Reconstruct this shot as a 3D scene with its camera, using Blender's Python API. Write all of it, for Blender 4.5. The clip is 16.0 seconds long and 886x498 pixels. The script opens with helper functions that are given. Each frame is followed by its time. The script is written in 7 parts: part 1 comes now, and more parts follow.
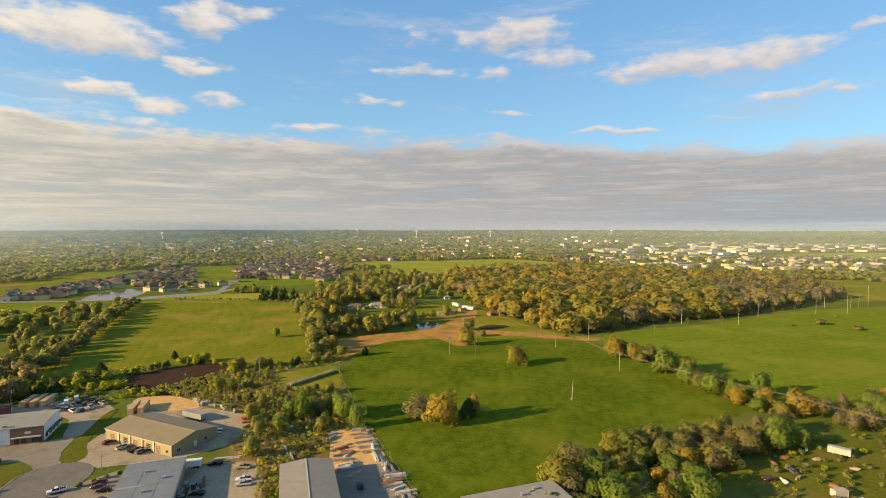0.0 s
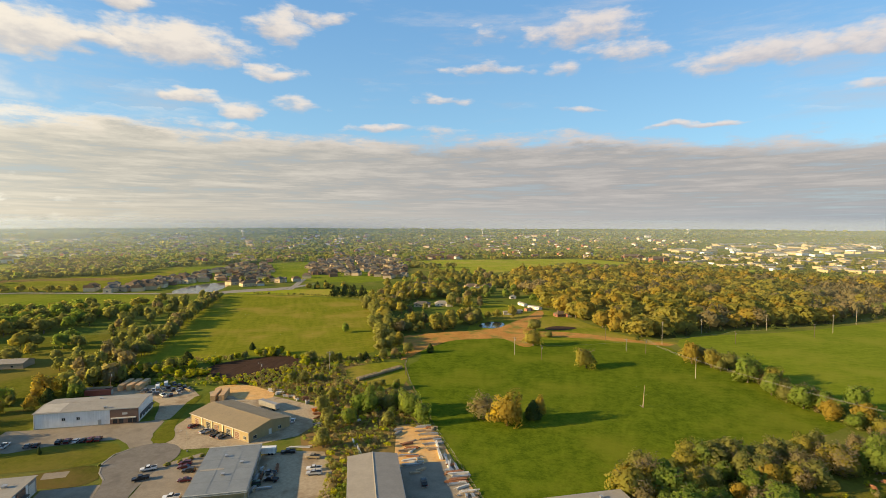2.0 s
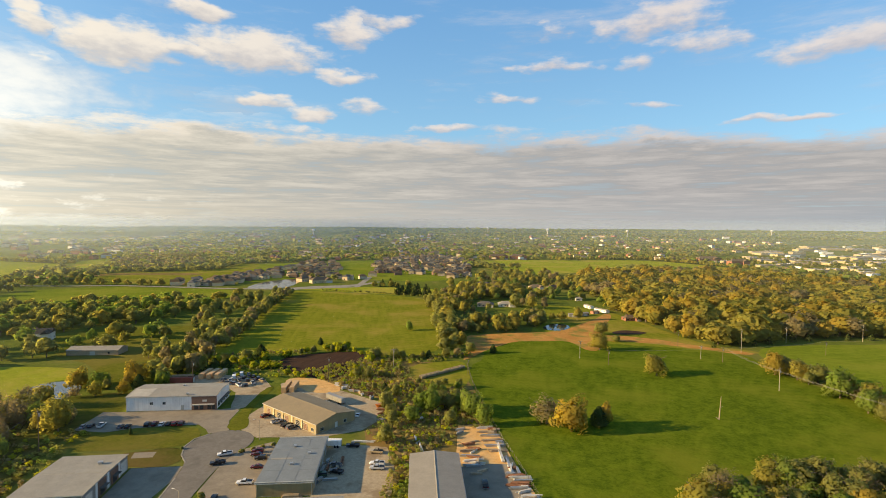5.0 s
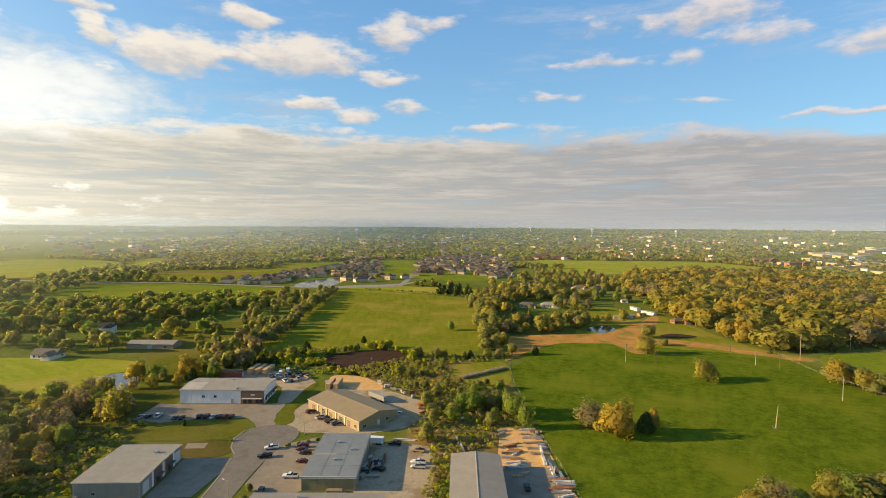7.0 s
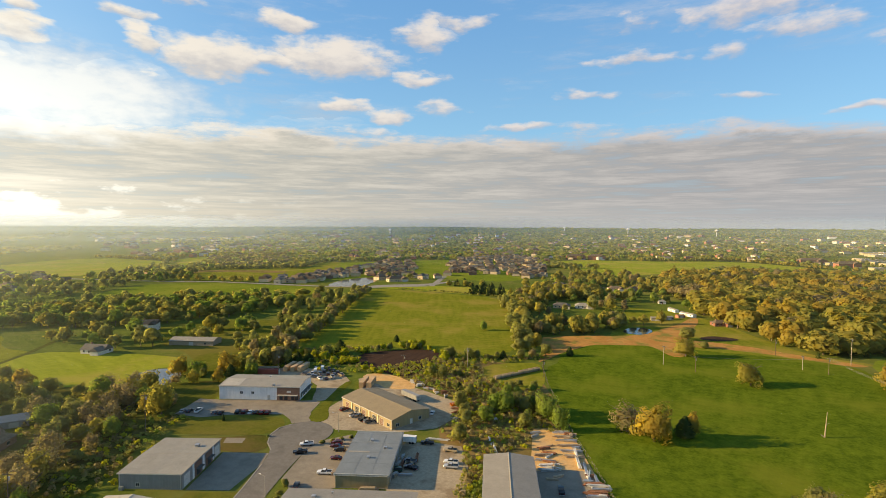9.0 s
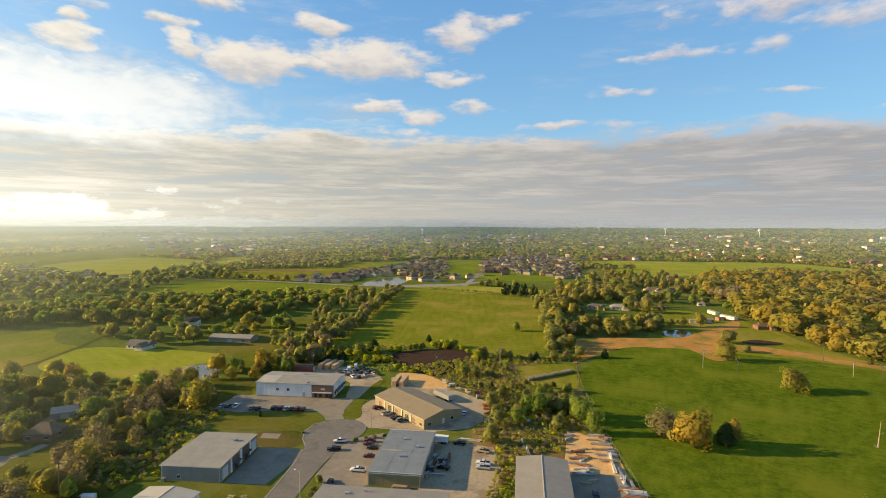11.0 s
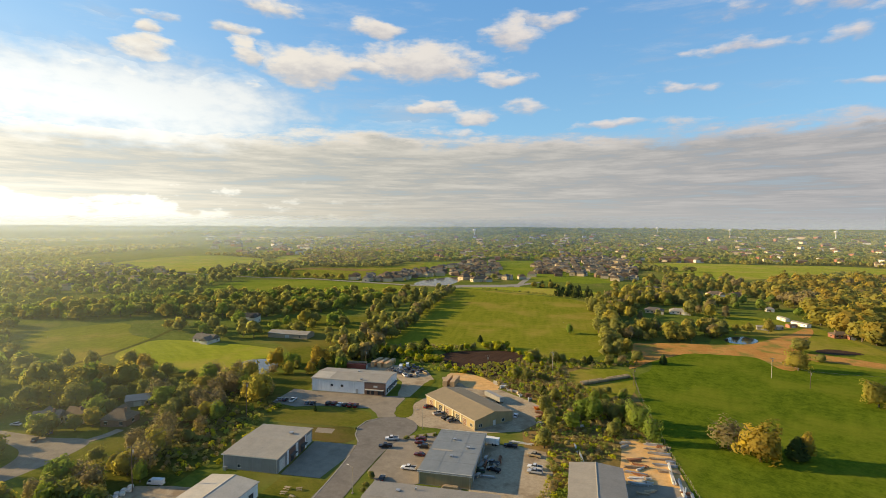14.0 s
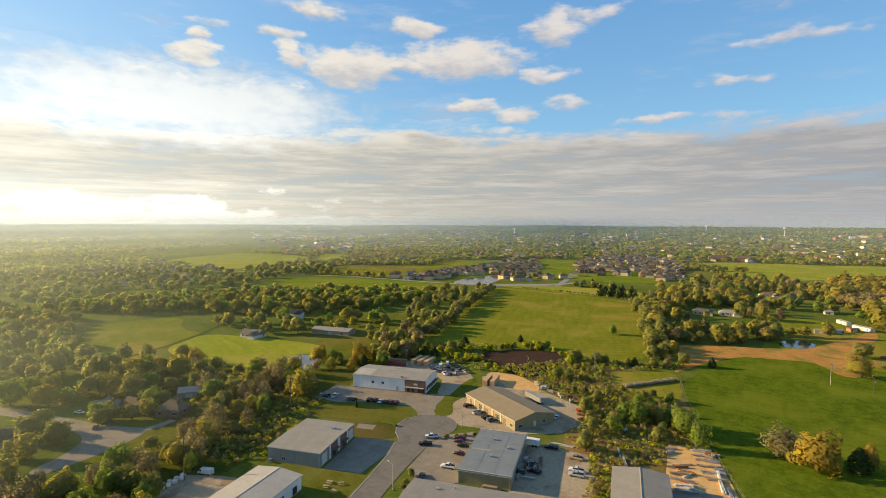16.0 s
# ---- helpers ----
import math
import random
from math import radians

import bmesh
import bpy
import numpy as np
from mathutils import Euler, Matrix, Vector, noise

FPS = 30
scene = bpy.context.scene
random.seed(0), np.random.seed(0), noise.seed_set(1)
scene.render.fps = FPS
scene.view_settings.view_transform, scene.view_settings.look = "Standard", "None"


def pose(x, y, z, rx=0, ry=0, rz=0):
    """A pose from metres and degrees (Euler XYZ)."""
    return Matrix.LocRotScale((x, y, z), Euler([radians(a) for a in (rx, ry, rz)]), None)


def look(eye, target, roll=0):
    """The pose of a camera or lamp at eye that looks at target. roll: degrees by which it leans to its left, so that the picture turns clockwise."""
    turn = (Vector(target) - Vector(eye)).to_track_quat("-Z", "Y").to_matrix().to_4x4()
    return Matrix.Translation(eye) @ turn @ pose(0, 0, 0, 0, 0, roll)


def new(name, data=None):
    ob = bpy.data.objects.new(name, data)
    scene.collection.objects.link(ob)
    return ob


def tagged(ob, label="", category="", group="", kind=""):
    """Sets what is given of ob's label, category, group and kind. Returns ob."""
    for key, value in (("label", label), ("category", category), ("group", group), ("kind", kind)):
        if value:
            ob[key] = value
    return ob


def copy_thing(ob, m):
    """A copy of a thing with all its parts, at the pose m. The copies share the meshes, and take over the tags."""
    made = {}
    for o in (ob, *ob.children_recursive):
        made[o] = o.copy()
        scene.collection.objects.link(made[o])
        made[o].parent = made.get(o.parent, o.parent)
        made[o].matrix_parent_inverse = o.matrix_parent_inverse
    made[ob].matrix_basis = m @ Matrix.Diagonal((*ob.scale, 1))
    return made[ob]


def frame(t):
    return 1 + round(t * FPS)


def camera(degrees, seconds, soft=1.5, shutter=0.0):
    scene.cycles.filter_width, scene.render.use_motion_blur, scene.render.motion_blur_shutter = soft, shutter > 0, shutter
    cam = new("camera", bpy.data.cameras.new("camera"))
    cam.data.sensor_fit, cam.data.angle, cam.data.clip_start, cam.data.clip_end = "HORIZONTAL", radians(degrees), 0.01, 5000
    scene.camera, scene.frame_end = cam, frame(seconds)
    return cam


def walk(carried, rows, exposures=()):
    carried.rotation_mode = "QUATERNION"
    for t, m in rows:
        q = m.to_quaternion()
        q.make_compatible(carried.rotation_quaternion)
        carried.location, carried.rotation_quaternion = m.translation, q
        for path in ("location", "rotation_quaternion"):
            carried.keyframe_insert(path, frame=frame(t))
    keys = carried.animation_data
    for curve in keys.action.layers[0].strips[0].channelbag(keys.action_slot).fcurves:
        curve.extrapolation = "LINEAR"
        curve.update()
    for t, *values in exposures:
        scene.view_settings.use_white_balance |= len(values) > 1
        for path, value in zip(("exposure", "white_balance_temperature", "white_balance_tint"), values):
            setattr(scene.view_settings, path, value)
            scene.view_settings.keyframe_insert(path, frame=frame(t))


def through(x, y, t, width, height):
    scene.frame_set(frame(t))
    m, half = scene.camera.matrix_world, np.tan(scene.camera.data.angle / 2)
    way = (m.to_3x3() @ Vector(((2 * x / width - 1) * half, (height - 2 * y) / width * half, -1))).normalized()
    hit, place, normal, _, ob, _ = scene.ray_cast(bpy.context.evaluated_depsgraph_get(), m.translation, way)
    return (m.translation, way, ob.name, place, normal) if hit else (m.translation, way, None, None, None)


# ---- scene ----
# camera: a drone hovering 85 m up that turns slowly to its left
cam = camera(81.5, 16.0, 0.7)
ROWS = [
    (0.0, 0.00, 0.00, 85.00, 5.23, -2.36, -0.04),
    (0.5, 0.04, 0.10, 85.11, 7.21, -2.45, 0.02),
    (1.0, 0.06, 0.21, 85.21, 9.15, -2.48, -0.03),
    (1.5, 0.08, 0.32, 85.29, 11.02, -2.51, -0.17),
    (2.0, 0.09, 0.43, 85.36, 12.57, -2.54, -0.17),
    (2.5, 0.09, 0.53, 85.41, 13.81, -2.62, -0.19),
    (3.0, 0.08, 0.65, 85.45, 15.04, -2.63, -0.23),
    (3.5, 0.06, 0.76, 85.48, 16.09, -2.58, -0.28),
    (4.0, 0.04, 0.87, 85.50, 17.20, -2.62, -0.30),
    (6.5, -0.17, 1.41, 85.47, 23.32, -2.61, -0.47),
    (7.0, -0.23, 1.52, 85.44, 24.35, -2.66, -0.40),
    (7.5, -0.29, 1.62, 85.42, 25.33, -2.61, -0.45),
    (8.0, -0.35, 1.73, 85.39, 26.23, -2.62, -0.34),
    (8.5, -0.42, 1.83, 85.36, 27.08, -2.65, -0.25),
    (9.0, -0.49, 1.93, 85.32, 27.96, -2.69, -0.25),
    (11.5, -0.84, 2.37, 85.20, 32.50, -2.65, -0.24),
    (12.0, -0.91, 2.45, 85.18, 33.48, -2.61, -0.35),
    (12.5, -0.98, 2.52, 85.18, 34.48, -2.69, -0.35),
    (13.0, -1.05, 2.59, 85.18, 35.43, -2.68, -0.29),
    (13.5, -1.12, 2.65, 85.19, 36.37, -2.65, -0.36),
    (14.0, -1.18, 2.71, 85.21, 37.33, -2.70, -0.31),
    (14.5, -1.24, 2.76, 85.24, 38.30, -2.75, -0.30),
    (15.0, -1.29, 2.81, 85.28, 39.34, -2.79, -0.27),
    (15.5, -1.34, 2.85, 85.33, 40.56, -2.87, -0.24),
    (16.0, -1.39, 2.89, 85.40, 41.78, -2.90, -0.22),
]
walk(cam, [(t, pose(x, y, z, 90 + pitch, roll, yaw)) for t, x, y, z, yaw, pitch, roll in ROWS], [(0.0, 0.92, 6850, 8), (9.0, 0.89, 6700, 8), (16.0, 0.82, 6500, 8)])

# ---- light: low morning sun from the left, blue sky with a cloud deck ----
SUN_AZ, SUN_EL = -117.0, 17.0          # degrees from +y towards +x, degrees above the horizon
SUN_DIR = Vector((math.sin(radians(SUN_AZ)) * math.cos(radians(SUN_EL)), math.cos(radians(SUN_AZ)) * math.cos(radians(SUN_EL)), math.sin(radians(SUN_EL))))
sun = new("sun", bpy.data.lights.new("sun", "SUN"))
sun.data.energy, sun.data.angle, sun.data.color = 5.0, radians(0.6), (1.0, 0.73, 0.38)
sun.matrix_world = look((0, 0, 400), Vector((0, 0, 400)) - SUN_DIR)


class Nodes:
    """Small builder for a node tree."""

    def __init__(self, tree):
        self.tree = tree
        tree.nodes.clear()

    def add(self, kind, **settings):
        node = self.tree.nodes.new(kind)
        for key, value in settings.items():
            setattr(node, key, value)
        return node

    def link(self, value, socket):
        if isinstance(value, bpy.types.NodeSocket):
            self.tree.links.new(value, socket)
        elif value is not None:
            socket.default_value = value

    def math(self, op, a, b=None, c=None, clamp=False):
        node = self.add("ShaderNodeMath", operation=op, use_clamp=clamp)
        for value, socket in zip((a, b, c), node.inputs):
            self.link(value, socket)
        return node.outputs[0]

    def step(self, x, lo, hi):
        node = self.add("ShaderNodeMapRange", interpolation_type="SMOOTHSTEP")
        for value, socket in zip((x, lo, hi, 0.0, 1.0), node.inputs):
            self.link(value, socket)
        return node.outputs[0]

    def noise(self, vector, scale, detail=4, rough=0.55, colour=False):
        node = self.add("ShaderNodeTexNoise")
        self.link(vector, node.inputs["Vector"])
        node.inputs["Scale"].default_value, node.inputs["Detail"].default_value, node.inputs["Roughness"].default_value = scale, detail, rough
        return node.outputs["Color" if colour else "Fac"]

    def mix(self, fac, a, b, blend="MIX"):
        node = self.add("ShaderNodeMix", data_type="RGBA", blend_type=blend)
        self.link(fac, node.inputs[0])
        for value, socket in ((a, node.inputs[6]), (b, node.inputs[7])):
            self.link((*value, 1.0) if isinstance(value, tuple) and len(value) == 3 else value, socket)
        return node.outputs[2]

    def xyz(self, x, y, z):
        node = self.add("ShaderNodeCombineXYZ")
        for value, socket in zip((x, y, z), node.inputs):
            self.link(value, socket)
        return node.outputs[0]


# small clouds: azimuth, elevation, half width, half height (degrees), density
PUFFS_LEFT = [
    (-51.4, 16.5, 5.6, 1.9, 1.0), (-39.6, 17.1, 7.4, 2.0, 1.0), (-44.5, 20.1, 3.6, 1.0, 0.9), (-46.0, 16.6, 3.0, 0.9, 0.8), (-30.7, 15.6, 2.6, 0.9, 0.8), (-30.1, 19.8, 3.2, 1.4, 0.75),
    (-26.8, 21.2, 4.2, 0.8, 0.6), (-38.3, 12.5, 2.9, 0.7, 0.8), (-33.9, 11.8, 2.3, 0.7, 0.8), (-28.4, 12.8, 2.4, 0.7, 0.5), (-36.7, 10.2, 3.3, 0.6, 0.6),
    (-67.2, 16.2, 2.5, 0.9, 0.9), (-72.3, 14.4, 1.8, 0.3, 0.7), (-67.2, 17.7, 1.1, 0.7, 0.8), (-68.5, 14.5, 1.0, 0.5, 0.7), (-66.4, 19.3, 1.5, 0.6, 0.6),
    (-58.0, 17.3, 1.7, 1.2, 0.8), (-58.9, 18.8, 2.5, 0.6, 0.7), (-57.8, 14.2, 1.8, 0.7, 0.6), (-55.4, 21.4, 3.2, 0.9, 0.7),
]
PUFFS_RIGHT = [
    (-8.1, 16.6, 4.6, 0.6, 0.6), (-0.1, 16.3, 2.3, 0.7, 0.5), (2.3, 20.0, 5.6, 1.9, 0.7), (6.5, 17.5, 4.2, 1.1, 0.6), (-12.7, 13.7, 2.8, 0.5, 0.5),
    (-19.5, 10.6, 3.7, 0.5, 0.7), (1.7, 12.2, 2.8, 0.4, 0.5), (13.2, 10.3, 4.3, 0.4, 0.7), (18.5, 16.0, 6.2, 1.4, 0.8), (25.4, 15.6, 6.9, 1.3, 0.8),
    (28.6, 12.2, 3.9, 0.7, 0.6), (32.6, 11.8, 1.2, 0.4, 0.7), (28.9, 15.9, 4.3, 0.8, 0.7), (-8.0, 20.1, 3.1, 1.1, 0.4), (34.4, 16.8, 1.5, 0.4, 0.5),
]


def make_sky():
    world = bpy.data.worlds.new("sky")
    scene.world = world
    world.use_nodes = True
    n = Nodes(world.node_tree)
    sky = n.add("ShaderNodeTexSky", sky_type="NISHITA", sun_disc=False)
    sky.sun_elevation, sky.sun_rotation = radians(SUN_EL), radians(SUN_AZ)
    sky.air_density, sky.dust_density, sky.ozone_density = 1.0, 0.25, 2.0
    way = n.add("ShaderNodeTexCoord").outputs["Generated"]
    parts = n.add("ShaderNodeSeparateXYZ")
    n.link(way, parts.inputs[0])
    az = n.math("MULTIPLY", n.math("ARCTAN2", parts.outputs[0], parts.outputs[1]), 57.2958)
    el = n.math("MULTIPLY", n.math("ARCSINE", parts.outputs[2]), 57.2958)
    flat = n.xyz(az, n.math("MULTIPLY", el, 2.2), 0.0)
    wob = n.add("ShaderNodeSeparateColor")
    n.link(n.noise(flat, 0.16, 4, 0.55, colour=True), wob.inputs[0])
    u = n.math("ADD", az, n.math("MULTIPLY", n.math("SUBTRACT", wob.outputs[0], 0.5), 7.0))
    v = n.math("ADD", el, n.math("MULTIPLY", n.math("SUBTRACT", wob.outputs[1], 0.5), 3.2))
    puff, lit = None, None
    for a, e, w, h, d in PUFFS_LEFT + PUFFS_RIGHT:
        up = n.math("MULTIPLY", n.math("SUBTRACT", v, e), 1 / (h * 1.2))
        side = n.math("MULTIPLY", n.math("SUBTRACT", u, a), 1 / (w * 1.2))
        r = n.math("ADD", n.math("MULTIPLY", up, up), n.math("MULTIPLY", side, side))
        body = n.math("MULTIPLY", n.math("SUBTRACT", 1.0, r), d)
        if puff is None:
            puff, lit = body, up
        else:
            over = n.math("GREATER_THAN", body, puff)
            lit = n.math("MULTIPLY_ADD", over, n.math("SUBTRACT", up, lit), lit)
            puff = n.math("MAXIMUM", puff, body)
    fine = n.noise(flat, 0.42, 5, 0.56)
    wisp = n.noise(n.xyz(n.math("MULTIPLY", az, 0.35), n.math("MULTIPLY", el, 1.4), 5.0), 1.0, 5, 0.65)
    ragged = n.math("ADD", n.math("MULTIPLY", n.math("SUBTRACT", fine, 0.5), 1.25), n.math("MULTIPLY", n.math("SUBTRACT", wisp, 0.5), 0.7))
    puff = n.step(n.math("ADD", puff, ragged), 0.0, 0.80)
    thin = n.noise(n.xyz(n.math("MULTIPLY", az, 0.055), n.math("MULTIPLY", el, 0.30), 12.0), 1.0, 7, 0.66)
    puff = n.math("MAXIMUM", puff, n.math("MULTIPLY", n.step(thin, 0.50, 0.78), 0.42))
    # the low deck of long flat clouds, in rows that close up towards the horizon
    depth = n.math("MULTIPLY", n.math("LOGARITHM", n.math("MAXIMUM", n.math("ADD", el, 1.6), 0.05), 2.71828), 4.0)
    rows = n.noise(n.xyz(n.math("MULTIPLY", az, 0.065), n.math("MULTIPLY", depth, 1.25), 0.0), 1.0, 8, 0.66)
    streaks = n.noise(n.xyz(n.math("MULTIPLY", az, 0.17), n.math("MULTIPLY", depth, 3.2), 4.0), 1.0, 6, 0.65)
    broad = n.noise(n.xyz(n.math("MULTIPLY", az, 0.03), n.math("MULTIPLY", el, 0.22), 3.0), 1.0, 4, 0.5)
    crest = n.noise(n.xyz(n.math("MULTIPLY", az, 0.10), n.math("MULTIPLY", el, 0.35), 7.0), 1.0, 7, 0.65)
    right = n.step(az, -5.0, 36.0)
    top = n.math("SUBTRACT", 9.6, n.math("MULTIPLY", right, 2.0))
    top = n.math("ADD", top, n.math("MULTIPLY", n.math("SUBTRACT", crest, 0.5), 7.0))
    deck = n.math("SUBTRACT", 1.0, n.step(n.math("SUBTRACT", el, top), -1.1, 0.6))
    gaps = n.step(n.math("ADD", n.math("MULTIPLY", rows, 0.6), n.math("MULTIPLY", streaks, 0.4)), 0.36, 0.50)
    deck = n.math("MULTIPLY", deck, n.math("ADD", n.math("MULTIPLY", gaps, 0.22), 0.78))
    # nearer the sun the cloud is thin, warm and bright
    warm = n.math("SUBTRACT", 1.0, n.step(az, -85.0, 5.0))
    near = n.math("SUBTRACT", 1.0, n.step(n.math("ABSOLUTE", n.math("SUBTRACT", az, SUN_AZ)), 22.0, 78.0))
    low = n.math("SUBTRACT", 1.0, n.step(el, 8.0, 19.0))
    glow = n.math("MULTIPLY", near, low)
    veil = n.math("MULTIPLY", glow, n.math("ADD", n.math("MULTIPLY", rows, 1.1), 0.12), clamp=True)
    # a greyer bank of cloud lies between the fog and the glow
    grey = n.math("MULTIPLY", n.step(n.math("ADD", el, n.math("MULTIPLY", crest, 3.0)), 4.5, 6.5), n.math("SUBTRACT", 1.0, n.step(n.math("ADD", el, n.math("MULTIPLY", crest, 4.0)), 9.5, 12.5)))
    veil = n.math("MULTIPLY", veil, n.math("SUBTRACT", 1.0, n.math("MULTIPLY", grey, 0.72)))
    shade = n.math("ADD", n.math("MULTIPLY", rows, 0.55), n.math("MULTIPLY", streaks, 0.45))
    deck_col = n.mix(n.step(shade, 0.36, 0.68), (0.44, 0.45, 0.455), (0.725, 0.70, 0.665))
    edge = n.math("MULTIPLY", n.step(n.math("SUBTRACT", el, top), -2.0, -0.3), n.step(crest, 0.35, 0.6))
    deck_col = n.mix(n.math("MULTIPLY", edge, 0.8), deck_col, (0.98, 0.90, 0.84))
    deck_col = n.mix(warm, deck_col, n.mix(1.0, deck_col, (1.18, 1.13, 0.99), "MULTIPLY"))
    deck_col = n.mix(n.step(az, -55.0, 5.0), deck_col, n.mix(1.0, deck_col, (0.83, 0.82, 0.86), "MULTIPLY"))
    base = n.math("SUBTRACT", 1.0, n.step(el, 0.0, 4.0))
    deck_col = n.mix(n.math("MULTIPLY", base, 0.7), deck_col, n.mix(right, n.mix(warm, (0.52, 0.52, 0.53), (0.84, 0.74, 0.55)), (0.36, 0.44, 0.54)))
    puff_col = n.mix(warm, (0.86, 0.78, 0.76), (1.12, 1.00, 0.82))
    dim = n.mix(warm, (0.60, 0.57, 0.62), (0.74, 0.68, 0.62))
    puff_col = n.mix(n.step(n.math("ADD", lit, n.math("MULTIPLY", n.math("SUBTRACT", fine, 0.5), 2.0)), -0.7, 0.5), dim, puff_col)
    air = n.add("ShaderNodeBackground")
    n.link(n.mix(1.0, sky.outputs[0], (0.80, 0.98, 1.12), "MULTIPLY"), air.inputs[0])
    air.inputs[1].default_value = 0.096
    # an even blue haze lightens the clear air towards the horizon and the sun
    haze = n.add("ShaderNodeBackground")
    blue = n.mix(n.step(el, 4.0, 26.0), (0.165, 0.320, 0.455), (0.098, 0.235, 0.440))
    n.link(n.mix(n.math("MULTIPLY", near, 0.8), blue, (0.30, 0.43, 0.52)), haze.inputs[0])
    clear = n.add("ShaderNodeMixShader")
    n.link(n.math("MULTIPLY", n.math("SUBTRACT", 1.0, n.step(el, 27.0, 50.0)), 0.62), clear.inputs[0])
    n.link(air.outputs[0], clear.inputs[1])
    n.link(haze.outputs[0], clear.inputs[2])
    cloud = n.add("ShaderNodeBackground")
    col = n.mix(deck, puff_col, deck_col)
    col = n.mix(n.math("MULTIPLY", veil, 0.85), col, (1.18, 1.12, 0.95))
    # a bank of bright fog cloud low over the horizon on the sun's side
    lumps = n.noise(n.xyz(n.math("MULTIPLY", az, 0.13), n.math("MULTIPLY", el, 0.35), 9.0), 1.0, 6, 0.6)
    side = n.math("SUBTRACT", 1.0, n.step(az, -72.0, -36.0))
    bank = n.math("SUBTRACT", 1.0, n.step(n.math("SUBTRACT", el, n.math("MULTIPLY", n.step(lumps, 0.30, 0.75), 5.2)), -0.9, 0.25))
    bank = n.math("MULTIPLY", n.math("MULTIPLY", bank, side), 0.85)
    col = n.mix(bank, col, (1.20, 1.15, 1.02))
    # a broad soft cloud stands in the glow over the sun's side
    up = n.math("MULTIPLY", n.math("SUBTRACT", v, 11.6), 1 / 4.6)
    side = n.math("MULTIPLY", n.math("SUBTRACT", u, -68.0), 1 / 19.0)
    soft = n.math("SUBTRACT", 1.0, n.math("ADD", n.math("MULTIPLY", up, up), n.math("MULTIPLY", side, side)))
    soft = n.math("MULTIPLY", n.step(n.math("ADD", soft, n.math("MULTIPLY", n.math("SUBTRACT", fine, 0.5), 1.1)), -0.25, 0.95), 0.86)
    col = n.mix(soft, col, (1.06, 1.05, 1.00))
    n.link(col, cloud.inputs[0])
    n.link(n.math("ADD", 0.50, n.math("MULTIPLY", glow, 0.22)), cloud.inputs[1])
    cover = n.math("MAXIMUM", n.math("MULTIPLY", puff, 0.90), n.math("MAXIMUM", n.math("MAXIMUM", bank, soft), n.math("MAXIMUM", deck, veil)))
    both = n.add("ShaderNodeMixShader")
    n.link(cover, both.inputs[0])
    n.link(clear.outputs[0], both.inputs[1])
    n.link(cloud.outputs[0], both.inputs[2])
    n.link(both.outputs[0], n.add("ShaderNodeOutputWorld").inputs[0])


make_sky()


# ---- materials ----
def material(name, dark, light, scale=1.0, rough=0.8, bump=0.0, fine=6.0, metal=0.0, stretch=(1, 1, 1), patch=None, patch_scale=0.05, patch_amount=0.5, tint=0.0):
    """A surface with grain of two sizes: dark to light over scale, broken up finer, with patches of a third colour."""
    m = bpy.data.materials.new(name)
    m.use_nodes = True
    n = Nodes(m.node_tree)
    where = n.add("ShaderNodeTexCoord").outputs["Object"]
    mapped = n.add("ShaderNodeMapping")
    n.link(where, mapped.inputs[0])
    mapped.inputs["Scale"].default_value = stretch
    vec = mapped.outputs[0]
    big = n.noise(vec, scale, 5, 0.6)
    small = n.noise(vec, scale * fine, 4, 0.6)
    fac = n.step(n.math("ADD", n.math("MULTIPLY", big, 0.6), n.math("MULTIPLY", small, 0.4)), 0.32, 0.68)
    col = n.mix(fac, dark, light)
    if patch:
        spot = n.step(n.noise(where, patch_scale, 5, 0.62), 0.47, 0.66)
        col = n.mix(n.math("MULTIPLY", spot, patch_amount), col, patch)
    if tint:
        col = n.mix(1.0, col, n.mix(n.add("ShaderNodeObjectInfo").outputs["Random"], (1 - tint, 1 - tint, 1 - tint), (1 + tint, 1 + tint, 1 + tint)), "MULTIPLY")
    shader = n.add("ShaderNodeBsdfPrincipled")
    n.link(col, shader.inputs["Base Color"])
    shader.inputs["Roughness"].default_value, shader.inputs["Metallic"].default_value = rough, metal
    if rough >= 0.85:
        shader.inputs["Specular IOR Level"].default_value = 0.1
    if bump:
        b = n.add("ShaderNodeBump")
        b.inputs["Strength"].default_value, b.inputs["Distance"].default_value = min(1.0, bump * 5), bump
        n.link(small, b.inputs["Height"])
        n.link(b.outputs[0], shader.inputs["Normal"])
    n.link(shader.outputs[0], n.add("ShaderNodeOutputMaterial").inputs[0])
    return m


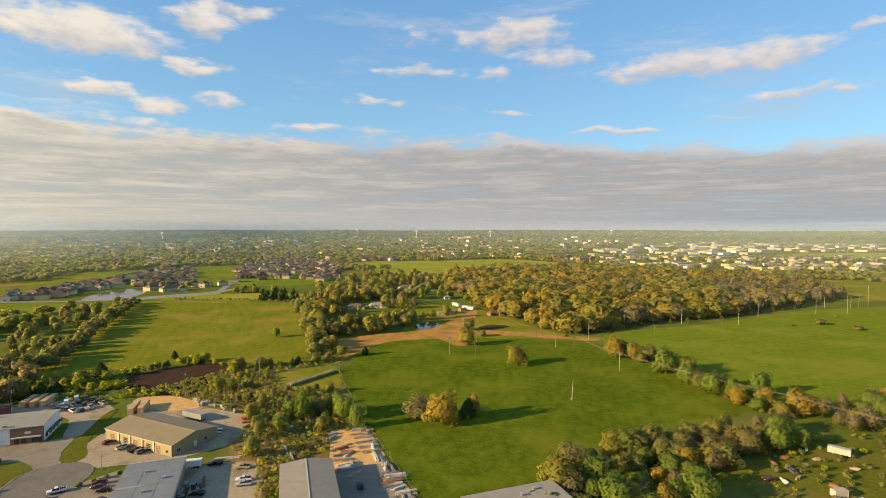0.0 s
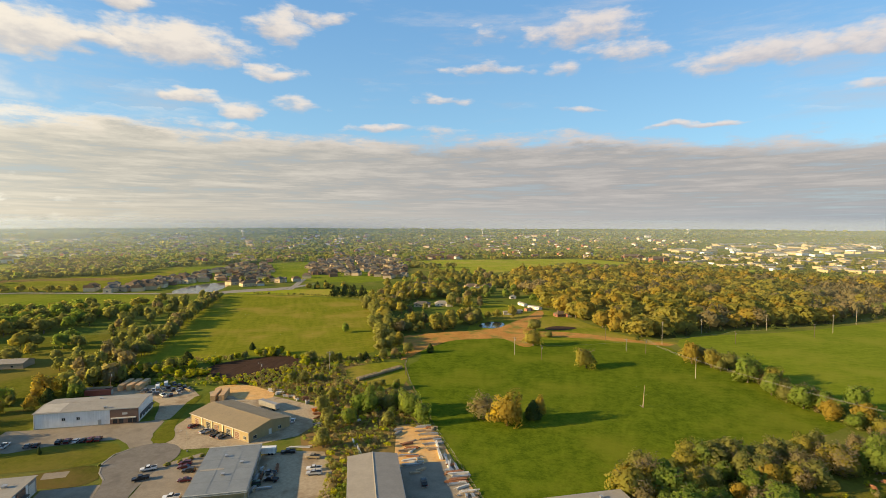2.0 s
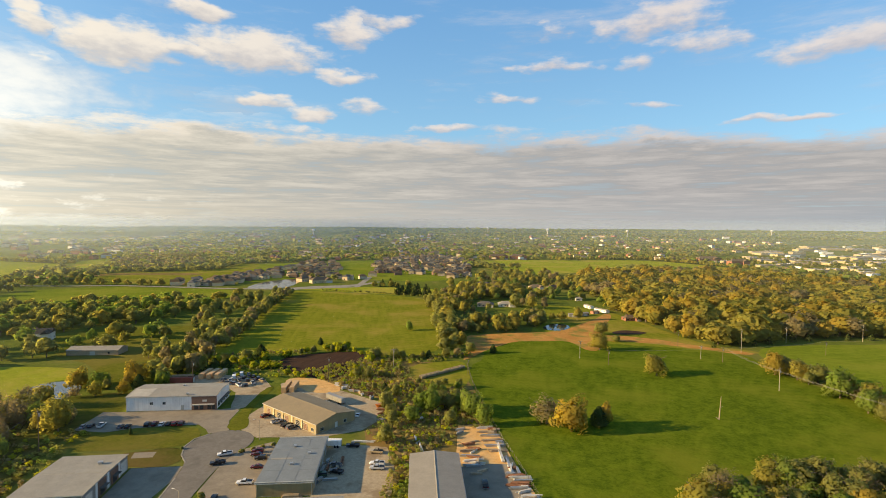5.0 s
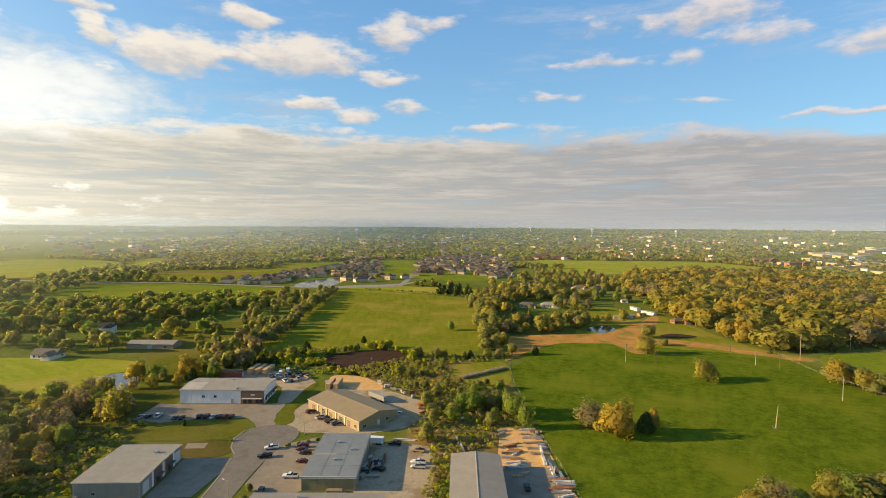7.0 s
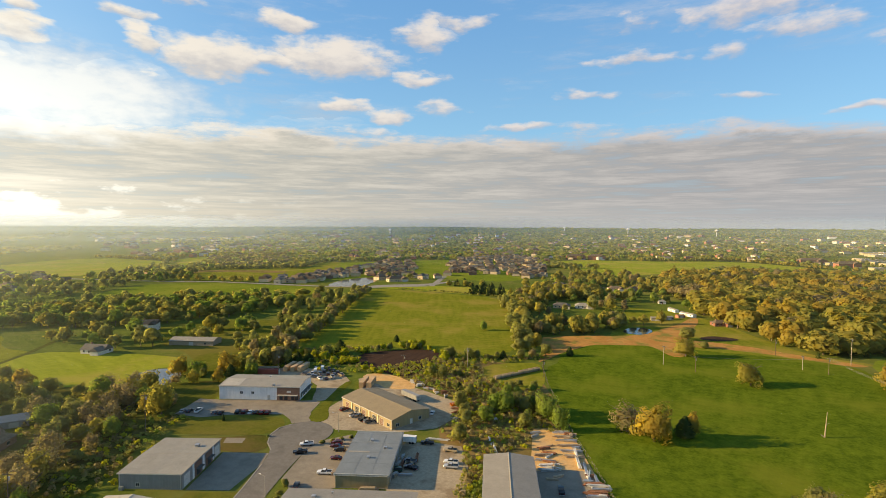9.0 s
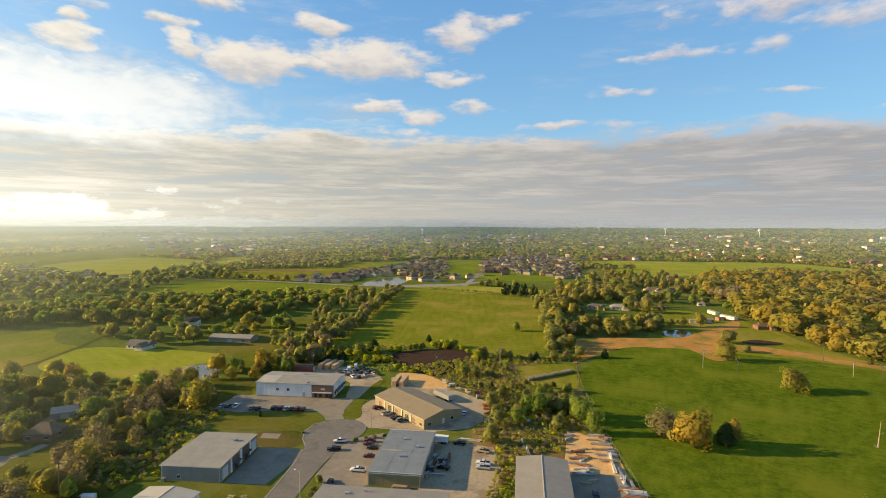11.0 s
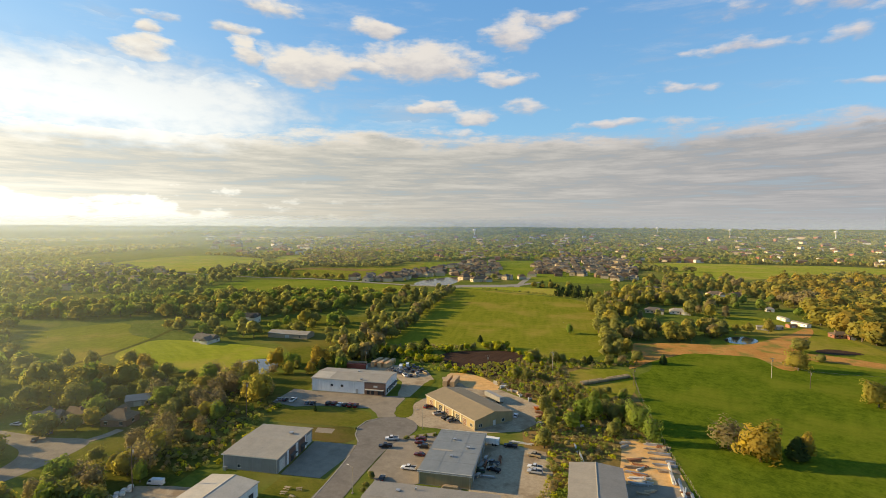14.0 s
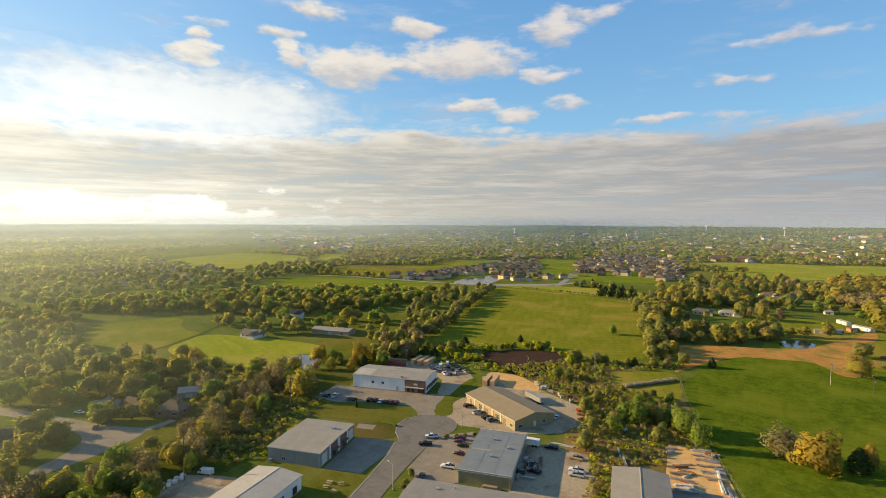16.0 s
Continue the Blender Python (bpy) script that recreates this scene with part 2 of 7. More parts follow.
def leaf_material(name, dark, light, other, through=0.48):
    """Foliage: each leaf clump its own tone, each tree its own hue, some light through the leaves."""
    m = bpy.data.materials.new(name)
    m.use_nodes = True
    n = Nodes(m.node_tree)
    geo = n.add("ShaderNodeNewGeometry")
    island = geo.outputs["Random Per Island"]
    col = n.mix(n.math("MULTIPLY_ADD", island, 0.44, 0.28), dark, light)
    hue = n.step(n.noise(geo.outputs["Position"], 0.07, 2, 0.5), 0.40, 0.62)
    col = n.mix(n.math("MULTIPLY", hue, 0.45), col, other)
    lum = n.math("ADD", 0.84, n.math("MULTIPLY", n.noise(geo.outputs["Position"], 0.35, 3), 0.32))
    col = n.mix(1.0, col, n.xyz(lum, lum, lum), "MULTIPLY")
    front = n.add("ShaderNodeBsdfDiffuse")
    back = n.add("ShaderNodeBsdfTranslucent")
    n.link(col, front.inputs[0])
    n.link(n.mix(1.0, col, (1.10, 1.08, 0.66), "MULTIPLY"), back.inputs[0])
    both = n.add("ShaderNodeMixShader")
    both.inputs[0].default_value = through
    n.link(front.outputs[0], both.inputs[1])
    n.link(back.outputs[0], both.inputs[2])
    n.link(both.outputs[0], n.add("ShaderNodeOutputMaterial").inputs[0])
    return m


def field_material(name, dark, light, dry, rows_turn=0.0, rows_amount=0.25):
    """Pasture: tufts, broad tone, dry patches and faint mowing rows."""
    m = bpy.data.materials.new(name)
    m.use_nodes = True
    n = Nodes(m.node_tree)
    where = n.add("ShaderNodeTexCoord").outputs["Object"]
    turned = n.add("ShaderNodeMapping")
    n.link(where, turned.inputs[0])
    turned.inputs["Rotation"].default_value = (0, 0, radians(rows_turn))
    rows = n.add("ShaderNodeMapping")
    n.link(turned.outputs[0], rows.inputs[0])
    rows.inputs["Scale"].default_value = (0.02, 0.22, 1)
    tufts = n.math("ADD", n.math("MULTIPLY", n.noise(where, 0.8, 6, 0.8), 0.6), n.math("MULTIPLY", n.noise(where, 0.22, 4, 0.7), 0.4))
    broad = n.math("ADD", n.math("MULTIPLY", n.noise(where, 0.028, 5, 0.6), 0.55), n.math("MULTIPLY", n.noise(where, 0.11, 4, 0.65), 0.45))
    lines = n.noise(rows.outputs[0], 1.0, 4, 0.6)
    fac = n.math("ADD", n.math("MULTIPLY", tufts, 0.72), n.math("ADD", n.math("MULTIPLY", broad, 0.28), n.math("MULTIPLY", n.math("SUBTRACT", lines, 0.5), rows_amount)))
    col = n.mix(n.step(fac, 0.37, 0.63), dark, light)
    col = n.mix(n.math("MULTIPLY", n.step(n.noise(where, 0.014, 6, 0.65), 0.47, 0.64), 0.8), col, dry)
    shader = n.add("ShaderNodeBsdfPrincipled")
    n.link(col, shader.inputs["Base Color"])
    shader.inputs["Roughness"].default_value = 0.9
    shader.inputs["Specular IOR Level"].default_value = 0.0
    b = n.add("ShaderNodeBump")
    b.inputs["Strength"].default_value, b.inputs["Distance"].default_value = 0.7, 0.35
    n.link(tufts, b.inputs["Height"])
    n.link(b.outputs[0], shader.inputs["Normal"])
    n.link(shader.outputs[0], n.add("ShaderNodeOutputMaterial").inputs[0])
    return m


def plain_material(name, colour, rough=0.4, metal=0.0, tint=0.15):
    return material(name, tuple(c * 0.85 for c in colour), colour, 2.0, rough, 0, 5, metal, tint=tint)


MEADOW = field_material("meadow_green", (0.057, 0.091, 0.007), (0.141, 0.182, 0.014), (0.162, 0.177, 0.018), 20, 0.02)
HILL = field_material("hill_pasture", (0.118, 0.158, 0.012), (0.190, 0.235, 0.021), (0.212, 0.226, 0.028), -30, 0.2)
HAYFIELD = field_material("hay_field", (0.136, 0.155, 0.013), (0.228, 0.229, 0.024), (0.292, 0.226, 0.046), 62, 0.28)
LIGHTFIELD = field_material("light_field", (0.200, 0.230, 0.018), (0.300, 0.320, 0.030), (0.340, 0.285, 0.055), 10, 0.3)
ROUGH = field_material("rough_grass", (0.060, 0.072, 0.012), (0.120, 0.120, 0.022), (0.165, 0.115, 0.040), 0, 0.0)
LAWN = field_material("lawn", (0.085, 0.098, 0.012), (0.165, 0.168, 0.022), (0.180, 0.150, 0.036), 25, 0.1)
WEEDS = field_material("dry_weeds", (0.138, 0.106, 0.032), (0.250, 0.190, 0.060), (0.265, 0.168, 0.066), 0, 0.0)
ASPHALT = material("weathered_asphalt", (0.165, 0.148, 0.124), (0.220, 0.198, 0.166), 0.5, 0.9, 0.01, 8, patch=(0.132, 0.118, 0.099), patch_scale=0.15)
PALE_ASPHALT = material("pale_country_asphalt", (0.24, 0.22, 0.18), (0.32, 0.29, 0.24), 0.3, 0.9, 0.01, 8)
CONCRETE = material("pale_concrete", (0.236, 0.198, 0.145), (0.310, 0.262, 0.195), 0.3, 0.85, 0.01, 8, patch=(0.176, 0.147, 0.107), patch_scale=0.09)
KERB = material("kerb_concrete", (0.26, 0.235, 0.19), (0.36, 0.33, 0.27), 0.8, 0.85)
GRAVEL = material("gravel", (0.320, 0.255, 0.166), (0.455, 0.366, 0.246), 0.8, 0.95, 0.03, 6, patch=(0.235, 0.172, 0.104), patch_scale=0.12, patch_amount=0.8)
DIRT = material("ochre_dirt", (0.52, 0.300, 0.105), (0.72, 0.44, 0.175), 0.35, 0.95, 0.03, 6, patch=(0.50, 0.37, 0.21), patch_scale=0.1)
RED_DIRT = material("red_dirt", (0.36, 0.165, 0.034), (0.50, 0.26, 0.070), 0.09, 0.95, 0.03, 9, patch=(0.190, 0.180, 0.030), patch_scale=0.07, patch_amount=0.9)
PLOUGHED = material("ploughed_soil", (0.038, 0.020, 0.011), (0.066, 0.036, 0.021), 0.4, 0.95, 0.05, 5, stretch=(1, 0.15, 1))
WATER = material("pond_water", (0.05, 0.055, 0.05), (0.06, 0.065, 0.06), 0.05, 0.10)
BARK = material("bark", (0.11, 0.085, 0.06), (0.20, 0.16, 0.12), 3.0, 0.9, 0.02)
OAK = leaf_material("oak_spring_leaves", (0.315, 0.278, 0.064), (0.490, 0.426, 0.102), (0.285, 0.298, 0.066), 0.64)
GOLD = leaf_material("golden_catkins", (0.385, 0.292, 0.056), (0.540, 0.412, 0.092), (0.325, 0.300, 0.060), 0.64)
GREEN = leaf_material("green_leaves", (0.175, 0.248, 0.050), (0.325, 0.415, 0.085), (0.295, 0.335, 0.084), 0.64)
DULL = leaf_material("dull_green_leaves", (0.225, 0.240, 0.076), (0.375, 0.382, 0.118), (0.315, 0.295, 0.100), 0.64)
BUDS = leaf_material("brown_buds", (0.265, 0.215, 0.120), (0.395, 0.330, 0.180), (0.290, 0.270, 0.115), 0.64)
CEDAR = leaf_material("cedar_needles", (0.039, 0.060, 0.016), (0.074, 0.099, 0.025), (0.071, 0.076, 0.023), 0.15)
YELLOW = leaf_material("yellow_green_leaves", (0.340, 0.340, 0.022), (0.520, 0.505, 0.040), (0.310, 0.365, 0.034), 0.55)


# ---- mesh helpers ----
def mesh_from(name, verts, faces, mats, index=None, smooth=False, normals=None):
    """A mesh from arrays: verts (n, 3), faces (m, k) all of k corners, or a list of faces."""
    me = bpy.data.meshes.new(name)
    if isinstance(faces, np.ndarray):
        k = faces.shape[1]
        me.vertices.add(len(verts))
        me.vertices.foreach_set("co", np.asarray(verts, np.float32).ravel())
        me.loops.add(faces.size)
        me.loops.foreach_set("vertex_index", faces.astype(np.int32).ravel())
        me.polygons.add(len(faces))
        me.polygons.foreach_set("loop_start", np.arange(0, faces.size, k, dtype=np.int32))
        me.polygons.foreach_set("loop_total", np.full(len(faces), k, np.int32))
    else:
        me.from_pydata([tuple(v) for v in verts], [], faces)
    for m in mats:
        me.materials.append(m)
    if index is not None:
        me.polygons.foreach_set("material_index", np.asarray(index, np.int32))
    if smooth:
        me.polygons.foreach_set("use_smooth", np.ones(len(me.polygons), bool))
    me.update(calc_edges=True)
    me.validate()
    if normals is not None:
        me.polygons.foreach_set("use_smooth", np.ones(len(me.polygons), bool))
        own = me.attributes.new("custom_normal", "FLOAT_VECTOR", "POINT")
        own.data.foreach_set("vector", np.asarray(normals, np.float32).ravel())
        me.update()
    return me


def part(name, bm, mat, parent, label="", at=None):
    """Links a bmesh as one mesh object under a thing or under a part."""
    me = bpy.data.meshes.new(name)
    bmesh.ops.recalc_face_normals(bm, faces=bm.faces)
    bm.to_mesh(me)
    bm.free()
    me.materials.append(mat)
    ob = new(name, me)
    ob.parent = parent
    if at is not None:
        ob.matrix_basis = at
    return tagged(ob, label)


def share(name, ob, parent, m):
    """Another part on the mesh of ob."""
    o = new(name, ob.data)
    o.parent, o.matrix_basis = parent, m
    return o


def thing(name, m, label, category, group=""):
    """An Empty at a thing's base."""
    ob = new(name)
    ob.empty_display_size = 0.5
    ob.matrix_basis = m
    return tagged(ob, label, category, group)


def box(bm, x0, y0, z0, x1, y1, z1, bevel=0.0):
    made = bmesh.ops.create_cube(bm, size=1.0, matrix=Matrix.Translation(((x0 + x1) / 2, (y0 + y1) / 2, (z0 + z1) / 2)) @ Matrix.Diagonal((x1 - x0, y1 - y0, z1 - z0, 1)))
    if bevel:
        edges = list({e for v in made["verts"] for e in v.link_edges})
        bmesh.ops.bevel(bm, geom=edges, offset=bevel, segments=1, affect="EDGES")
    return bm


def boxed(*args, bevel=0.0):
    return box(bmesh.new(), *args, bevel=bevel)


def rod(bm, p, q, r0, r1=None, seg=6):
    """A tapered rod from p to q."""
    p, q = Vector(p), Vector(q)
    r1 = r0 if r1 is None else r1
    m = Matrix.Translation((p + q) / 2) @ (q - p).to_track_quat("Z", "Y").to_matrix().to_4x4()
    bmesh.ops.create_cone(bm, cap_ends=True, segments=seg, radius1=r0, radius2=r1, depth=(q - p).length, matrix=m)
    return bm


def prism(bm, outline, x0, x1):
    """A solid with an outline of (y, z) points, drawn out along x."""
    a = [bm.verts.new((x0, y, z)) for y, z in outline]
    b = [bm.verts.new((x1, y, z)) for y, z in outline]
    bm.faces.new(a)
    bm.faces.new(b[::-1])
    for i in range(len(a)):
        j = (i + 1) % len(a)
        bm.faces.new((a[i], b[i], b[j], a[j]))
    return bm


def rounded(pts, times):
    """An outline with its corners cut away some times over."""
    for _ in range(times):
        out = []
        for i, (x, y) in enumerate(pts):
            u, v = pts[(i + 1) % len(pts)]
            out += [(0.75 * x + 0.25 * u, 0.75 * y + 0.25 * v), (0.25 * x + 0.75 * u, 0.25 * y + 0.75 * v)]
        pts = out
    return pts


def height_at(x, y):
    """The plain lies level and rises far off to low hills, shaped to fit the camera's horizon."""
    d = np.hypot(x, y)
    s = np.clip((d - 2600) / 2300, 0, 1)
    return 62 * s * s * (1.6 - 0.6 * s)


def patch(name, pts, z, mat, label, category, smooth=2, ragged=0.0):
    """A flat piece of ground with a rounded, slightly ragged outline."""
    pts = rounded(pts, smooth)
    if ragged:
        rng = random.Random(name + str(len(pts)))
        pts = [(x + rng.uniform(-ragged, ragged), y + rng.uniform(-ragged, ragged)) for x, y in pts]
    bm = bmesh.new()
    bm.faces.new([bm.verts.new((x, y, z)) for x, y in pts])
    bmesh.ops.triangulate(bm, faces=bm.faces)
    for f in bm.faces:
        if f.normal.z < 0:
            f.normal_flip()
    me = bpy.data.meshes.new(name)
    bm.to_mesh(me)
    bm.free()
    me.materials.append(mat)
    return tagged(new(name, me), label, category, kind="structure")


def ribbon(name, pts, width, z, mat, label, category):
    """A road of some width along a line."""
    pts = [Vector(p) for p in pts]
    bm = bmesh.new()
    last = None
    for i, p in enumerate(pts):
        along = (pts[min(i + 1, len(pts) - 1)] - pts[max(i - 1, 0)]).normalized()
        side = Vector((-along.y, along.x)) * width / 2
        pair = [bm.verts.new((*(p + side), z)), bm.verts.new((*(p - side), z))]
        if last:
            bm.faces.new((last[0], last[1], pair[1], pair[0]))
        last = pair
    bmesh.ops.recalc_face_normals(bm, faces=bm.faces)
    me = bpy.data.meshes.new(name)
    bm.to_mesh(me)
    bm.free()
    me.materials.append(mat)
    return tagged(new(name, me), label, category, kind="structure")


def kerb_line(pts, closed=True):
    """A raised kerb of short stones along a line."""
    bm = bmesh.new()
    pts = [Vector((*p, 0)) for p in pts]
    for i in range(len(pts) if closed else len(pts) - 1):
        p, q = pts[i], pts[(i + 1) % len(pts)]
        if (q - p).length > 0.3:
            m = Matrix.Translation((p + q) / 2 + Vector((0, 0, 0.06))) @ Matrix.Rotation(math.atan2(q.y - p.y, q.x - p.x), 4, "Z")
            bmesh.ops.create_cube(bm, size=1.0, matrix=m @ Matrix.Diagonal(((q - p).length, 0.45, 0.22, 1)))
    me = bpy.data.meshes.new("kerb")
    bm.to_mesh(me)
    bm.free()
    me.materials.append(KERB)
    tagged(new("kerb", me), "pale concrete kerb along the edge of the paving", "kerb", kind="structure")


def inside(pts, poly):
    """Which of the points (n, 2) lie in the polygon."""
    x, y = pts[:, 0], pts[:, 1]
    hit = np.zeros(len(pts), bool)
    for i in range(len(poly)):
        (x0, y0), (x1, y1) = poly[i], poly[i - 1]
        cross = (y0 > y) != (y1 > y)
        hit ^= cross & (x < (x1 - x0) * (y - y0) / ((y1 - y0) or 1e-9) + x0)
    return hit


def scattered(poly, spacing, rng, keep=1.0):
    """Points strewn over a polygon, on a shaken grid."""
    poly = np.array(poly, float)
    lo, hi = poly.min(0), poly.max(0)
    gx, gy = np.meshgrid(np.arange(lo[0], hi[0], spacing), np.arange(lo[1], hi[1], spacing))
    p = np.stack([gx.ravel(), gy.ravel()], 1)
    p += rng.uniform(-0.48, 0.48, p.shape) * spacing
    p = p[rng.random(len(p)) < keep]
    return p[inside(p, poly)]


def along_line(pts, spacing, width, rng):
    """Points along a line, shaken to both sides."""
    out = []
    for (x0, y0), (x1, y1) in zip(pts, pts[1:]):
        n = max(1, int(math.hypot(x1 - x0, y1 - y0) / spacing))
        for i in range(n):
            s = (i + rng.random()) / n
            out.append((x0 + (x1 - x0) * s + rng.normal(0, width / 2.5), y0 + (y1 - y0) * s + rng.normal(0, width / 2.5)))
    return np.array(out)


# ---- ground ----
def make_ground():
    radii = np.concatenate([[0], np.linspace(60, 1200, 12), np.linspace(1400, 4940, 26)])
    n = 96
    ang = np.linspace(0, 2 * np.pi, n, endpoint=False)
    verts, faces = [(0, 0, 0)], []
    rng = np.random.default_rng(3)
    for r in radii[1:]:
        x, y = r * np.sin(ang), r * np.cos(ang)
        z = height_at(x, y) + (np.sin(ang * 9) * 3 + np.sin(ang * 23 + 1) * 2.5) * np.clip((r - 3800) / 1000, 0, 1)
        verts += list(zip(x, y, z))
    for i in range(n):
        faces.append((0, 1 + (i + 1) % n, 1 + i))
    for k in range(len(radii) - 2):
        a, b = 1 + k * n, 1 + (k + 1) * n
        for i in range(n):
            j = (i + 1) % n
            faces.append((a + i, a + j, b + j, b + i))
    me = mesh_from("ground", np.array(verts), faces, [GROUND], smooth=True)
    tagged(new("ground", me), "rough green and brown grassland reaching to low hazy hills", "ground", kind="structure")


GROUND = field_material("plain", (0.085, 0.115, 0.018), (0.150, 0.175, 0.030), (0.185, 0.170, 0.045), 15, 0.2)
make_ground()

MAIN_FIELD = [(-89, 298), (-75, 261), (-49, 207), (-23, 157), (0, 120), (20, 130), (31, 196), (79, 222), (123, 246), (119, 260), (106, 316), (84, 351), (78, 396), (41, 398), (-7, 392), (-62, 396), (-96, 352), (-84, 318)]
patch("meadow", MAIN_FIELD, 0.06, MEADOW, "deep green cut meadow with tree shadows across it", "field", 1)
patch("hill_pasture", [(85, 409), (108, 433), (190, 468), (255, 515), (329, 563), (430, 600), (640, 560), (420, 380), (222, 290), (164, 262), (140, 270), (112, 336), (87, 361)], 0.06, HILL, "bright green pasture on a gentle rise, with a few low bushes", "field", 1)
patch("hay_field", [(-414, 566), (-305, 568), (-220, 562), (-190, 508), (-139, 387), (-118, 335), (-130, 306), (-165, 303), (-200, 300), (-231, 282), (-250, 256), (-250, 240), (-262, 275), (-307, 357), (-375, 500)], 0.05, HAYFIELD, "yellow-green hay field between tree lines, dry in the middle", "field", 1)
patch("upper_meadow", [(-425, 580), (-415, 600), (-344, 628), (-255, 655), (-205, 600), (-221, 570), (-305, 574), (-414, 571)], 0.06, LIGHTFIELD, "light green meadow below the housing estate", "field", 1)
patch("ploughed_plot", [(-204, 258), (-204, 280), (-187, 297), (-164, 308), (-152, 276), (-150, 242), (-168, 245), (-192, 253)], 0.08, PLOUGHED, "dark brown freshly ploughed plot of soil", "soil", 1, 0.6)
patch("red_dirt_field", [(-116, 374), (-114, 383), (-101, 393), (-81, 405), (-64, 415), (-47, 428), (-40, 452), (-32, 473), (-24, 502), (-20, 527), (-13, 528), (-12, 501), (-17, 467), (-18, 423), (-15, 391), (-16, 368), (-24, 365), (-33, 380), (-40, 391), (-55, 384), (-71, 378), (-80, 368), (-85, 353), (-89, 339), (-92, 326), (-95, 311), (-97, 311), (-100, 337), (-109, 356)], 0.10, RED_DIRT, "bare red-brown dirt by the pond, partly grown over", "dirt", 1, 0.5)
patch("dirt_track", [(-15, 416), (-11, 426), (5, 424), (21, 422), (36, 416), (52, 408), (72, 403), (84, 399), (82, 393), (70, 393), (51, 398), (31, 404), (13, 404), (0, 406), (-13, 399)], 0.11, RED_DIRT, "bare reddish dirt track along the field edge", "track", 2, 0.8)
# shade of a hollow, painted as a flat patch of dark soil colour
patch("dug_pit", [(-10, 438), (0, 450), (16, 448), (18, 441), (3, 431), (-9, 429)], 0.12, PLOUGHED, "flat dark patch painting the shade of a pit in the dirt", "soil", 2, 0.5)
patch("pond_meadow", [(-60, 396), (-20, 392), (80, 398), (96, 402), (60, 412), (40, 440), (-4, 528), (-40, 560), (-120, 570), (-66, 470), (-75, 420)], 0.045, HAYFIELD, "grazed grass round the pond and mobile homes", "field", 1)
patch("shed_pasture", [(-268, 190), (-296, 218), (-350, 226), (-410, 262), (-400, 300), (-352, 330), (-300, 350), (-262, 272), (-232, 224), (-240, 200)], 0.045, LAWN, "green pasture round the long barn", "field", 1)
patch("rough_lot", [(-300, 78), (-296, 108), (-300, 132), (-276, 156), (-262, 168), (-226, 200), (-214, 168), (-208, 140), (-190, 90), (-206, 62), (-232, 88), (-262, 88)], 0.046, ROUGH, "rough dark grass and weeds between trees", "ground", 1)
patch("pond_by_dirt", [(-66, 428), (-63, 452), (-49, 458), (-42, 443), (-50, 424)], 0.14, WATER, "small pond reflecting the sky", "pond", 3)
patch("farm_pond", [(-281, 169), (-290, 177), (-290, 186), (-281, 192), (-268, 189), (-257, 179), (-256, 169), (-264, 163)], 0.10, WATER, "round farm pond with still grey water", "pond", 3)
patch("estate_pond", [(-475, 545), (-505, 615), (-497, 680), (-471, 675), (-441, 615), (-429, 562)], 0.10, WATER, "long pond beside the housing estate", "pond", 3)
patch("home_pasture", [(-490, 117), (-495, 149), (-483, 193), (-429, 165), (-395, 175), (-376, 139), (-350, 108), (-395, 90)], 0.05, HAYFIELD, "yellow-green pasture behind the farm houses", "field", 2)
patch("bright_pasture", [(-374, 137), (-398, 171), (-371, 187), (-300, 214), (-283, 199), (-292, 180), (-274, 158), (-307, 137), (-352, 130)], 0.06, LIGHTFIELD, "bright green sunlit pasture", "field", 2)
patch("wide_field", [(-638, 325), (-711, 426), (-662, 496), (-557, 518), (-479, 538), (-436, 494), (-432, 443), (-555, 381)], 0.05, HILL, "wide green field below a country road", "field", 1)
patch("far_field", [(-710, 491), (-837, 627), (-717, 746), (-805, 935), (-730, 906), (-604, 686), (-580, 559), (-676, 513)], 0.05, HAYFIELD, "far green field with hedges round it", "field", 1)
patch("left_far_field", [(-1111, 358), (-1304, 520), (-1368, 731), (-1083, 743), (-947, 621), (-932, 534), (-901, 428), (-1023, 408)], 0.05, LIGHTFIELD, "far sunlit yellow-green field", "field", 1)
patch("second_far_field", [(-998, 640), (-1139, 781), (-1180, 923), (-965, 723), (-884, 620)], 0.05, LIGHTFIELD, "far light green field", "field", 1)
patch("estate_field", [(-352, 1131), (-322, 1271), (-155, 1311), (51, 1430), (246, 1192), (214, 1092), (41, 1137), (-94, 978), (-160, 860), (-251, 988)], 0.05, LIGHTFIELD, "light green open field beyond the woods", "field", 1)
patch("marsh_field", [(388, 801), (496, 896), (700, 900), (620, 700), (454, 632), (379, 648)], 0.05, HAYFIELD, "olive grassland behind the hill", "field", 1)
patch("airfield_grass", [(906, 1767), (1382, 1935), (1300, 1633), (1025, 1433), (835, 1512)], 0.05, LIGHTFIELD, "open yellow-green grass among the warehouses", "field", 1)
patch("estate_ground", [(-590, 545), (-760, 880), (-690, 955), (-592, 1095), (-453, 1300), (-275, 875), (-262, 726), (-370, 720), (-429, 690), (-500, 690), (-520, 600)], 0.03, HILL, "mown ground between the estate houses", "lawn", 1)
patch("scrub_ground", [(-178, 250), (-154, 292), (-106, 300), (-94, 295), (-76, 262), (-50, 212), (-60, 180), (-75, 140), (-66, 130), (-78, 165), (-100, 180), (-108, 225), (-136, 232)], 0.04, WEEDS, "dry tangled weeds and brush", "scrub", 1, 0.8)
patch("bare_strip", [(-848, 550), (-847, 609), (-764, 681), (-677, 690), (-663, 662), (-720, 642), (-795, 613), (-807, 561)], 0.08, WEEDS, "bare brown strip beside a far field", "soil", 1, 1.0)
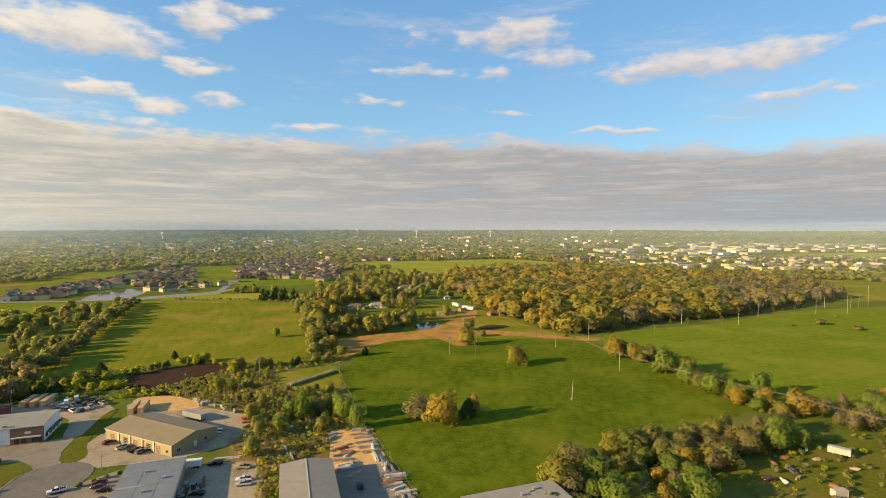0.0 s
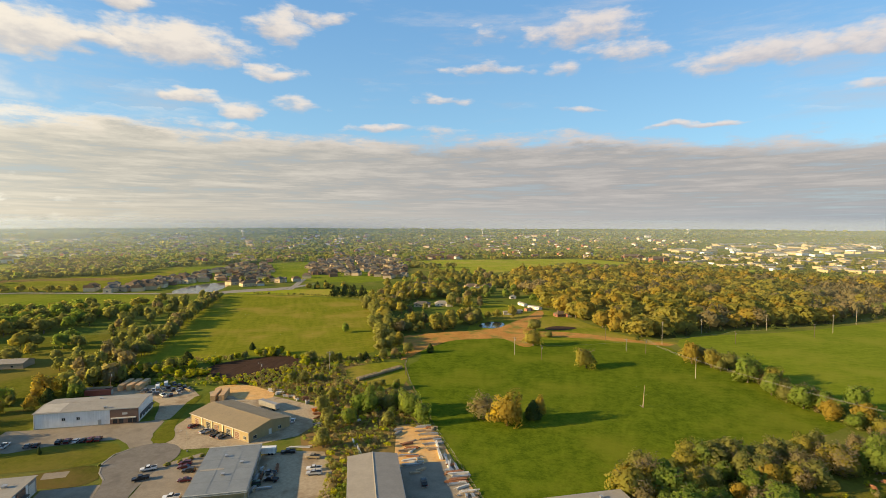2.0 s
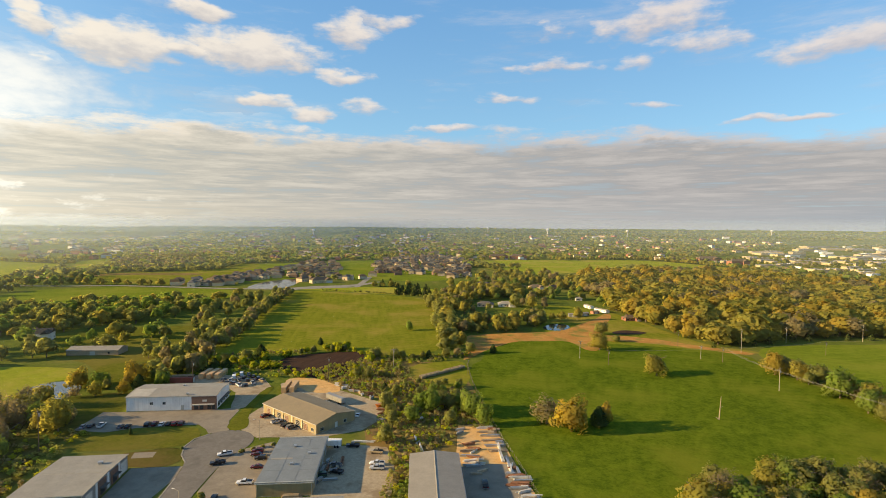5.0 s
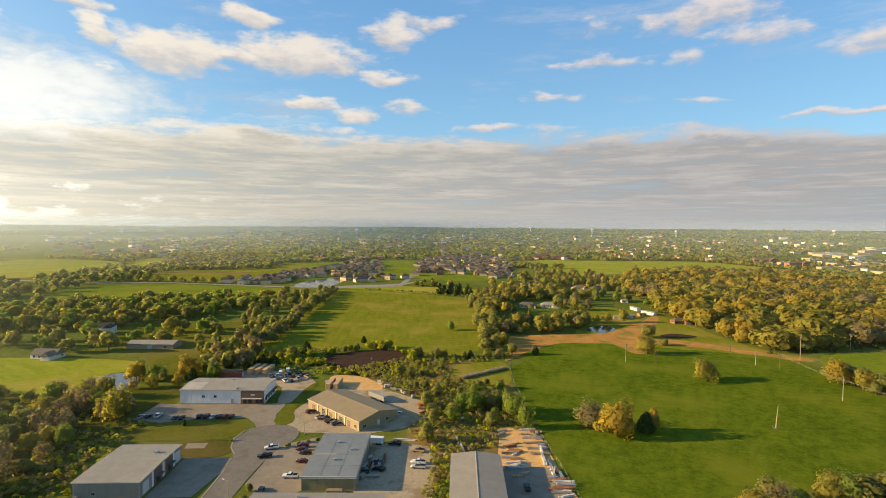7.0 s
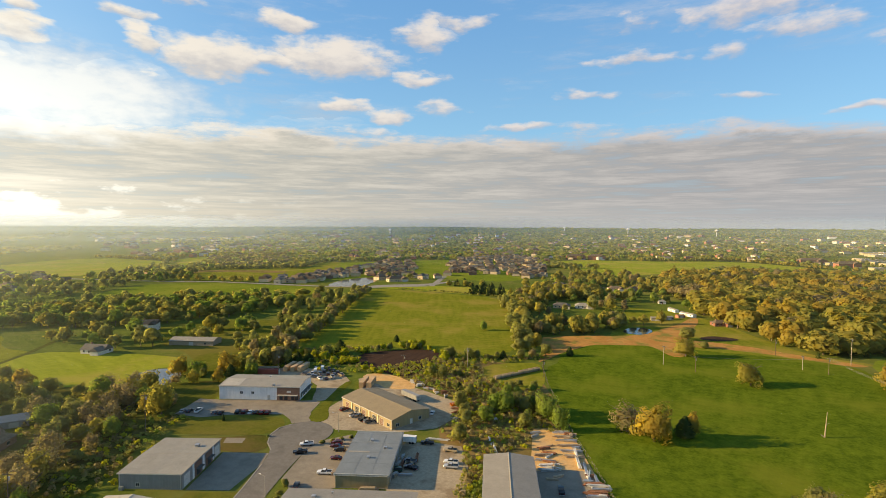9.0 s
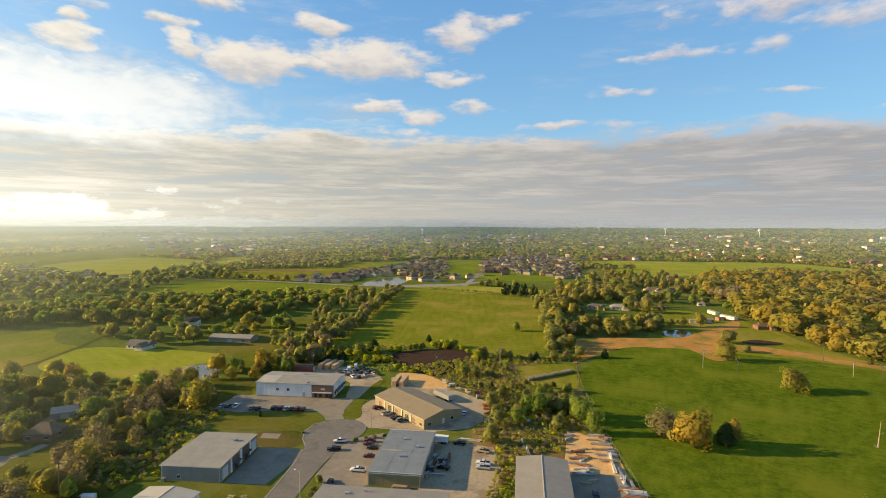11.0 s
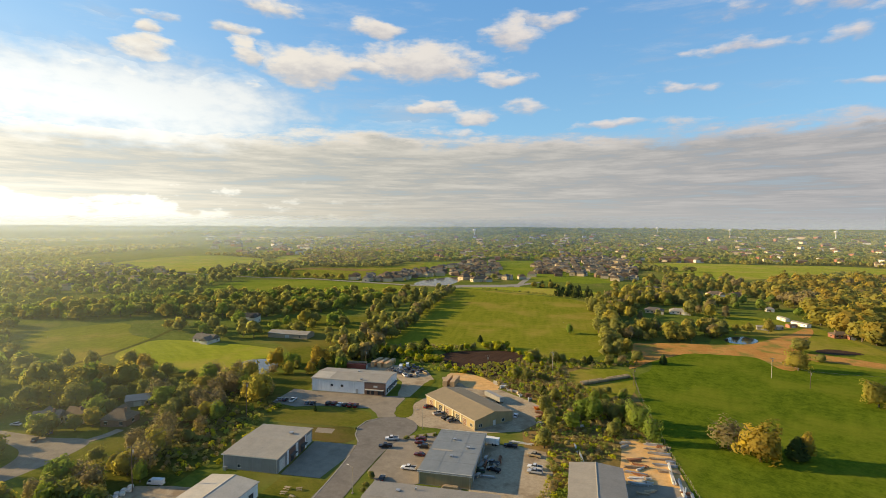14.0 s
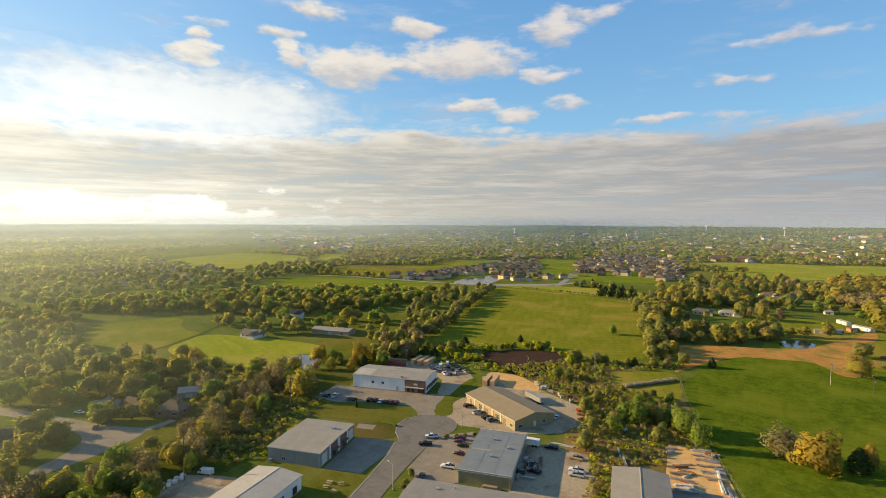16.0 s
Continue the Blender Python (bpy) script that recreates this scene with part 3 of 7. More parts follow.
patch("bare_spot", [(-866, 529), (-899, 568), (-867, 562), (-825, 530)], 0.09, DIRT, "bare orange dirt beside far trees", "dirt", 1, 1.0)
patch("fallow_field", [(-827, 453), (-876, 513), (-850, 506), (-790, 447)], 0.08, WEEDS, "brown fallow edge of a far field", "field", 1, 1.0)
patch("third_far_field", [(-1429, 993), (-1484, 1208), (-1410, 1305), (-1238, 1273), (-1117, 1115), (-1238, 1008)], 0.05, LIGHTFIELD, "far light green strip of field", "field", 1)
patch("estate_road", [(-427, 570), (-417, 603), (-365, 643), (-353, 698), (-345, 695), (-352, 627), (-395, 586), (-414, 556)], 0.13, PALE_ASPHALT, "pale road below the housing estate", "road", 1)
BALE_MEADOW = [(-126, 286), (-100, 308), (-91, 302), (-77, 264), (-86, 250), (-110, 260)]
patch("bale_meadow", BALE_MEADOW, 0.07, HAYFIELD, "patch of green grass round the hay bales", "field", 1, 0.5)
patch("yard_lawn", [(90, 165), (70, 176), (85, 190), (112, 207), (142, 222), (160, 205), (140, 160), (110, 150)], 0.05, LAWN, "rough green yard strewn with junk", "lawn", 1)
patch("garden_lawn", [(-262, 61), (-247, 70), (-232, 76), (-233, 86), (-258, 84), (-272, 72)], 0.09, LAWN, "mown front lawn of a house", "lawn", 1)
patch("wood_floor", [(-281, 99), (-313, 125), (-272, 164), (-226, 149), (-200, 126), (-180, 101), (-168, 77), (-176, 65), (-195, 63), (-197, 79), (-203, 102), (-232, 111), (-246, 99)], 0.05, ROUGH, "dull grass and leaf litter under the trees", "ground", 1)
patch("shaded_rough", [(-326, 113), (-327, 142), (-267, 161), (-236, 168), (-219, 158), (-205, 131), (-196, 112), (-218, 84), (-249, 83)], 0.057, ROUGH, "dull rough grass below scattered trees", "ground", 1)
patch("bank_lawn", [(-226, 70), (-218, 48), (-204, 60), (-205, 82), (-213, 98), (-228, 90)], 0.08, LAWN, "sloping mown lawn below a house", "lawn", 1)
patch("verge", [(-210, 145), (-199, 149), (-191, 156), (-169, 167), (-160, 161), (-159, 155), (-161, 148), (-176, 140), (-198, 130)], 0.07, LAWN, "mown grass verge between two lots", "lawn", 1)
patch("picnic_lawn", [(-147, 105), (-136, 111), (-132, 113), (-127, 99), (-133, 93), (-142, 92)], 0.07, LAWN, "mown grass with picnic tables", "lawn", 0)

# roads and lots
CUL = [(-158, 150), (-159.5, 157), (-158, 164), (-153, 169.5), (-145, 170.5), (-138.5, 166.5), (-135.5, 160), (-135.5, 153), (-135, 146), (-131, 134), (-125, 119), (-117, 101), (-112, 90), (-120, 86), (-127, 99), (-133, 114), (-141, 130), (-146, 139), (-153, 144)]
patch("road", CUL, 0.10, ASPHALT, "weathered grey asphalt road ending in a turning circle", "road", 2)
kerb_line([(-126.5, 100), (-133, 114), (-141, 130)], False)
kerb_line(rounded([(-147, 140), (-153, 144), (-158, 150), (-160, 157), (-158, 163)], 0), False)
patch("shop_apron", [(-161, 130), (-150, 135.5), (-145.5, 137.5), (-141, 130), (-136, 112), (-148.6, 105.6)], 0.09, CONCRETE, "concrete apron before the workshop doors", "pavement", 0)
patch("white_shop_lot", [(-213, 146), (-221, 165), (-211.5, 168.6), (-176, 186), (-170, 190), (-166, 189), (-161, 177), (-153, 168), (-159, 163), (-163, 166), (-170, 169), (-191, 157), (-199, 149)], 0.085, CONCRETE, "pale concrete parking lot", "pavement", 0)
patch("back_drive", [(-172, 188), (-166, 190), (-167, 204), (-177, 228), (-200, 232), (-221, 229), (-236, 216), (-222, 206), (-196, 213), (-182, 206)], 0.075, GRAVEL, "gravel drive and storage yard", "yard", 1, 0.4)
patch("tan_shop_lot", [(-150, 171), (-153, 177), (-157.5, 184), (-159, 194), (-159, 212), (-173, 228), (-170, 239), (-150, 233), (-134, 229), (-121, 225), (-109, 221), (-100, 204), (-102, 188), (-115, 175), (-124, 172), (-131, 169.5), (-138, 166.6), (-145, 169)], 0.075, GRAVEL, "pale gravel and concrete lot round the tan shop", "yard", 0)
patch("worn_ground", [(-168, 131), (-160.5, 130.5), (-148, 137), (-154, 146), (-160, 149), (-168, 143), (-177, 136)], 0.078, ROUGH, "worn brown grass beside the turning circle", "ground", 2, 0.4)
patch("old_slab", [(-171, 139.5), (-164, 143), (-161.5, 139), (-168, 135.5)], 0.082, CONCRETE, "old concrete slab in worn grass", "pavement", 0)
patch("dirt_mound_yard", [(-172, 230), (-176, 240), (-160, 244), (-140, 236), (-136, 226), (-150, 222), (-160, 226)], 0.095, DIRT, "ochre bare dirt at the back of the yard", "dirt", 1, 0.8)
patch("office_lot", [(-135.5, 147), (-135.5, 156), (-129, 166), (-122.5, 160.5), (-107.5, 129.5), (-113, 118), (-120, 122), (-127, 125.5)], 0.085, CONCRETE, "concrete parking lot beside the flat-roofed building", "pavement", 0)
patch("truck_yard", [(-107, 169), (-96, 175), (-85, 177), (-76, 164), (-70, 150), (-66, 138), (-78, 131), (-92, 136)], 0.085, GRAVEL, "gravel yard full of trucks and trailers", "yard", 0)
patch("pipe_yard", [(-66, 207), (-55, 214), (-47, 203), (-36, 181), (-22, 156), (-12, 138), (-34, 128), (-48, 156), (-56, 172), (-60, 186)], 0.085, DIRT, "ochre dirt yard with stacks of steel and timber", "yard", 0, 0.3)
patch("pipe_yard_slab", [(-54.7, 170.6), (-45, 177), (-37, 180), (-24, 157), (-14, 138), (-38, 130)], 0.10, CONCRETE, "grey concrete slab beside the shed", "pavement", 0)
patch("van_lot", [(-179, 72), (-170, 79), (-158, 86), (-148, 68), (-158, 52), (-172, 60)], 0.085, GRAVEL, "gravel lot beside a metal shop", "yard", 0)
patch("wedge_verge", [(-158.5, 172), (-151.5, 168), (-148, 172.5), (-151, 178), (-157, 184), (-165, 200), (-173, 225), (-176, 219), (-166, 193)], 0.115, LAWN, "narrow grass wedge between two drives", "lawn", 1)
patch("residential_street", [(-330, 32), (-288, 50), (-262, 61), (-244, 68), (-235, 76), (-228, 76), (-223, 69), (-219, 58), (-216, 48), (-214, 37), (-221, 36), (-226, 46), (-236, 57), (-253, 56), (-279, 47), (-325, 24)], 0.085, CONCRETE, "pale concrete residential street with a turning circle", "road", 2)
ribbon("driveway", [(-231, 75), (-231, 82), (-233, 88)], 4.0, 0.095, CONCRETE, "concrete driveway to a brick house", "driveway")
ribbon("country_road", [(-900, 420), (-723, 475), (-656, 512), (-568, 530), (-479, 547), (-414, 571), (-349, 626), (-396, 753)], 9.0, 0.12, PALE_ASPHALT, "pale country road along the fields", "road")
ribbon("farm_lane", [(-345, 90), (-359, 100), (-376, 139), (-399, 172), (-420, 195)], 4.0, 0.10, ROUGH, "dark farm lane through the pasture", "track")


# ---- trees ----
def leaf_quads(centres, normals, sizes, rng, shake=0.42):
    """Leaf clumps as small bent four-sided pieces that face about outwards."""
    n = len(centres)
    nrm = normals + rng.normal(0, shake, (n, 3))
    nrm /= np.linalg.norm(nrm, axis=1)[:, None] + 1e-9
    ref = rng.normal(0, 1, (n, 3))
    a = np.cross(nrm, ref)
    a /= np.linalg.norm(a, axis=1)[:, None] + 1e-9
    b = np.cross(nrm, a)
    s = sizes[:, None]
    asp = rng.uniform(0.55, 1.0, (n, 1))
    v = np.stack([centres + a * s, centres + b * s * asp + nrm * s * 0.25, centres - a * s * rng.uniform(0.6, 1, (n, 1)), centres - b * s * asp - nrm * s * 0.15], 1)
    # soft shading put in by hand: normals bent outwards, as on a round crown
    soft = normals / (np.linalg.norm(normals, axis=1)[:, None] + 1e-9) * 0.9 + nrm * 0.22
    soft /= np.linalg.norm(soft, axis=1)[:, None] + 1e-9
    return v.reshape(-1, 3), np.arange(n * 4).reshape(n, 4), np.repeat(soft, 4, 0)


def crown(rng, count, size, height=12.0, width=11.0, shape="round", low=0.10):
    """Leaves of one crown, gathered in lobes with gaps between them."""
    if shape == "cone":
        z = height * (0.06 + 0.94 * rng.random(count) ** 1.35)
        r = width / 2 * np.minimum(1, 0.55 + z / height * 2) * (1 - (z / height) ** 1.6) ** 0.75 * rng.uniform(0.72, 1.08, count)
        t = rng.uniform(0, 2 * np.pi, count)
        c = np.stack([r * np.cos(t), r * np.sin(t), z], 1)
        nrm = np.stack([np.cos(t), np.sin(t), np.full(count, 0.45)], 1)
        big = np.where(np.arange(count) < count * 0.2, 1.7, 1.0)
        c[:, :2] *= np.where(big > 1, 0.72, 1.0)[:, None]
        return leaf_quads(c, nrm, size * big * rng.uniform(0.6, 1.3, count), rng)
    lobes = 11 if shape == "round" else 7
    bottom = height * low
    mid = bottom + (height - bottom) * 0.46
    knob = rng.normal(0, 1, (lobes, 3))
    knob /= np.linalg.norm(knob, axis=1)[:, None]
    w = rng.normal(0, 1, (count, 3))
    w /= np.linalg.norm(w, axis=1)[:, None]
    size_of = rng.uniform(0.55, 1.0, lobes)
    swell = (np.exp((w @ knob.T - 1) / 0.10) * size_of).max(1)
    reach = (0.58 + 0.50 * swell) * (1 - 0.45 * rng.random(count) ** 2.4)
    big = np.where(np.arange(count) < count * 0.24, 1.6 if count > 400 else 2.0, 1.0)   # the dense inner foliage
    reach = np.where(big > 1, 0.80, 1.0) * reach
    rad = np.where(w[:, 2] > 0, (height - mid), (mid - bottom))
    wide = width / 2 * reach * (1 + 0.42 * np.maximum(0, -w[:, 2]))
    c = np.stack([w[:, 0] * wide, w[:, 1] * wide, mid + w[:, 2] * rad * reach], 1)
    c[:, :2] += (rng.normal(0, 0.06, 2) * width) * (c[:, 2:] / height)
    c[:, 2] = np.maximum(c[:, 2], height * 0.03)
    bulge = knob[np.argmax(np.exp((w @ knob.T - 1) / 0.10) * size_of, 1)]
    return leaf_quads(c, w * 1.5 - bulge * 0.45 + np.array([0, 0, 0.2]), size * big * rng.uniform(0.55, 1.4, count), rng)


def limbs(rng, height=12.0, width=11.0, thick=0.24, count=9, twigs=0):
    """A tapered trunk that splits into limbs and twigs."""
    bm = bmesh.new()
    fork = height * rng.uniform(0.28, 0.36)
    rod(bm, (0, 0, -0.3), (0, 0, fork), thick * 1.25, thick * 0.8, 7)
    rod(bm, (0, 0, fork), (rng.normal(0, 0.3), rng.normal(0, 0.3), height * 0.72), thick * 0.8, 0.04, 5)
    for i in range(count):
        a = 2 * math.pi * (i + rng.uniform(0, 0.6)) / count
        z0 = fork + (height * 0.4) * rng.uniform(0, 0.8)
        reach = width / 2 * rng.uniform(0.5, 0.78)
        tip = Vector((reach * math.cos(a), reach * math.sin(a), min(height * 0.76, z0 + height * rng.uniform(0.16, 0.38))))
        rod(bm, (0, 0, z0 - 0.4), tip, thick * 0.42, 0.05, 4)
        for _ in range(twigs):
            s = rng.uniform(0.4, 0.95)
            base = Vector((0, 0, z0 - 0.4)).lerp(tip, s)
            off = Vector((rng.normal(0, 1.3), rng.normal(0, 1.3), abs(rng.normal(1.2, 0.7))))
            rod(bm, base, base + off, 0.06, 0.02, 3)
    return bm


class TreeKind:
    """Templates of one kind of tree; the first of each stands where it is first planted."""

    def __init__(self, name, label, leaf, count, size, shape="round", height=12.0, width=11.0, low=-0.06, twigs=0, variants=3, seed=0):
        self.name, self.label, self.leaf, self.height, self.width = name, label, leaf, height, width
        self.args = (count, size, height, width, shape, low)
        self.twigs, self.variants, self.seed, self.made = twigs, variants, seed, {}

    def plant(self, x, y, h, w, rng, group=""):
        k = int(rng.integers(0, self.variants))
        s = Vector((w / self.width, w / self.width, h / self.height))
        m = pose(x, y, 0, 0, 0, float(rng.uniform(0, 360)))
        if k not in self.made:
            r = np.random.default_rng(self.seed * 31 + k)
            root = thing(self.name, m, self.label, "tree", group)
            part("trunk", limbs(r, self.height, self.width, twigs=self.twigs), BARK, root)
            v, f, nr = crown(r, *self.args)
            leaves = new("crown", mesh_from("crown", v, f, [self.leaf], normals=nr))
            leaves.parent = root
            root.matrix_basis = m @ Matrix.Diagonal((*s, 1))
            self.made[k] = (root, s)
            return root
        root, s0 = self.made[k]
        return copy_thing(root, m @ Matrix.Diagonal((s.x / s0.x, s.y / s0.y, s.z / s0.z, 1)))


KINDS = {
    "oak": TreeKind("oak_tree", "spreading oak tree in olive-gold spring leaf", OAK, 1350, 0.41, seed=1),
    "gold": TreeKind("golden_tree", "full round tree with golden-yellow spring flowers", GOLD, 1350, 0.41, seed=2),
    "green": TreeKind("green_tree", "broad tree in fresh green leaf", GREEN, 1350, 0.41, seed=3),
    "dull": TreeKind("young_tree", "slender tree in dull green leaf", DULL, 1100, 0.40, "few", 12, 9, seed=4),
    "bare": TreeKind("budding_tree", "nearly bare tree with reddish-brown buds", BUDS, 1000, 0.34, twigs=5, seed=5),
    "cedar": TreeKind("cedar_tree", "dark green conical cedar tree", CEDAR, 900, 0.42, "cone", 10, 6, variants=2, seed=6),
    "yellow": TreeKind("shrub", "bushy yellow-green shrub in spring leaf", YELLOW, 500, 0.40, "few", 5, 6, low=0.02, variants=2, seed=7),
    "shrub": TreeKind("shrub", "low dull green shrub in weeds", DULL, 450, 0.40, "few", 4, 5, low=0.02, variants=2, seed=8),
}
TR = np.random.default_rng(11)

# single trees: kind, x, y, height, width
LONE = [
    ("oak", 18, 319, 15, 16), ("bare", -31, 223, 13, 17), ("gold", -20, 218, 17, 18), ("cedar", -9.6, 228, 8.5, 8.5), ("gold", -7, 230, 12, 7),
    ("green", -165, 383, 9.5, 8), ("cedar", -83, 335, 6, 5.5), ("oak", -16, 370, 14, 16), ("dull", -17, 423, 13, 15), ("shrub", -6, 402, 6, 8),
    ("gold", 83, 345, 16, 16), ("oak", 92, 337, 13, 12), ("green", 103, 309, 18, 18), ("green", 137, 272, 15, 14), ("gold", 131, 254, 12, 12), ("gold", 120, 257, 11, 11),
    ("gold", 142, 245, 13, 18), ("green", 114, 270, 14, 13), ("bare", 120, 283, 10, 12), ("green", 107, 288, 12, 11), ("dull", 110, 278, 11, 10),
]
HOME = [
    ("oak", -231, 150, 11, 12), ("bare", -238, 141, 12, 12), ("oak", -252, 160, 13, 12), ("dull", -247, 150, 12, 11), ("dull", -250, 66, 9, 9), ("green", -256, 66, 10, 9), ("dull", -246, 76, 9, 8), ("dull", -243, 120, 11, 11), ("bare", -225, 125, 12, 12), ("dull", -232, 110, 10, 9), ("oak", -245, 82, 10, 9), ("dull", -252, 70, 10, 10), ("oak", -331, 130, 12, 13), ("gold", -318, 133, 11, 13), ("dull", -348, 116, 13, 10), ("gold", -313, 103, 12, 14), ("oak", -216, 142, 18, 14), ("bare", -243, 134, 10, 12), ("green", -264, 143, 13, 13), ("bare", -261, 157, 12, 10),
    ("gold", -299, 108, 14, 15), ("oak", -305, 96, 15, 14), ("gold", -282, 81, 11, 14), ("green", -305, 44, 16, 15), ("oak", -292, 56, 14, 16),
    ("dull", -252, 43, 12, 13), ("dull", -240, 49, 11.5, 12), ("green", -259, 86, 9, 9), ("bare", -207, 84, 10, 10), ("bare", -200, 91, 9.7, 10),
    ("gold", -247, 203, 13, 16), ("gold", -266, 185, 12, 13), ("cedar", -219, 269, 8.5, 10), ("cedar", -204, 314, 5, 5), ("cedar", -236, 232, 7, 7), ("cedar", -231, 234, 6, 7), ("cedar", -227, 238, 6.5, 7), ("cedar", -223, 243, 5.5, 7), ("cedar", -241, 224, 6, 7),
    ("shrub", -359, 100, 6, 6), ("green", -83, 220, 12, 11), ("green", -74, 228, 8, 8), ("green", -64, 220, 13, 12), ("green", -55.6, 211, 12, 9),
    ("green", -88, 220, 10, 10), ("dull", -102, 211, 12, 8), ("dull", -87, 180, 10, 8), ("dull", -92, 196, 9, 7), ("green", -68, 226, 12, 10), ("dull", -97, 205, 8, 7),
]
BUSHES = [("shrub", -134, 153.5, 1.8, 2.6), ("shrub", -131.5, 157, 1.6, 2.4), ("shrub", -129.5, 160, 1.5, 2.4), ("shrub", -127, 163, 1.6, 2.2), ("shrub", -122, 122.5, 3.2, 3.2), ("shrub", -120.5, 118, 1.5, 2.5), ("shrub", -118.5, 115, 1.4, 2.4), ("shrub", -157, 148, 1.2, 1.6), ("cedar", -187, 151, 3.0, 1.6),
          ("shrub", 289, 478, 5.5, 11), ("shrub", 306, 454, 4.5, 9), ("shrub", 300, 500, 2.0, 4), ("shrub", 330, 520, 2.0, 5), ("shrub", 262, 470, 1.8, 4), ("yellow", -216, 250, 6, 9), ("yellow", -206, 247, 5, 8), ("yellow", -200, 249, 5.5, 8), ("yellow", -195, 252, 5, 8), ("yellow", -206, 276, 4.5, 7), ("yellow", -190, 301, 5.5, 9), ("yellow", -184, 305, 6.5, 9), ("yellow", -180, 309, 6, 8), ("yellow", -181, 245, 3.5, 6), ("yellow", -173, 243, 3.5, 6), ("yellow", -168, 242, 3, 5), ("yellow", -146, 262, 5, 7), ("yellow", -150, 288, 6, 9), ("yellow", -143, 252, 4, 5), ("yellow", -236, 250, 5.5, 7), ("yellow", -226, 252, 5, 7), ("yellow", -219, 258, 4.5, 6), ("yellow", -212, 264, 4.5, 6)]
for kind, x, y, h, w in LONE + HOME + BUSHES:
    KINDS[kind].plant(x, y, h, w, TR)


def mixed(points, mix, h, w, group, size=1.0):
    """Plants single trees of a mix of kinds at the points."""
    names, weights = list(mix), np.array(list(mix.values()), float)
    for x, y in points:
        kind = str(TR.choice(names, p=weights / weights.sum()))
        k = size * TR.uniform(0.7, 1.25)
        scale = 0.55 if kind in ("yellow", "shrub") else 0.7 if kind == "cedar" else 1.0
        KINDS[kind].plant(float(x), float(y), h * k * scale, w * k * TR.uniform(0.85, 1.15) * max(scale, 0.55), TR, group)


mixed(scattered([(-330, 40), (-318, 62), (-296, 78), (-290, 100), (-262, 110), (-246, 104), (-250, 82), (-270, 84), (-278, 66), (-300, 52)], 10.5, TR, 0.85), {"oak": 3, "green": 3, "dull": 3, "gold": 1}, 11.5, 12.0, "garden trees round the street")
mixed(scattered([(-262, 56), (-242, 55), (-226, 34), (-232, 26), (-262, 40)], 10.0, TR, 0.8), {"dull": 3, "oak": 2, "shrub": 1}, 10.0, 10.0, "garden trees round the street")
mixed(scattered([(-307, 119), (-318, 138), (-285, 141), (-260, 157), (-224, 139), (-227, 123), (-245, 106), (-271, 105)], 10.5, TR, 0.62), {"dull": 4, "bare": 3, "oak": 2, "green": 2}, 11.0, 10.5, "trees west of the white shop")
BELT = [(15, 160), (25, 183), (50, 199), (99, 217), (125, 226), (122, 208), (95, 194), (75, 178), (63, 156), (22, 142)]
mixed(scattered(BELT, 6.8, TR, 0.97), {"oak": 2.5, "green": 4, "dull": 4, "bare": 2.5, "gold": 0.5, "shrub": 1}, 10.6, 10.6, "thicket at the field's corner")
mixed(scattered([(149, 249), (201, 278), (230, 262), (154, 205), (140, 222), (138, 235)], 9.5, TR, 0.9), {"oak": 2, "bare": 4, "green": 2, "gold": 2}, 10.0, 9.0, "trees along the power line")
mixed(along_line([(83, 356), (102, 330), (113, 297), (124, 262), (133, 240)], 4.0, 6, TR), {"dull": 4, "bare": 2, "green": 4, "gold": 1.5, "oak": 2, "shrub": 2}, 10.5, 10.5, "hedge along the power line")
mixed(scattered([(-205, 49), (-205, 74), (-216, 96), (-247, 120), (-261, 157), (-222, 152), (-212, 128), (-190, 88), (-170, 66), (-172, 45)], 8.8, TR, 0.9), {"bare": 4, "dull": 3, "oak": 3, "green": 2, "shrub": 1}, 10.0, 9.0, "wood behind the workshops")
mixed(scattered([(-231, 31), (-212, 37), (-190, 44), (-167, 58), (-140, 45), (-166, 12), (-220, 10)], 9.0, TR, 0.9), {"oak": 2, "bare": 3, "green": 3, "gold": 1}, 9.5, 9.0, "wood behind the workshops")
mixed(scattered([(-266, 180), (-260, 204), (-240, 214), (-228, 206), (-233, 188), (-252, 172)], 9.0, TR, 0.85), {"oak": 3, "gold": 2, "green": 2, "dull": 3, "bare": 2, "cedar": 1}, 8.8, 9.5, "grove beside the white shop")
mixed(along_line([(-243, 249), (-219, 257), (-209, 273), (-190, 300), (-167, 303)], 5.5, 3, TR), {"yellow": 6, "shrub": 2, "dull": 1}, 9.0, 8.0, "hedge round the ploughed plot")
mixed(along_line([(-165, 300), (-150, 296), (-134, 298), (-111, 309), (-97, 328)], 6.0, 4, TR), {"dull": 3, "cedar": 2, "shrub": 2, "bare": 1, "yellow": 2}, 8.0, 8.0, "hedge below the hay field")
mixed(scattered([(-117, 238), (-104, 258), (-84, 262), (-70, 232), (-64, 213), (-75, 200), (-98, 205)], 8.5, TR, 0.7), {"dull": 3, "green": 2, "shrub": 5}, 7.0, 6.5, "brush between the yards")
mixed(scattered([(-150, 285), (-128, 288), (-112, 258), (-114, 232), (-132, 236), (-148, 252)], 9.0, TR, 0.8), {"shrub": 5, "cedar": 1, "yellow": 2, "dull": 2}, 7.0, 6.5, "brush between the yards")


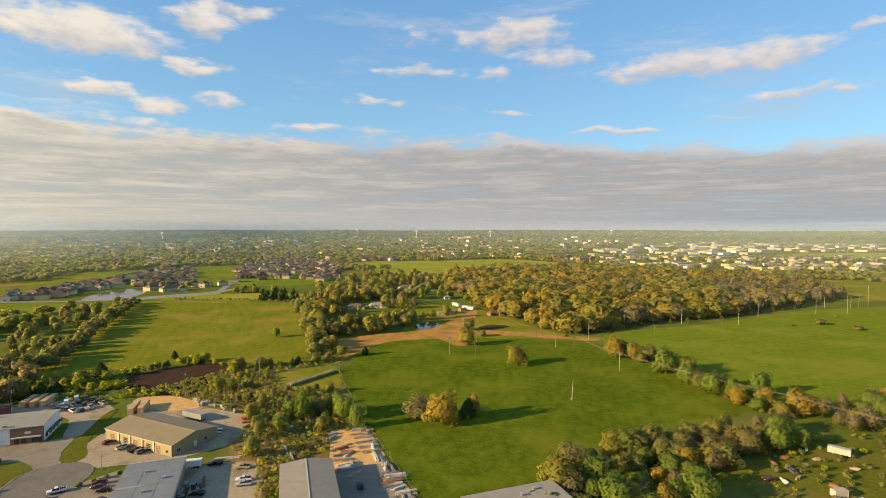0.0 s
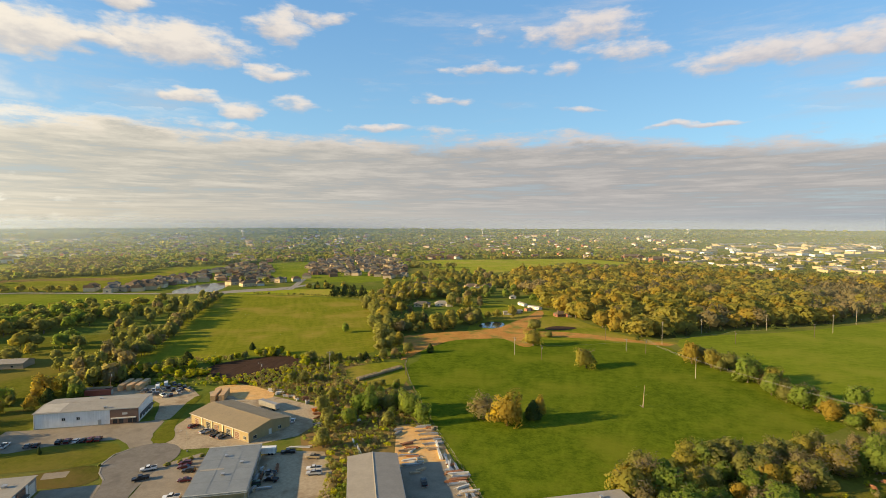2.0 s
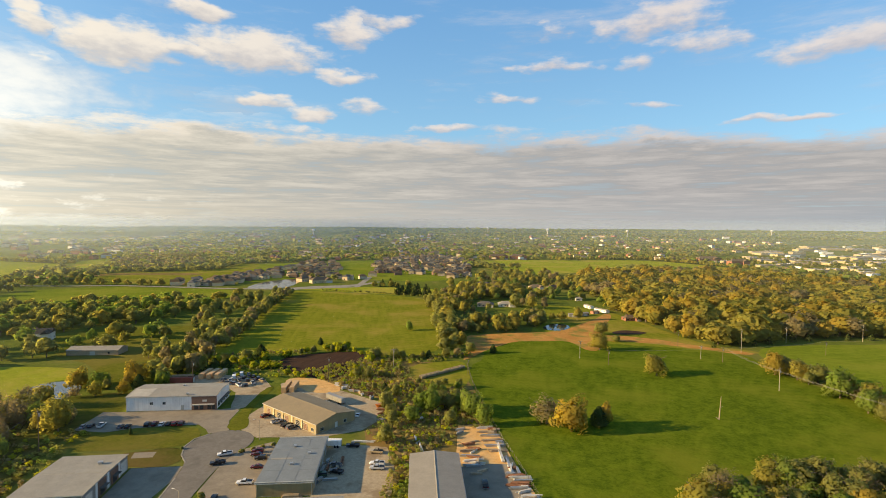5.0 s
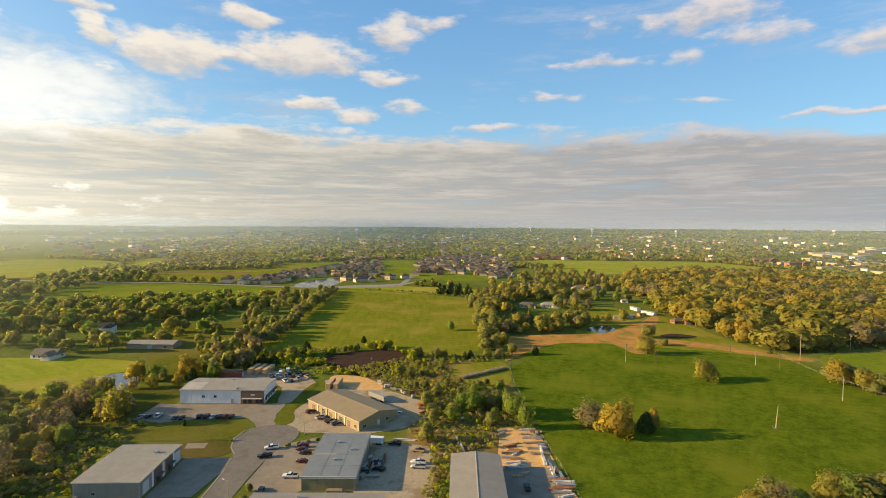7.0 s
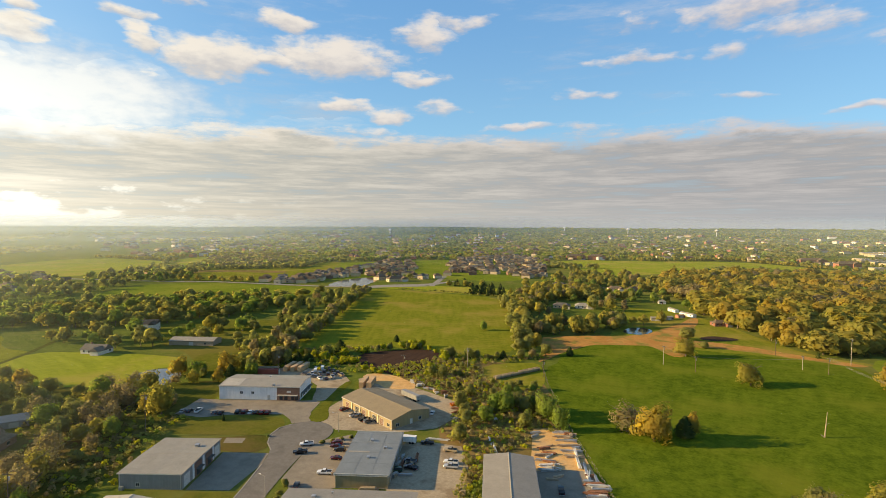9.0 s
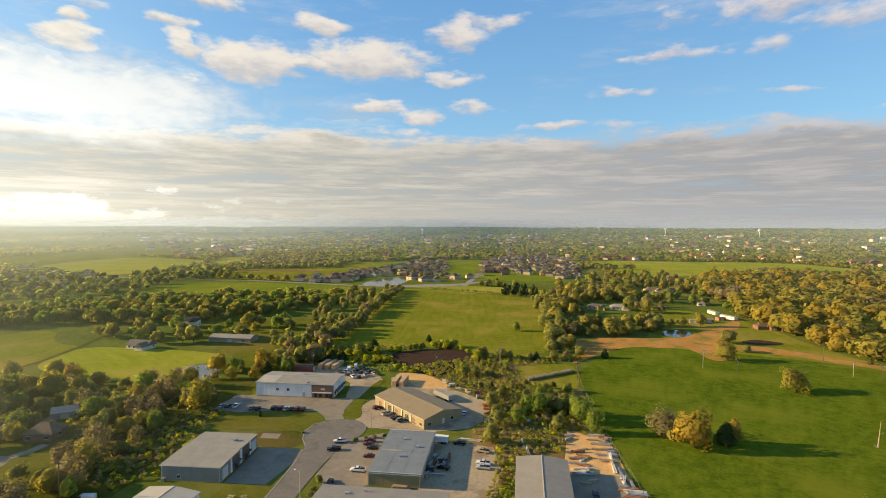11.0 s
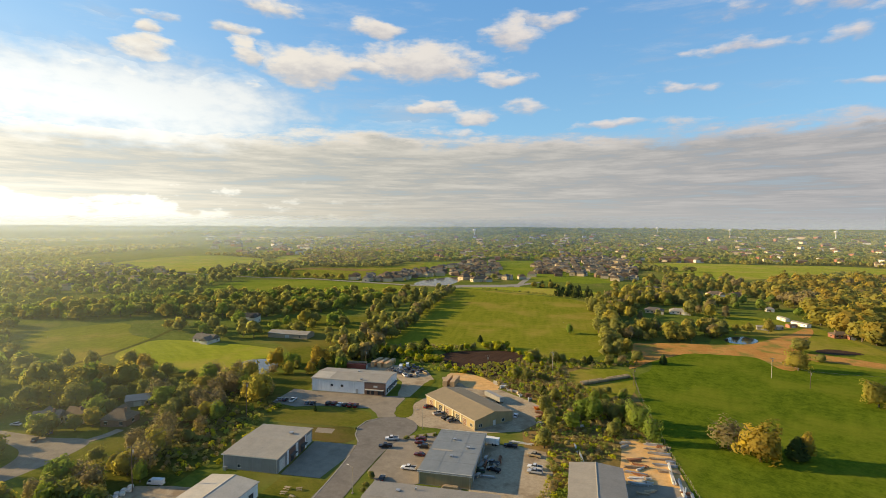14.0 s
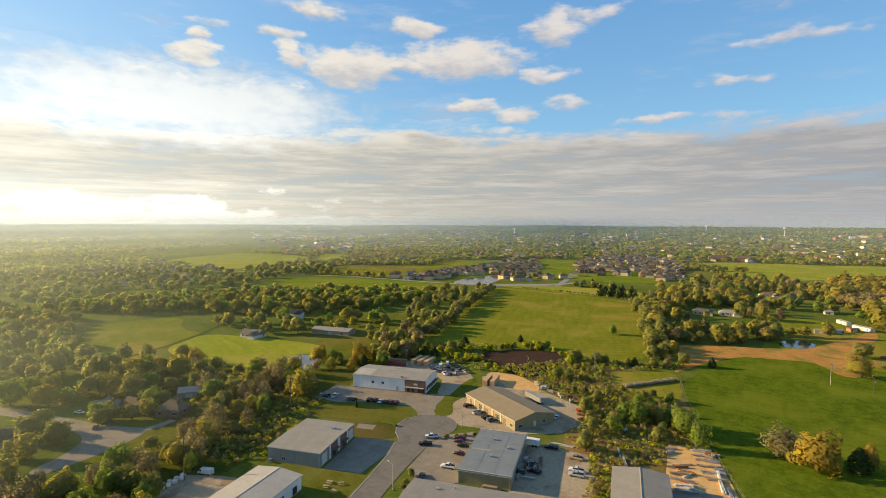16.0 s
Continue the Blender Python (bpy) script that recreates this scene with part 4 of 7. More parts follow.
# woods too large to count
def woods(name, label, points, leaf, count, size, h, w, shape="round", trunks=True, low=0.08, seed=1, templates=4):
    """One mesh of many trees: leaf clumps in lobes, with trunks."""
    rng = np.random.default_rng(seed)
    vs, fs, idx, ns, base = [], [], [], [], 0
    temps = []
    for _ in range(templates):
        v, f, nr = crown(rng, count, size, 12.0, 11.0, shape, low)
        ti = np.zeros(len(f), int)
        if trunks:
            bm = bmesh.new()
            rod(bm, (0, 0, -0.5), (0, 0, 8), 0.28, 0.1, 4)
            for k in range(4):
                a = k * 1.6 + rng.uniform(0, 1)
                rod(bm, (0, 0, 3), (3.5 * math.cos(a), 3.5 * math.sin(a), 8), 0.12, 0.04, 4)
            bv = np.array([q.co[:] for q in bm.verts])
            quads = np.array([[q.index for q in g.verts] for g in bm.faces if len(g.verts) == 4]) if not bm.verts.index_update() else None
            bm.free()
            f = np.concatenate([f, quads + len(v)])
            v = np.concatenate([v, bv])
            flat = bv * np.array([1.0, 1.0, 0.0]) + np.array([0.01, 0, 0])
            nr = np.concatenate([nr, flat / np.linalg.norm(flat, axis=1)[:, None]])
            ti = np.concatenate([ti, np.ones(len(quads), int)])
        temps.append((v, f, ti, nr))
    for x, y in points:
        v, f, ti, nr = temps[rng.integers(0, templates)]
        a, s = rng.uniform(0, 6.28), rng.uniform(0.72, 1.28)
        c, d = math.cos(a) * s * w / 11.0, math.sin(a) * s * w / 11.0
        o = np.empty_like(v)
        o[:, 0], o[:, 1] = v[:, 0] * c - v[:, 1] * d + x, v[:, 0] * d + v[:, 1] * c + y
        o[:, 2] = v[:, 2] * s * h / 12.0 * rng.uniform(0.85, 1.15) + height_at(x, y)
        turned = nr.copy()
        turned[:, 0], turned[:, 1] = nr[:, 0] * math.cos(a) - nr[:, 1] * math.sin(a), nr[:, 0] * math.sin(a) + nr[:, 1] * math.cos(a)
        vs.append(o)
        ns.append(turned)
        fs.append(f + base)
        idx.append(ti)
        base += len(v)
    if vs:
        me = mesh_from(name, np.concatenate(vs), np.concatenate(fs), [leaf, BARK], np.concatenate(idx), normals=np.concatenate(ns))
        tagged(new(name, me), label, "woods", kind="stuff")


OAK_WOOD = [(-75, 755), (-30, 640), (-4, 528), (25, 480), (44, 440), (64, 414), (89, 431), (130, 465), (201, 500), (267, 541), (342, 597), (430, 680), (430, 790), (400, 860), (309, 880), (209, 1005), (36, 991), (-70, 868)]
BARE_WOOD = [(225, 520), (264, 535), (337, 590), (433, 664), (488, 851), (430, 890), (306, 757)]
W = np.random.default_rng(21)
spots = scattered(OAK_WOOD, 11.4, W, 0.98)
spots = spots[~(inside(spots, BARE_WOOD) & (W.random(len(spots)) < 0.8))]
drift = np.array([noise.noise(Vector((px / 55, py / 75, 1.7))) for px, py in spots])
pick = np.clip(0.48 + 0.75 * drift + W.normal(0, 0.15, len(spots)), 0, 0.999)
woods("oak_woods", "dense oak wood in olive and golden spring leaf", spots[pick < 0.44], OAK, 290, 0.95, 16.0, 20, low=-0.02, seed=2)
woods("golden_woods", "golden-leaved oaks through the wood", spots[(pick >= 0.44) & (pick < 0.66)], GOLD, 290, 0.95, 17.0, 20, low=-0.02, seed=3)
woods("budding_woods", "brown budding trees through the wood", spots[(pick >= 0.66) & (pick < 0.93)], BUDS, 280, 0.85, 15, 17, seed=4)
woods("green_woods", "green trees through the wood", spots[pick >= 0.93], GREEN, 260, 0.8, 12, 12, seed=5)
woods("bare_woods", "grey-brown leafless wood on the hill's far side", scattered(BARE_WOOD, 9.5, W, 0.95), BUDS, 110, 0.95, 14, 10, seed=6)
front = along_line([(60, 408), (89, 425), (130, 459), (201, 494), (267, 535), (342, 590)], 10, 4, W)
woods("wood_edge", "small dark cedars along the edge of the wood", front[::2], CEDAR, 110, 0.9, 5.5, 6, "cone", seed=7)

BARN_VIEW = [(-352, 228), (-340, 246), (-300, 252), (-262, 228), (-266, 196), (-300, 190)]
H1 = [(-267, 184), (-295, 242), (-344, 322), (-410, 445), (-400, 529), (-372, 500), (-303, 357), (-256, 275), (-226, 224), (-224, 211), (-237, 195)]
spots = scattered(H1, 11.0, W, 0.40)
spots = spots[~inside(spots, BARN_VIEW)]
pick = W.random(len(spots))
woods("hedge_woods", "brown budding trees of the broad hedge", spots[pick < 0.22], BUDS, 240, 0.80, 11, 9.5, seed=8)
woods("hedge_green_woods", "green trees of the broad hedge", spots[(pick >= 0.22) & (pick < 0.88)], DULL, 240, 0.85, 11, 9.5, seed=9)
woods("hedge_cedars", "dark cedars of the broad hedge", spots[pick >= 0.88], CEDAR, 200, 0.75, 8, 6, "cone", seed=10)
line = along_line([(-226, 218), (-258, 266), (-300, 350), (-366, 480), (-402, 545)], 7.5, 7, W)
woods("tree_line", "row of brown budding trees along the hay field", line[::2], BUDS, 260, 0.75, 10.5, 10, seed=11)
woods("tree_line_oaks", "row of olive trees along the hay field", line[1::2], DULL, 300, 0.75, 11, 10.5, seed=111)
woods("tree_line_green", "green trees in the row along the hay field", line[::3] + 3.0, DULL, 260, 0.80, 11, 9, seed=12)

FARM_GROVES = [[(-190, 514), (-208, 600), (-206, 651), (-186, 692), (-121, 665), (-113, 601), (-149, 580), (-155, 520), (-158, 480), (-167, 460)], [(-127, 376), (-133, 411), (-128, 432), (-90, 446), (-82, 417), (-103, 400), (-122, 379)], [(-83, 429), (-89, 479), (-75, 487), (-66, 442), (-70, 426)]]
spots = np.concatenate([scattered(poly, 8.5, W, 0.72) for poly in FARM_GROVES])
spots = np.concatenate([spots, scattered([(-154, 468), (-95, 504), (-43, 499), (-54, 556), (-92, 646), (-111, 591), (-132, 512)], 15, W, 0.5), scattered([(-239, 757), (-219, 851), (-140, 906), (-60, 787), (-59, 681), (-119, 717), (-185, 720)], 13, W, 0.7)])
pick = W.random(len(spots))
woods("farm_oaks", "olive-gold oaks round the farm houses", spots[pick < 0.5], OAK, 220, 0.95, 13, 11.5, seed=13)
woods("farm_green_trees", "green trees round the farm houses", spots[(pick >= 0.5) & (pick < 0.8)], DULL, 220, 0.95, 12, 10.5, seed=14)
woods("farm_bare_trees", "brown budding trees round the farm houses", spots[pick >= 0.8], BUDS, 200, 0.8, 12, 11, seed=15)
line = along_line([(-210, 548), (-180, 485), (-136, 395), (-108, 328)], 6.0, 9, W)
woods("east_hedge", "tall mixed hedge beside the hay field", line, DULL, 260, 0.9, 12.5, 11.5, low=-0.02, seed=16)
woods("east_hedge_oaks", "olive oaks in the mixed hedge", line[::3] + 4.0, OAK, 240, 0.95, 13, 12, low=-0.02, seed=17)
line = along_line([(-100, 395), (-75, 420), (-60, 465), (-40, 485)], 10, 6, W)
woods("pond_trees", "trees round the small pond", line, OAK, 240, 0.9, 11, 10, seed=18)
woods("field_cedars", "cluster of dark cedars above the hay field", scattered([(-268, 572), (-262, 612), (-225, 600), (-222, 572)], 9, W, 0.8), CEDAR, 160, 1.1, 10, 8, "cone", seed=121)
woods("field_cedars", "cluster of dark cedars beside the estate road", scattered([(-330, 630), (-335, 655), (-290, 668), (-285, 645)], 9, W, 0.6), CEDAR, 140, 1.1, 9, 7, "cone", seed=122)
woods("field_hedge", "thin hedge across the upper meadow", along_line([(-372, 575), (-300, 578), (-230, 570)], 4.5, 2.5, W), DULL, 60, 1.3, 2.4, 4, "few", False, 0.0, seed=123)
north = scattered([(-215, 575), (-160, 580), (-90, 560), (-20, 575), (-60, 760), (-160, 860), (-255, 730)], 22, W, 0.55)
pick = W.random(len(north))
woods("garden_trees", "scattered garden trees among the houses", north[pick < 0.5], OAK, 150, 1.2, 11, 11, seed=19)
woods("garden_green_trees", "scattered green garden trees", north[pick >= 0.5], GREEN, 150, 1.2, 10, 10, seed=20)

# the wooded left side
L1 = [(-604, 80), (-549, 131), (-470, 103), (-390, 92), (-330, 112), (-280, 112), (-277, 100), (-285, 76), (-329, 60), (-420, 20), (-620, -40)]
L2 = [(-640, 100), (-600, 235), (-560, 335), (-455, 430), (-402, 425), (-385, 350), (-400, 273), (-449, 228), (-498, 205), (-524, 160)]
L3 = [(-455, 190), (-424, 211), (-378, 257), (-350, 322), (-280, 225), (-305, 218), (-380, 196)]
for i, (poly, gap, keep) in enumerate(((L1, 12.0, 0.78), (L2, 10.0, 0.8), (L3, 14.0, 0.62))):
    spots = scattered(poly, gap, W, keep)
    spots = spots[~inside(spots, BARN_VIEW)]
    pick = W.random(len(spots))
    woods("grove", "mixed grove of olive spring trees", spots[pick < 0.18], OAK, 300, 0.80, 12, 13, seed=30 + i)
    woods("green_grove", "green trees of the mixed grove", spots[(pick >= 0.18) & (pick < 0.58)], GREEN, 300, 0.80, 11.5, 12, seed=40 + i)
    woods("dull_grove", "dull green trees of the mixed grove", spots[pick >= 0.58], DULL, 300, 0.80, 12, 12, seed=50 + i)
for i, (poly, gap) in enumerate((
    ([(-700, 190), (-650, 330), (-720, 420), (-780, 380), (-860, 280), (-760, 60), (-640, 60)], 17),
    ([(-1492, 197), (-1473, 351), (-1180, 391), (-880, 421), (-750, 360), (-800, 270), (-720, 180), (-690, 60), (-1100, -100)], 26),
    ([(-880, 430), (-900, 560), (-840, 640), (-700, 500), (-740, 440)], 20),
)):
    spots = scattered(poly, gap, W, 0.8)
    pick = W.random(len(spots))
    woods("far_grove", "far olive trees among houses and fields", spots[pick < 0.6], DULL, 90, 1.5, 11, 12, seed=60 + i)
    woods("far_green_grove", "far green trees among houses and fields", spots[pick >= 0.6], GREEN, 90, 1.5, 10, 11, seed=65 + i)
for i, line in enumerate((
    [(-560, 375), (-440, 440), (-430, 500)], [(-1000, 640), (-880, 620), (-760, 700), (-717, 750), (-800, 935)], [(-720, 505), (-600, 530)],
    [(-1100, 740), (-950, 625), (-905, 520)], [(-1370, 730), (-1080, 748)], [(-480, 700), (-420, 690)], [(-330, 640), (-270, 655)],
    [(-350, 1130), (-250, 985), (-160, 858)], [(-160, 1315), (50, 1435), (250, 1195)], [(454, 630), (620, 690), (720, 780)], [(400, 810), (500, 900), (700, 910)],
)):
    woods("field_hedge", "hedge of trees and bushes along a field", along_line(line, 9, 6, W), DULL if i % 2 else OAK, 110, 1.3, 9, 10, seed=70 + i)


woods("far_block", "block of brown and olive woodland between far fields", scattered([(-919, 696), (-1046, 807), (-1092, 922), (-1057, 1055), (-788, 803), (-784, 726), (-827, 673)], 15, W, 0.85), BUDS, 110, 1.4, 11, 13, seed=131)
woods("far_block", "green trees through the far block of woodland", scattered([(-919, 696), (-1046, 807), (-1092, 922), (-1057, 1055), (-788, 803), (-784, 726), (-827, 673)], 22, W, 0.7), DULL, 110, 1.4, 11, 13, seed=132)


# the wooded plain out to the horizon, in ever larger clumps
def plain_woods():
    rng = np.random.default_rng(5)
    n = 21000
    r = 1050 * (4850 / 1050) ** rng.random(n)
    a = np.radians(rng.uniform(-100, 52, n))
    x, y = r * np.sin(a), r * np.cos(a)
    p = np.stack([x, y], 1)
    keep = np.ones(n, bool)
    for poly in CLEARINGS:
        keep &= ~inside(p, poly)
    open_land = np.array([noise.noise(Vector((px / 420, py / 700, 3.1))) for px, py in p])
    keep &= open_land < np.where(a < radians(-52), -0.02, 0.40)
    p, r = p[keep], r[keep]
    pick = rng.random(len(p))
    for lo, hi, count in ((1000, 1700, 20), (1700, 2700, 12), (2700, 5000, 8)):
        ring = (r >= lo) & (r < hi)
        w = 12 + (lo - 1000) / 260
        for k, (name, label, leaf, p0, p1) in enumerate((
            ("distant_woods", "distant wooded suburb, green spring trees", GREEN, 0.0, 0.18),
            ("distant_dull_woods", "distant wooded suburb, dull green trees", DULL, 0.18, 0.85),
            ("distant_oak_woods", "distant wooded suburb, olive trees", OAK, 0.85, 1.0),
        )):
            woods(name, label, p[ring & (pick >= p0) & (pick < p1)], leaf, count, w * 0.21, 9.5, w, "few", False, 0.05, 80 + k + lo)


CLEARINGS = [
    [(-352, 1131), (-322, 1271), (-155, 1311), (51, 1430), (246, 1192), (214, 1092), (41, 1137), (-94, 978)],
    [(-1111, 358), (-1304, 520), (-1368, 731), (-1083, 743), (-947, 621), (-932, 534), (-901, 428)],
    [(-998, 640), (-1139, 781), (-1180, 923), (-965, 723), (-884, 620)],
    [(186, 1300), (330, 1900), (900, 3300), (2600, 4200), (2200, 2600), (1150, 1300), (734, 1000), (430, 1040)],
    [(-600, 545), (-780, 900), (-600, 1110), (-453, 1380), (-265, 875)],
]
plain_woods()


# brush and weeds too dense to count
BRUSH = np.random.default_rng(33)
for i, (poly, gap, keep) in enumerate((
    ([(-178, 250), (-154, 290), (-130, 298), (-108, 296), (-92, 292), (-84, 258), (-66, 228), (-56, 208), (-66, 205), (-62, 186), (-74, 174), (-84, 178), (-98, 182), (-103, 215), (-115, 228), (-136, 233)], 2.5, 0.85),
    ([(-84, 178), (-74, 173), (-58, 138), (-66, 130), (-76, 158)], 2.3, 0.85),
    ([(-215, 146), (-200, 146), (-196, 130), (-182, 118), (-170, 92), (-178, 80), (-192, 86), (-212, 125)], 2.8, 0.6),
    ([(-204, 80), (-259, 108), (-280, 133), (-254, 150), (-204, 127), (-182, 103), (-183, 92), (-185, 80)], 2.9, 0.5),
    ([(-236, 222), (-180, 236), (-170, 242), (-182, 252), (-205, 266), (-245, 246)], 3.4, 0.7),
    ([(85, 162), (75, 178), (90, 196), (118, 212), (150, 225), (175, 200), (140, 150), (105, 140)], 4.5, 0.45),
    ([(80, 362), (100, 338), (110, 302), (118, 262), (128, 238), (134, 240), (124, 265), (116, 304), (106, 340), (86, 364)], 2.4, 0.8),
    ([(-256, 242), (-240, 244), (-214, 258), (-204, 276), (-190, 302), (-165, 305), (-165, 300), (-205, 298), (-232, 280), (-252, 258)], 3.0, 0.7),
    ([(-165, 304), (-132, 306), (-112, 316), (-98, 330), (-92, 322), (-110, 300), (-150, 290)], 2.6, 0.8),
)):
    spots = scattered(poly, gap, BRUSH, keep)
    spots = spots[~inside(spots, BALE_MEADOW)]
    pick = BRUSH.random(len(spots))
    for k, (leaf, p0, p1) in enumerate(((DULL, 0.0, 0.38), (BUDS, 0.38, 0.66), (YELLOW, 0.66, 0.84), (GREEN, 0.84, 1.0))):
        woods("brush", "tangled low brush and weeds", spots[(pick >= p0) & (pick < p1)], leaf, 36, 1.15, 2.2, 2.9, "few", False, 0.0, 200 + i * 5 + k, 3)


# ---- haze over the plain, painted on upright see-through sheets ----
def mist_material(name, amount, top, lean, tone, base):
    """Painted haze: lets most light through, fades in above its foot, denser towards the sun's side."""
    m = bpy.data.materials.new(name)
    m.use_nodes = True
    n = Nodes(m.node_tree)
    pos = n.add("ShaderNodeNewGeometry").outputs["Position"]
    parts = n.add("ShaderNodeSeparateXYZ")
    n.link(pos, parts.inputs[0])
    # fade-in is tied to the camera's height, so haze grows with distance
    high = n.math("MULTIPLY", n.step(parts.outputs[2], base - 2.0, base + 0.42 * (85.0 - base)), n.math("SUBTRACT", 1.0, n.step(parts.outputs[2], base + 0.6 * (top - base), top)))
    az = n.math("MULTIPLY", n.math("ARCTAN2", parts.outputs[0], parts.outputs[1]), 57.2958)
    # the sun's side is painted denser, in place of glare
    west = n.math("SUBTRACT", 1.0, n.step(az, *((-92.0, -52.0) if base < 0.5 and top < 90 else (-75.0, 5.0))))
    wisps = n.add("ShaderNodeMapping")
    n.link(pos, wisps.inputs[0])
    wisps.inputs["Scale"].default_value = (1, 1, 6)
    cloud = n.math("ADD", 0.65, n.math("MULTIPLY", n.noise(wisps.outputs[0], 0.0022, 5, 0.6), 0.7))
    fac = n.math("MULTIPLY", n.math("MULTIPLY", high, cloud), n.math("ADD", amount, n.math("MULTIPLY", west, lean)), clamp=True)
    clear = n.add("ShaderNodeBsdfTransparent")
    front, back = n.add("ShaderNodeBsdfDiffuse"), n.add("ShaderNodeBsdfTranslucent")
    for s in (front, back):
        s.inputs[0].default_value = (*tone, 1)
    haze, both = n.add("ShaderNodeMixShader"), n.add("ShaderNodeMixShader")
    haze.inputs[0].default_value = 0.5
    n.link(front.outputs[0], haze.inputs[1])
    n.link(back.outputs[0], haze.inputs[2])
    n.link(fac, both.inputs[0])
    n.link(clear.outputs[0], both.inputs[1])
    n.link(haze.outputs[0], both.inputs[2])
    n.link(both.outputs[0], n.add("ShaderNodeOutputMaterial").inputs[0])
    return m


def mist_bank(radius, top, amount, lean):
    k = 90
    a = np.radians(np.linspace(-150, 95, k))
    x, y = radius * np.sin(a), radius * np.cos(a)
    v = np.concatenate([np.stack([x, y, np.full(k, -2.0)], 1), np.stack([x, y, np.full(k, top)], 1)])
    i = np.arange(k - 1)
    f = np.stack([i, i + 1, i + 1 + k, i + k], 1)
    tagged(new("mist_bank", mesh_from("mist_bank", v, f, [mist_material("mist", amount, top, lean, (0.80, 0.86, 0.72) if radius < 1200 else (0.68, 0.81, 0.95), float(height_at(0, radius)))])), "thin see-through sheet standing in for haze over the plain", "mist", kind="stuff")


# haze sheets ringed round the camera: radius, top, amount, extra on the sun's side
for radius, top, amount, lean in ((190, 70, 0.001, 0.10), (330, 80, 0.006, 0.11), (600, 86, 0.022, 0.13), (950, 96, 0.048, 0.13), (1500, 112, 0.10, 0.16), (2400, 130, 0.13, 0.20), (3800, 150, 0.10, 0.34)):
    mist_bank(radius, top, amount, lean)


# ---- building materials ----
def ribbed(name, colour, rough, pitch, metal=0.0, across=0):
    """Sheet metal with ribs a pitch apart, streaked and weathered."""
    m = bpy.data.materials.new(name)
    m.use_nodes = True
    n = Nodes(m.node_tree)
    where = n.add("ShaderNodeTexCoord").outputs["Object"]
    parts = n.add("ShaderNodeSeparateXYZ")
    n.link(where, parts.inputs[0])
    wave = n.math("ADD", n.math("MULTIPLY", n.math("SINE", n.math("MULTIPLY", n.math("ADD", parts.outputs[0], parts.outputs[1]) if across == 2 else parts.outputs[across], 6.2832 / pitch)), 0.5), 0.5)
    stain = n.noise(where, 0.25, 6, 0.65)
    streak = n.add("ShaderNodeMapping")
    n.link(where, streak.inputs[0])
    streak.inputs["Scale"].default_value = (2.0, 2.0, 0.12)
    dirt = n.noise(streak.outputs[0], 1.0, 4)
    fac = n.step(n.math("ADD", n.math("MULTIPLY", stain, 0.6), n.math("MULTIPLY", dirt, 0.4)), 0.3, 0.7)
    col = n.mix(fac, tuple(c * 0.82 for c in colour), tuple(min(1, c * 1.08) for c in colour))
    shader = n.add("ShaderNodeBsdfPrincipled")
    n.link(col, shader.inputs["Base Color"])
    shader.inputs["Roughness"].default_value, shader.inputs["Metallic"].default_value = rough, metal
    b = n.add("ShaderNodeBump")
    b.inputs["Strength"].default_value, b.inputs["Distance"].default_value = 0.15, 0.004 if across != 2 else 0.012
    n.link(n.math("POWER", wave, 4.0), b.inputs["Height"])
    n.link(b.outputs[0], shader.inputs["Normal"])
    n.link(shader.outputs[0], n.add("ShaderNodeOutputMaterial").inputs[0])
    return m


WHITE_WALL = ribbed("white_sheet_wall", (0.80, 0.79, 0.75), 0.5, 0.9, across=2)
GREY_WALL = ribbed("grey_sheet_wall", (0.275, 0.265, 0.241), 0.5, 0.9, across=2)
TAN_WALL = ribbed("tan_sheet_wall", (0.350, 0.265, 0.128), 0.6, 0.9, across=2)
BEIGE_WALL = ribbed("beige_sheet_wall", (0.321, 0.250, 0.131), 0.55, 0.9, across=2)
GREY_ROOF = ribbed("grey_metal_roof", (0.290, 0.260, 0.208), 0.65, 0.6)
TAN_ROOF = ribbed("tan_grey_metal_roof", (0.275, 0.212, 0.118), 0.68, 0.6)
PALE_ROOF = ribbed("pale_roof", (0.315, 0.286, 0.230), 0.7, 0.9)
WHITE_ROOF = ribbed("white_roof", (0.450, 0.410, 0.335), 0.7, 0.9)
BLUE_ROOF = ribbed("blue_grey_roof", (0.201, 0.216, 0.213), 0.55, 0.9)
TRIM = plain_material("trim_metal", (0.50, 0.48, 0.42), 0.5)
BRICK = material("brown_brick", (0.17, 0.10, 0.07), (0.26, 0.16, 0.11), 3.0, 0.9, 0.01, 6)
RED_BRICK = material("red_brick", (0.26, 0.11, 0.07), (0.36, 0.17, 0.11), 3.0, 0.9, 0.01, 6, tint=0.2)
WHITE_PAINT = plain_material("white_paint", (0.66, 0.63, 0.56), 0.5, tint=0.08)
# near-black paint for the shade inside openings; the walls behind are solid
OPENING_SHADE = plain_material("painted_interior_shade", (0.03, 0.03, 0.03), 0.7)
GLASS = plain_material("dark_window_glass", (0.035, 0.04, 0.045), 0.08)
STEEL = plain_material("galvanised_steel", (0.46, 0.46, 0.45), 0.4, 0.6)
RUST = material("rusty_steel", (0.20, 0.09, 0.05), (0.34, 0.17, 0.09), 2.0, 0.9, 0.01, tint=0.3)
TIMBER = material("weathered_timber", (0.30, 0.23, 0.15), (0.46, 0.36, 0.24), 2.0, 0.85, 0.01, tint=0.25)
POLE_WOOD = material("pole_wood", (0.10, 0.075, 0.05), (0.17, 0.13, 0.09), 1.5, 0.9, 0.01, stretch=(1, 1, 0.1))
POLE_GREY = material("grey_pole", (0.30, 0.26, 0.19), (0.42, 0.37, 0.28), 1.5, 0.8)
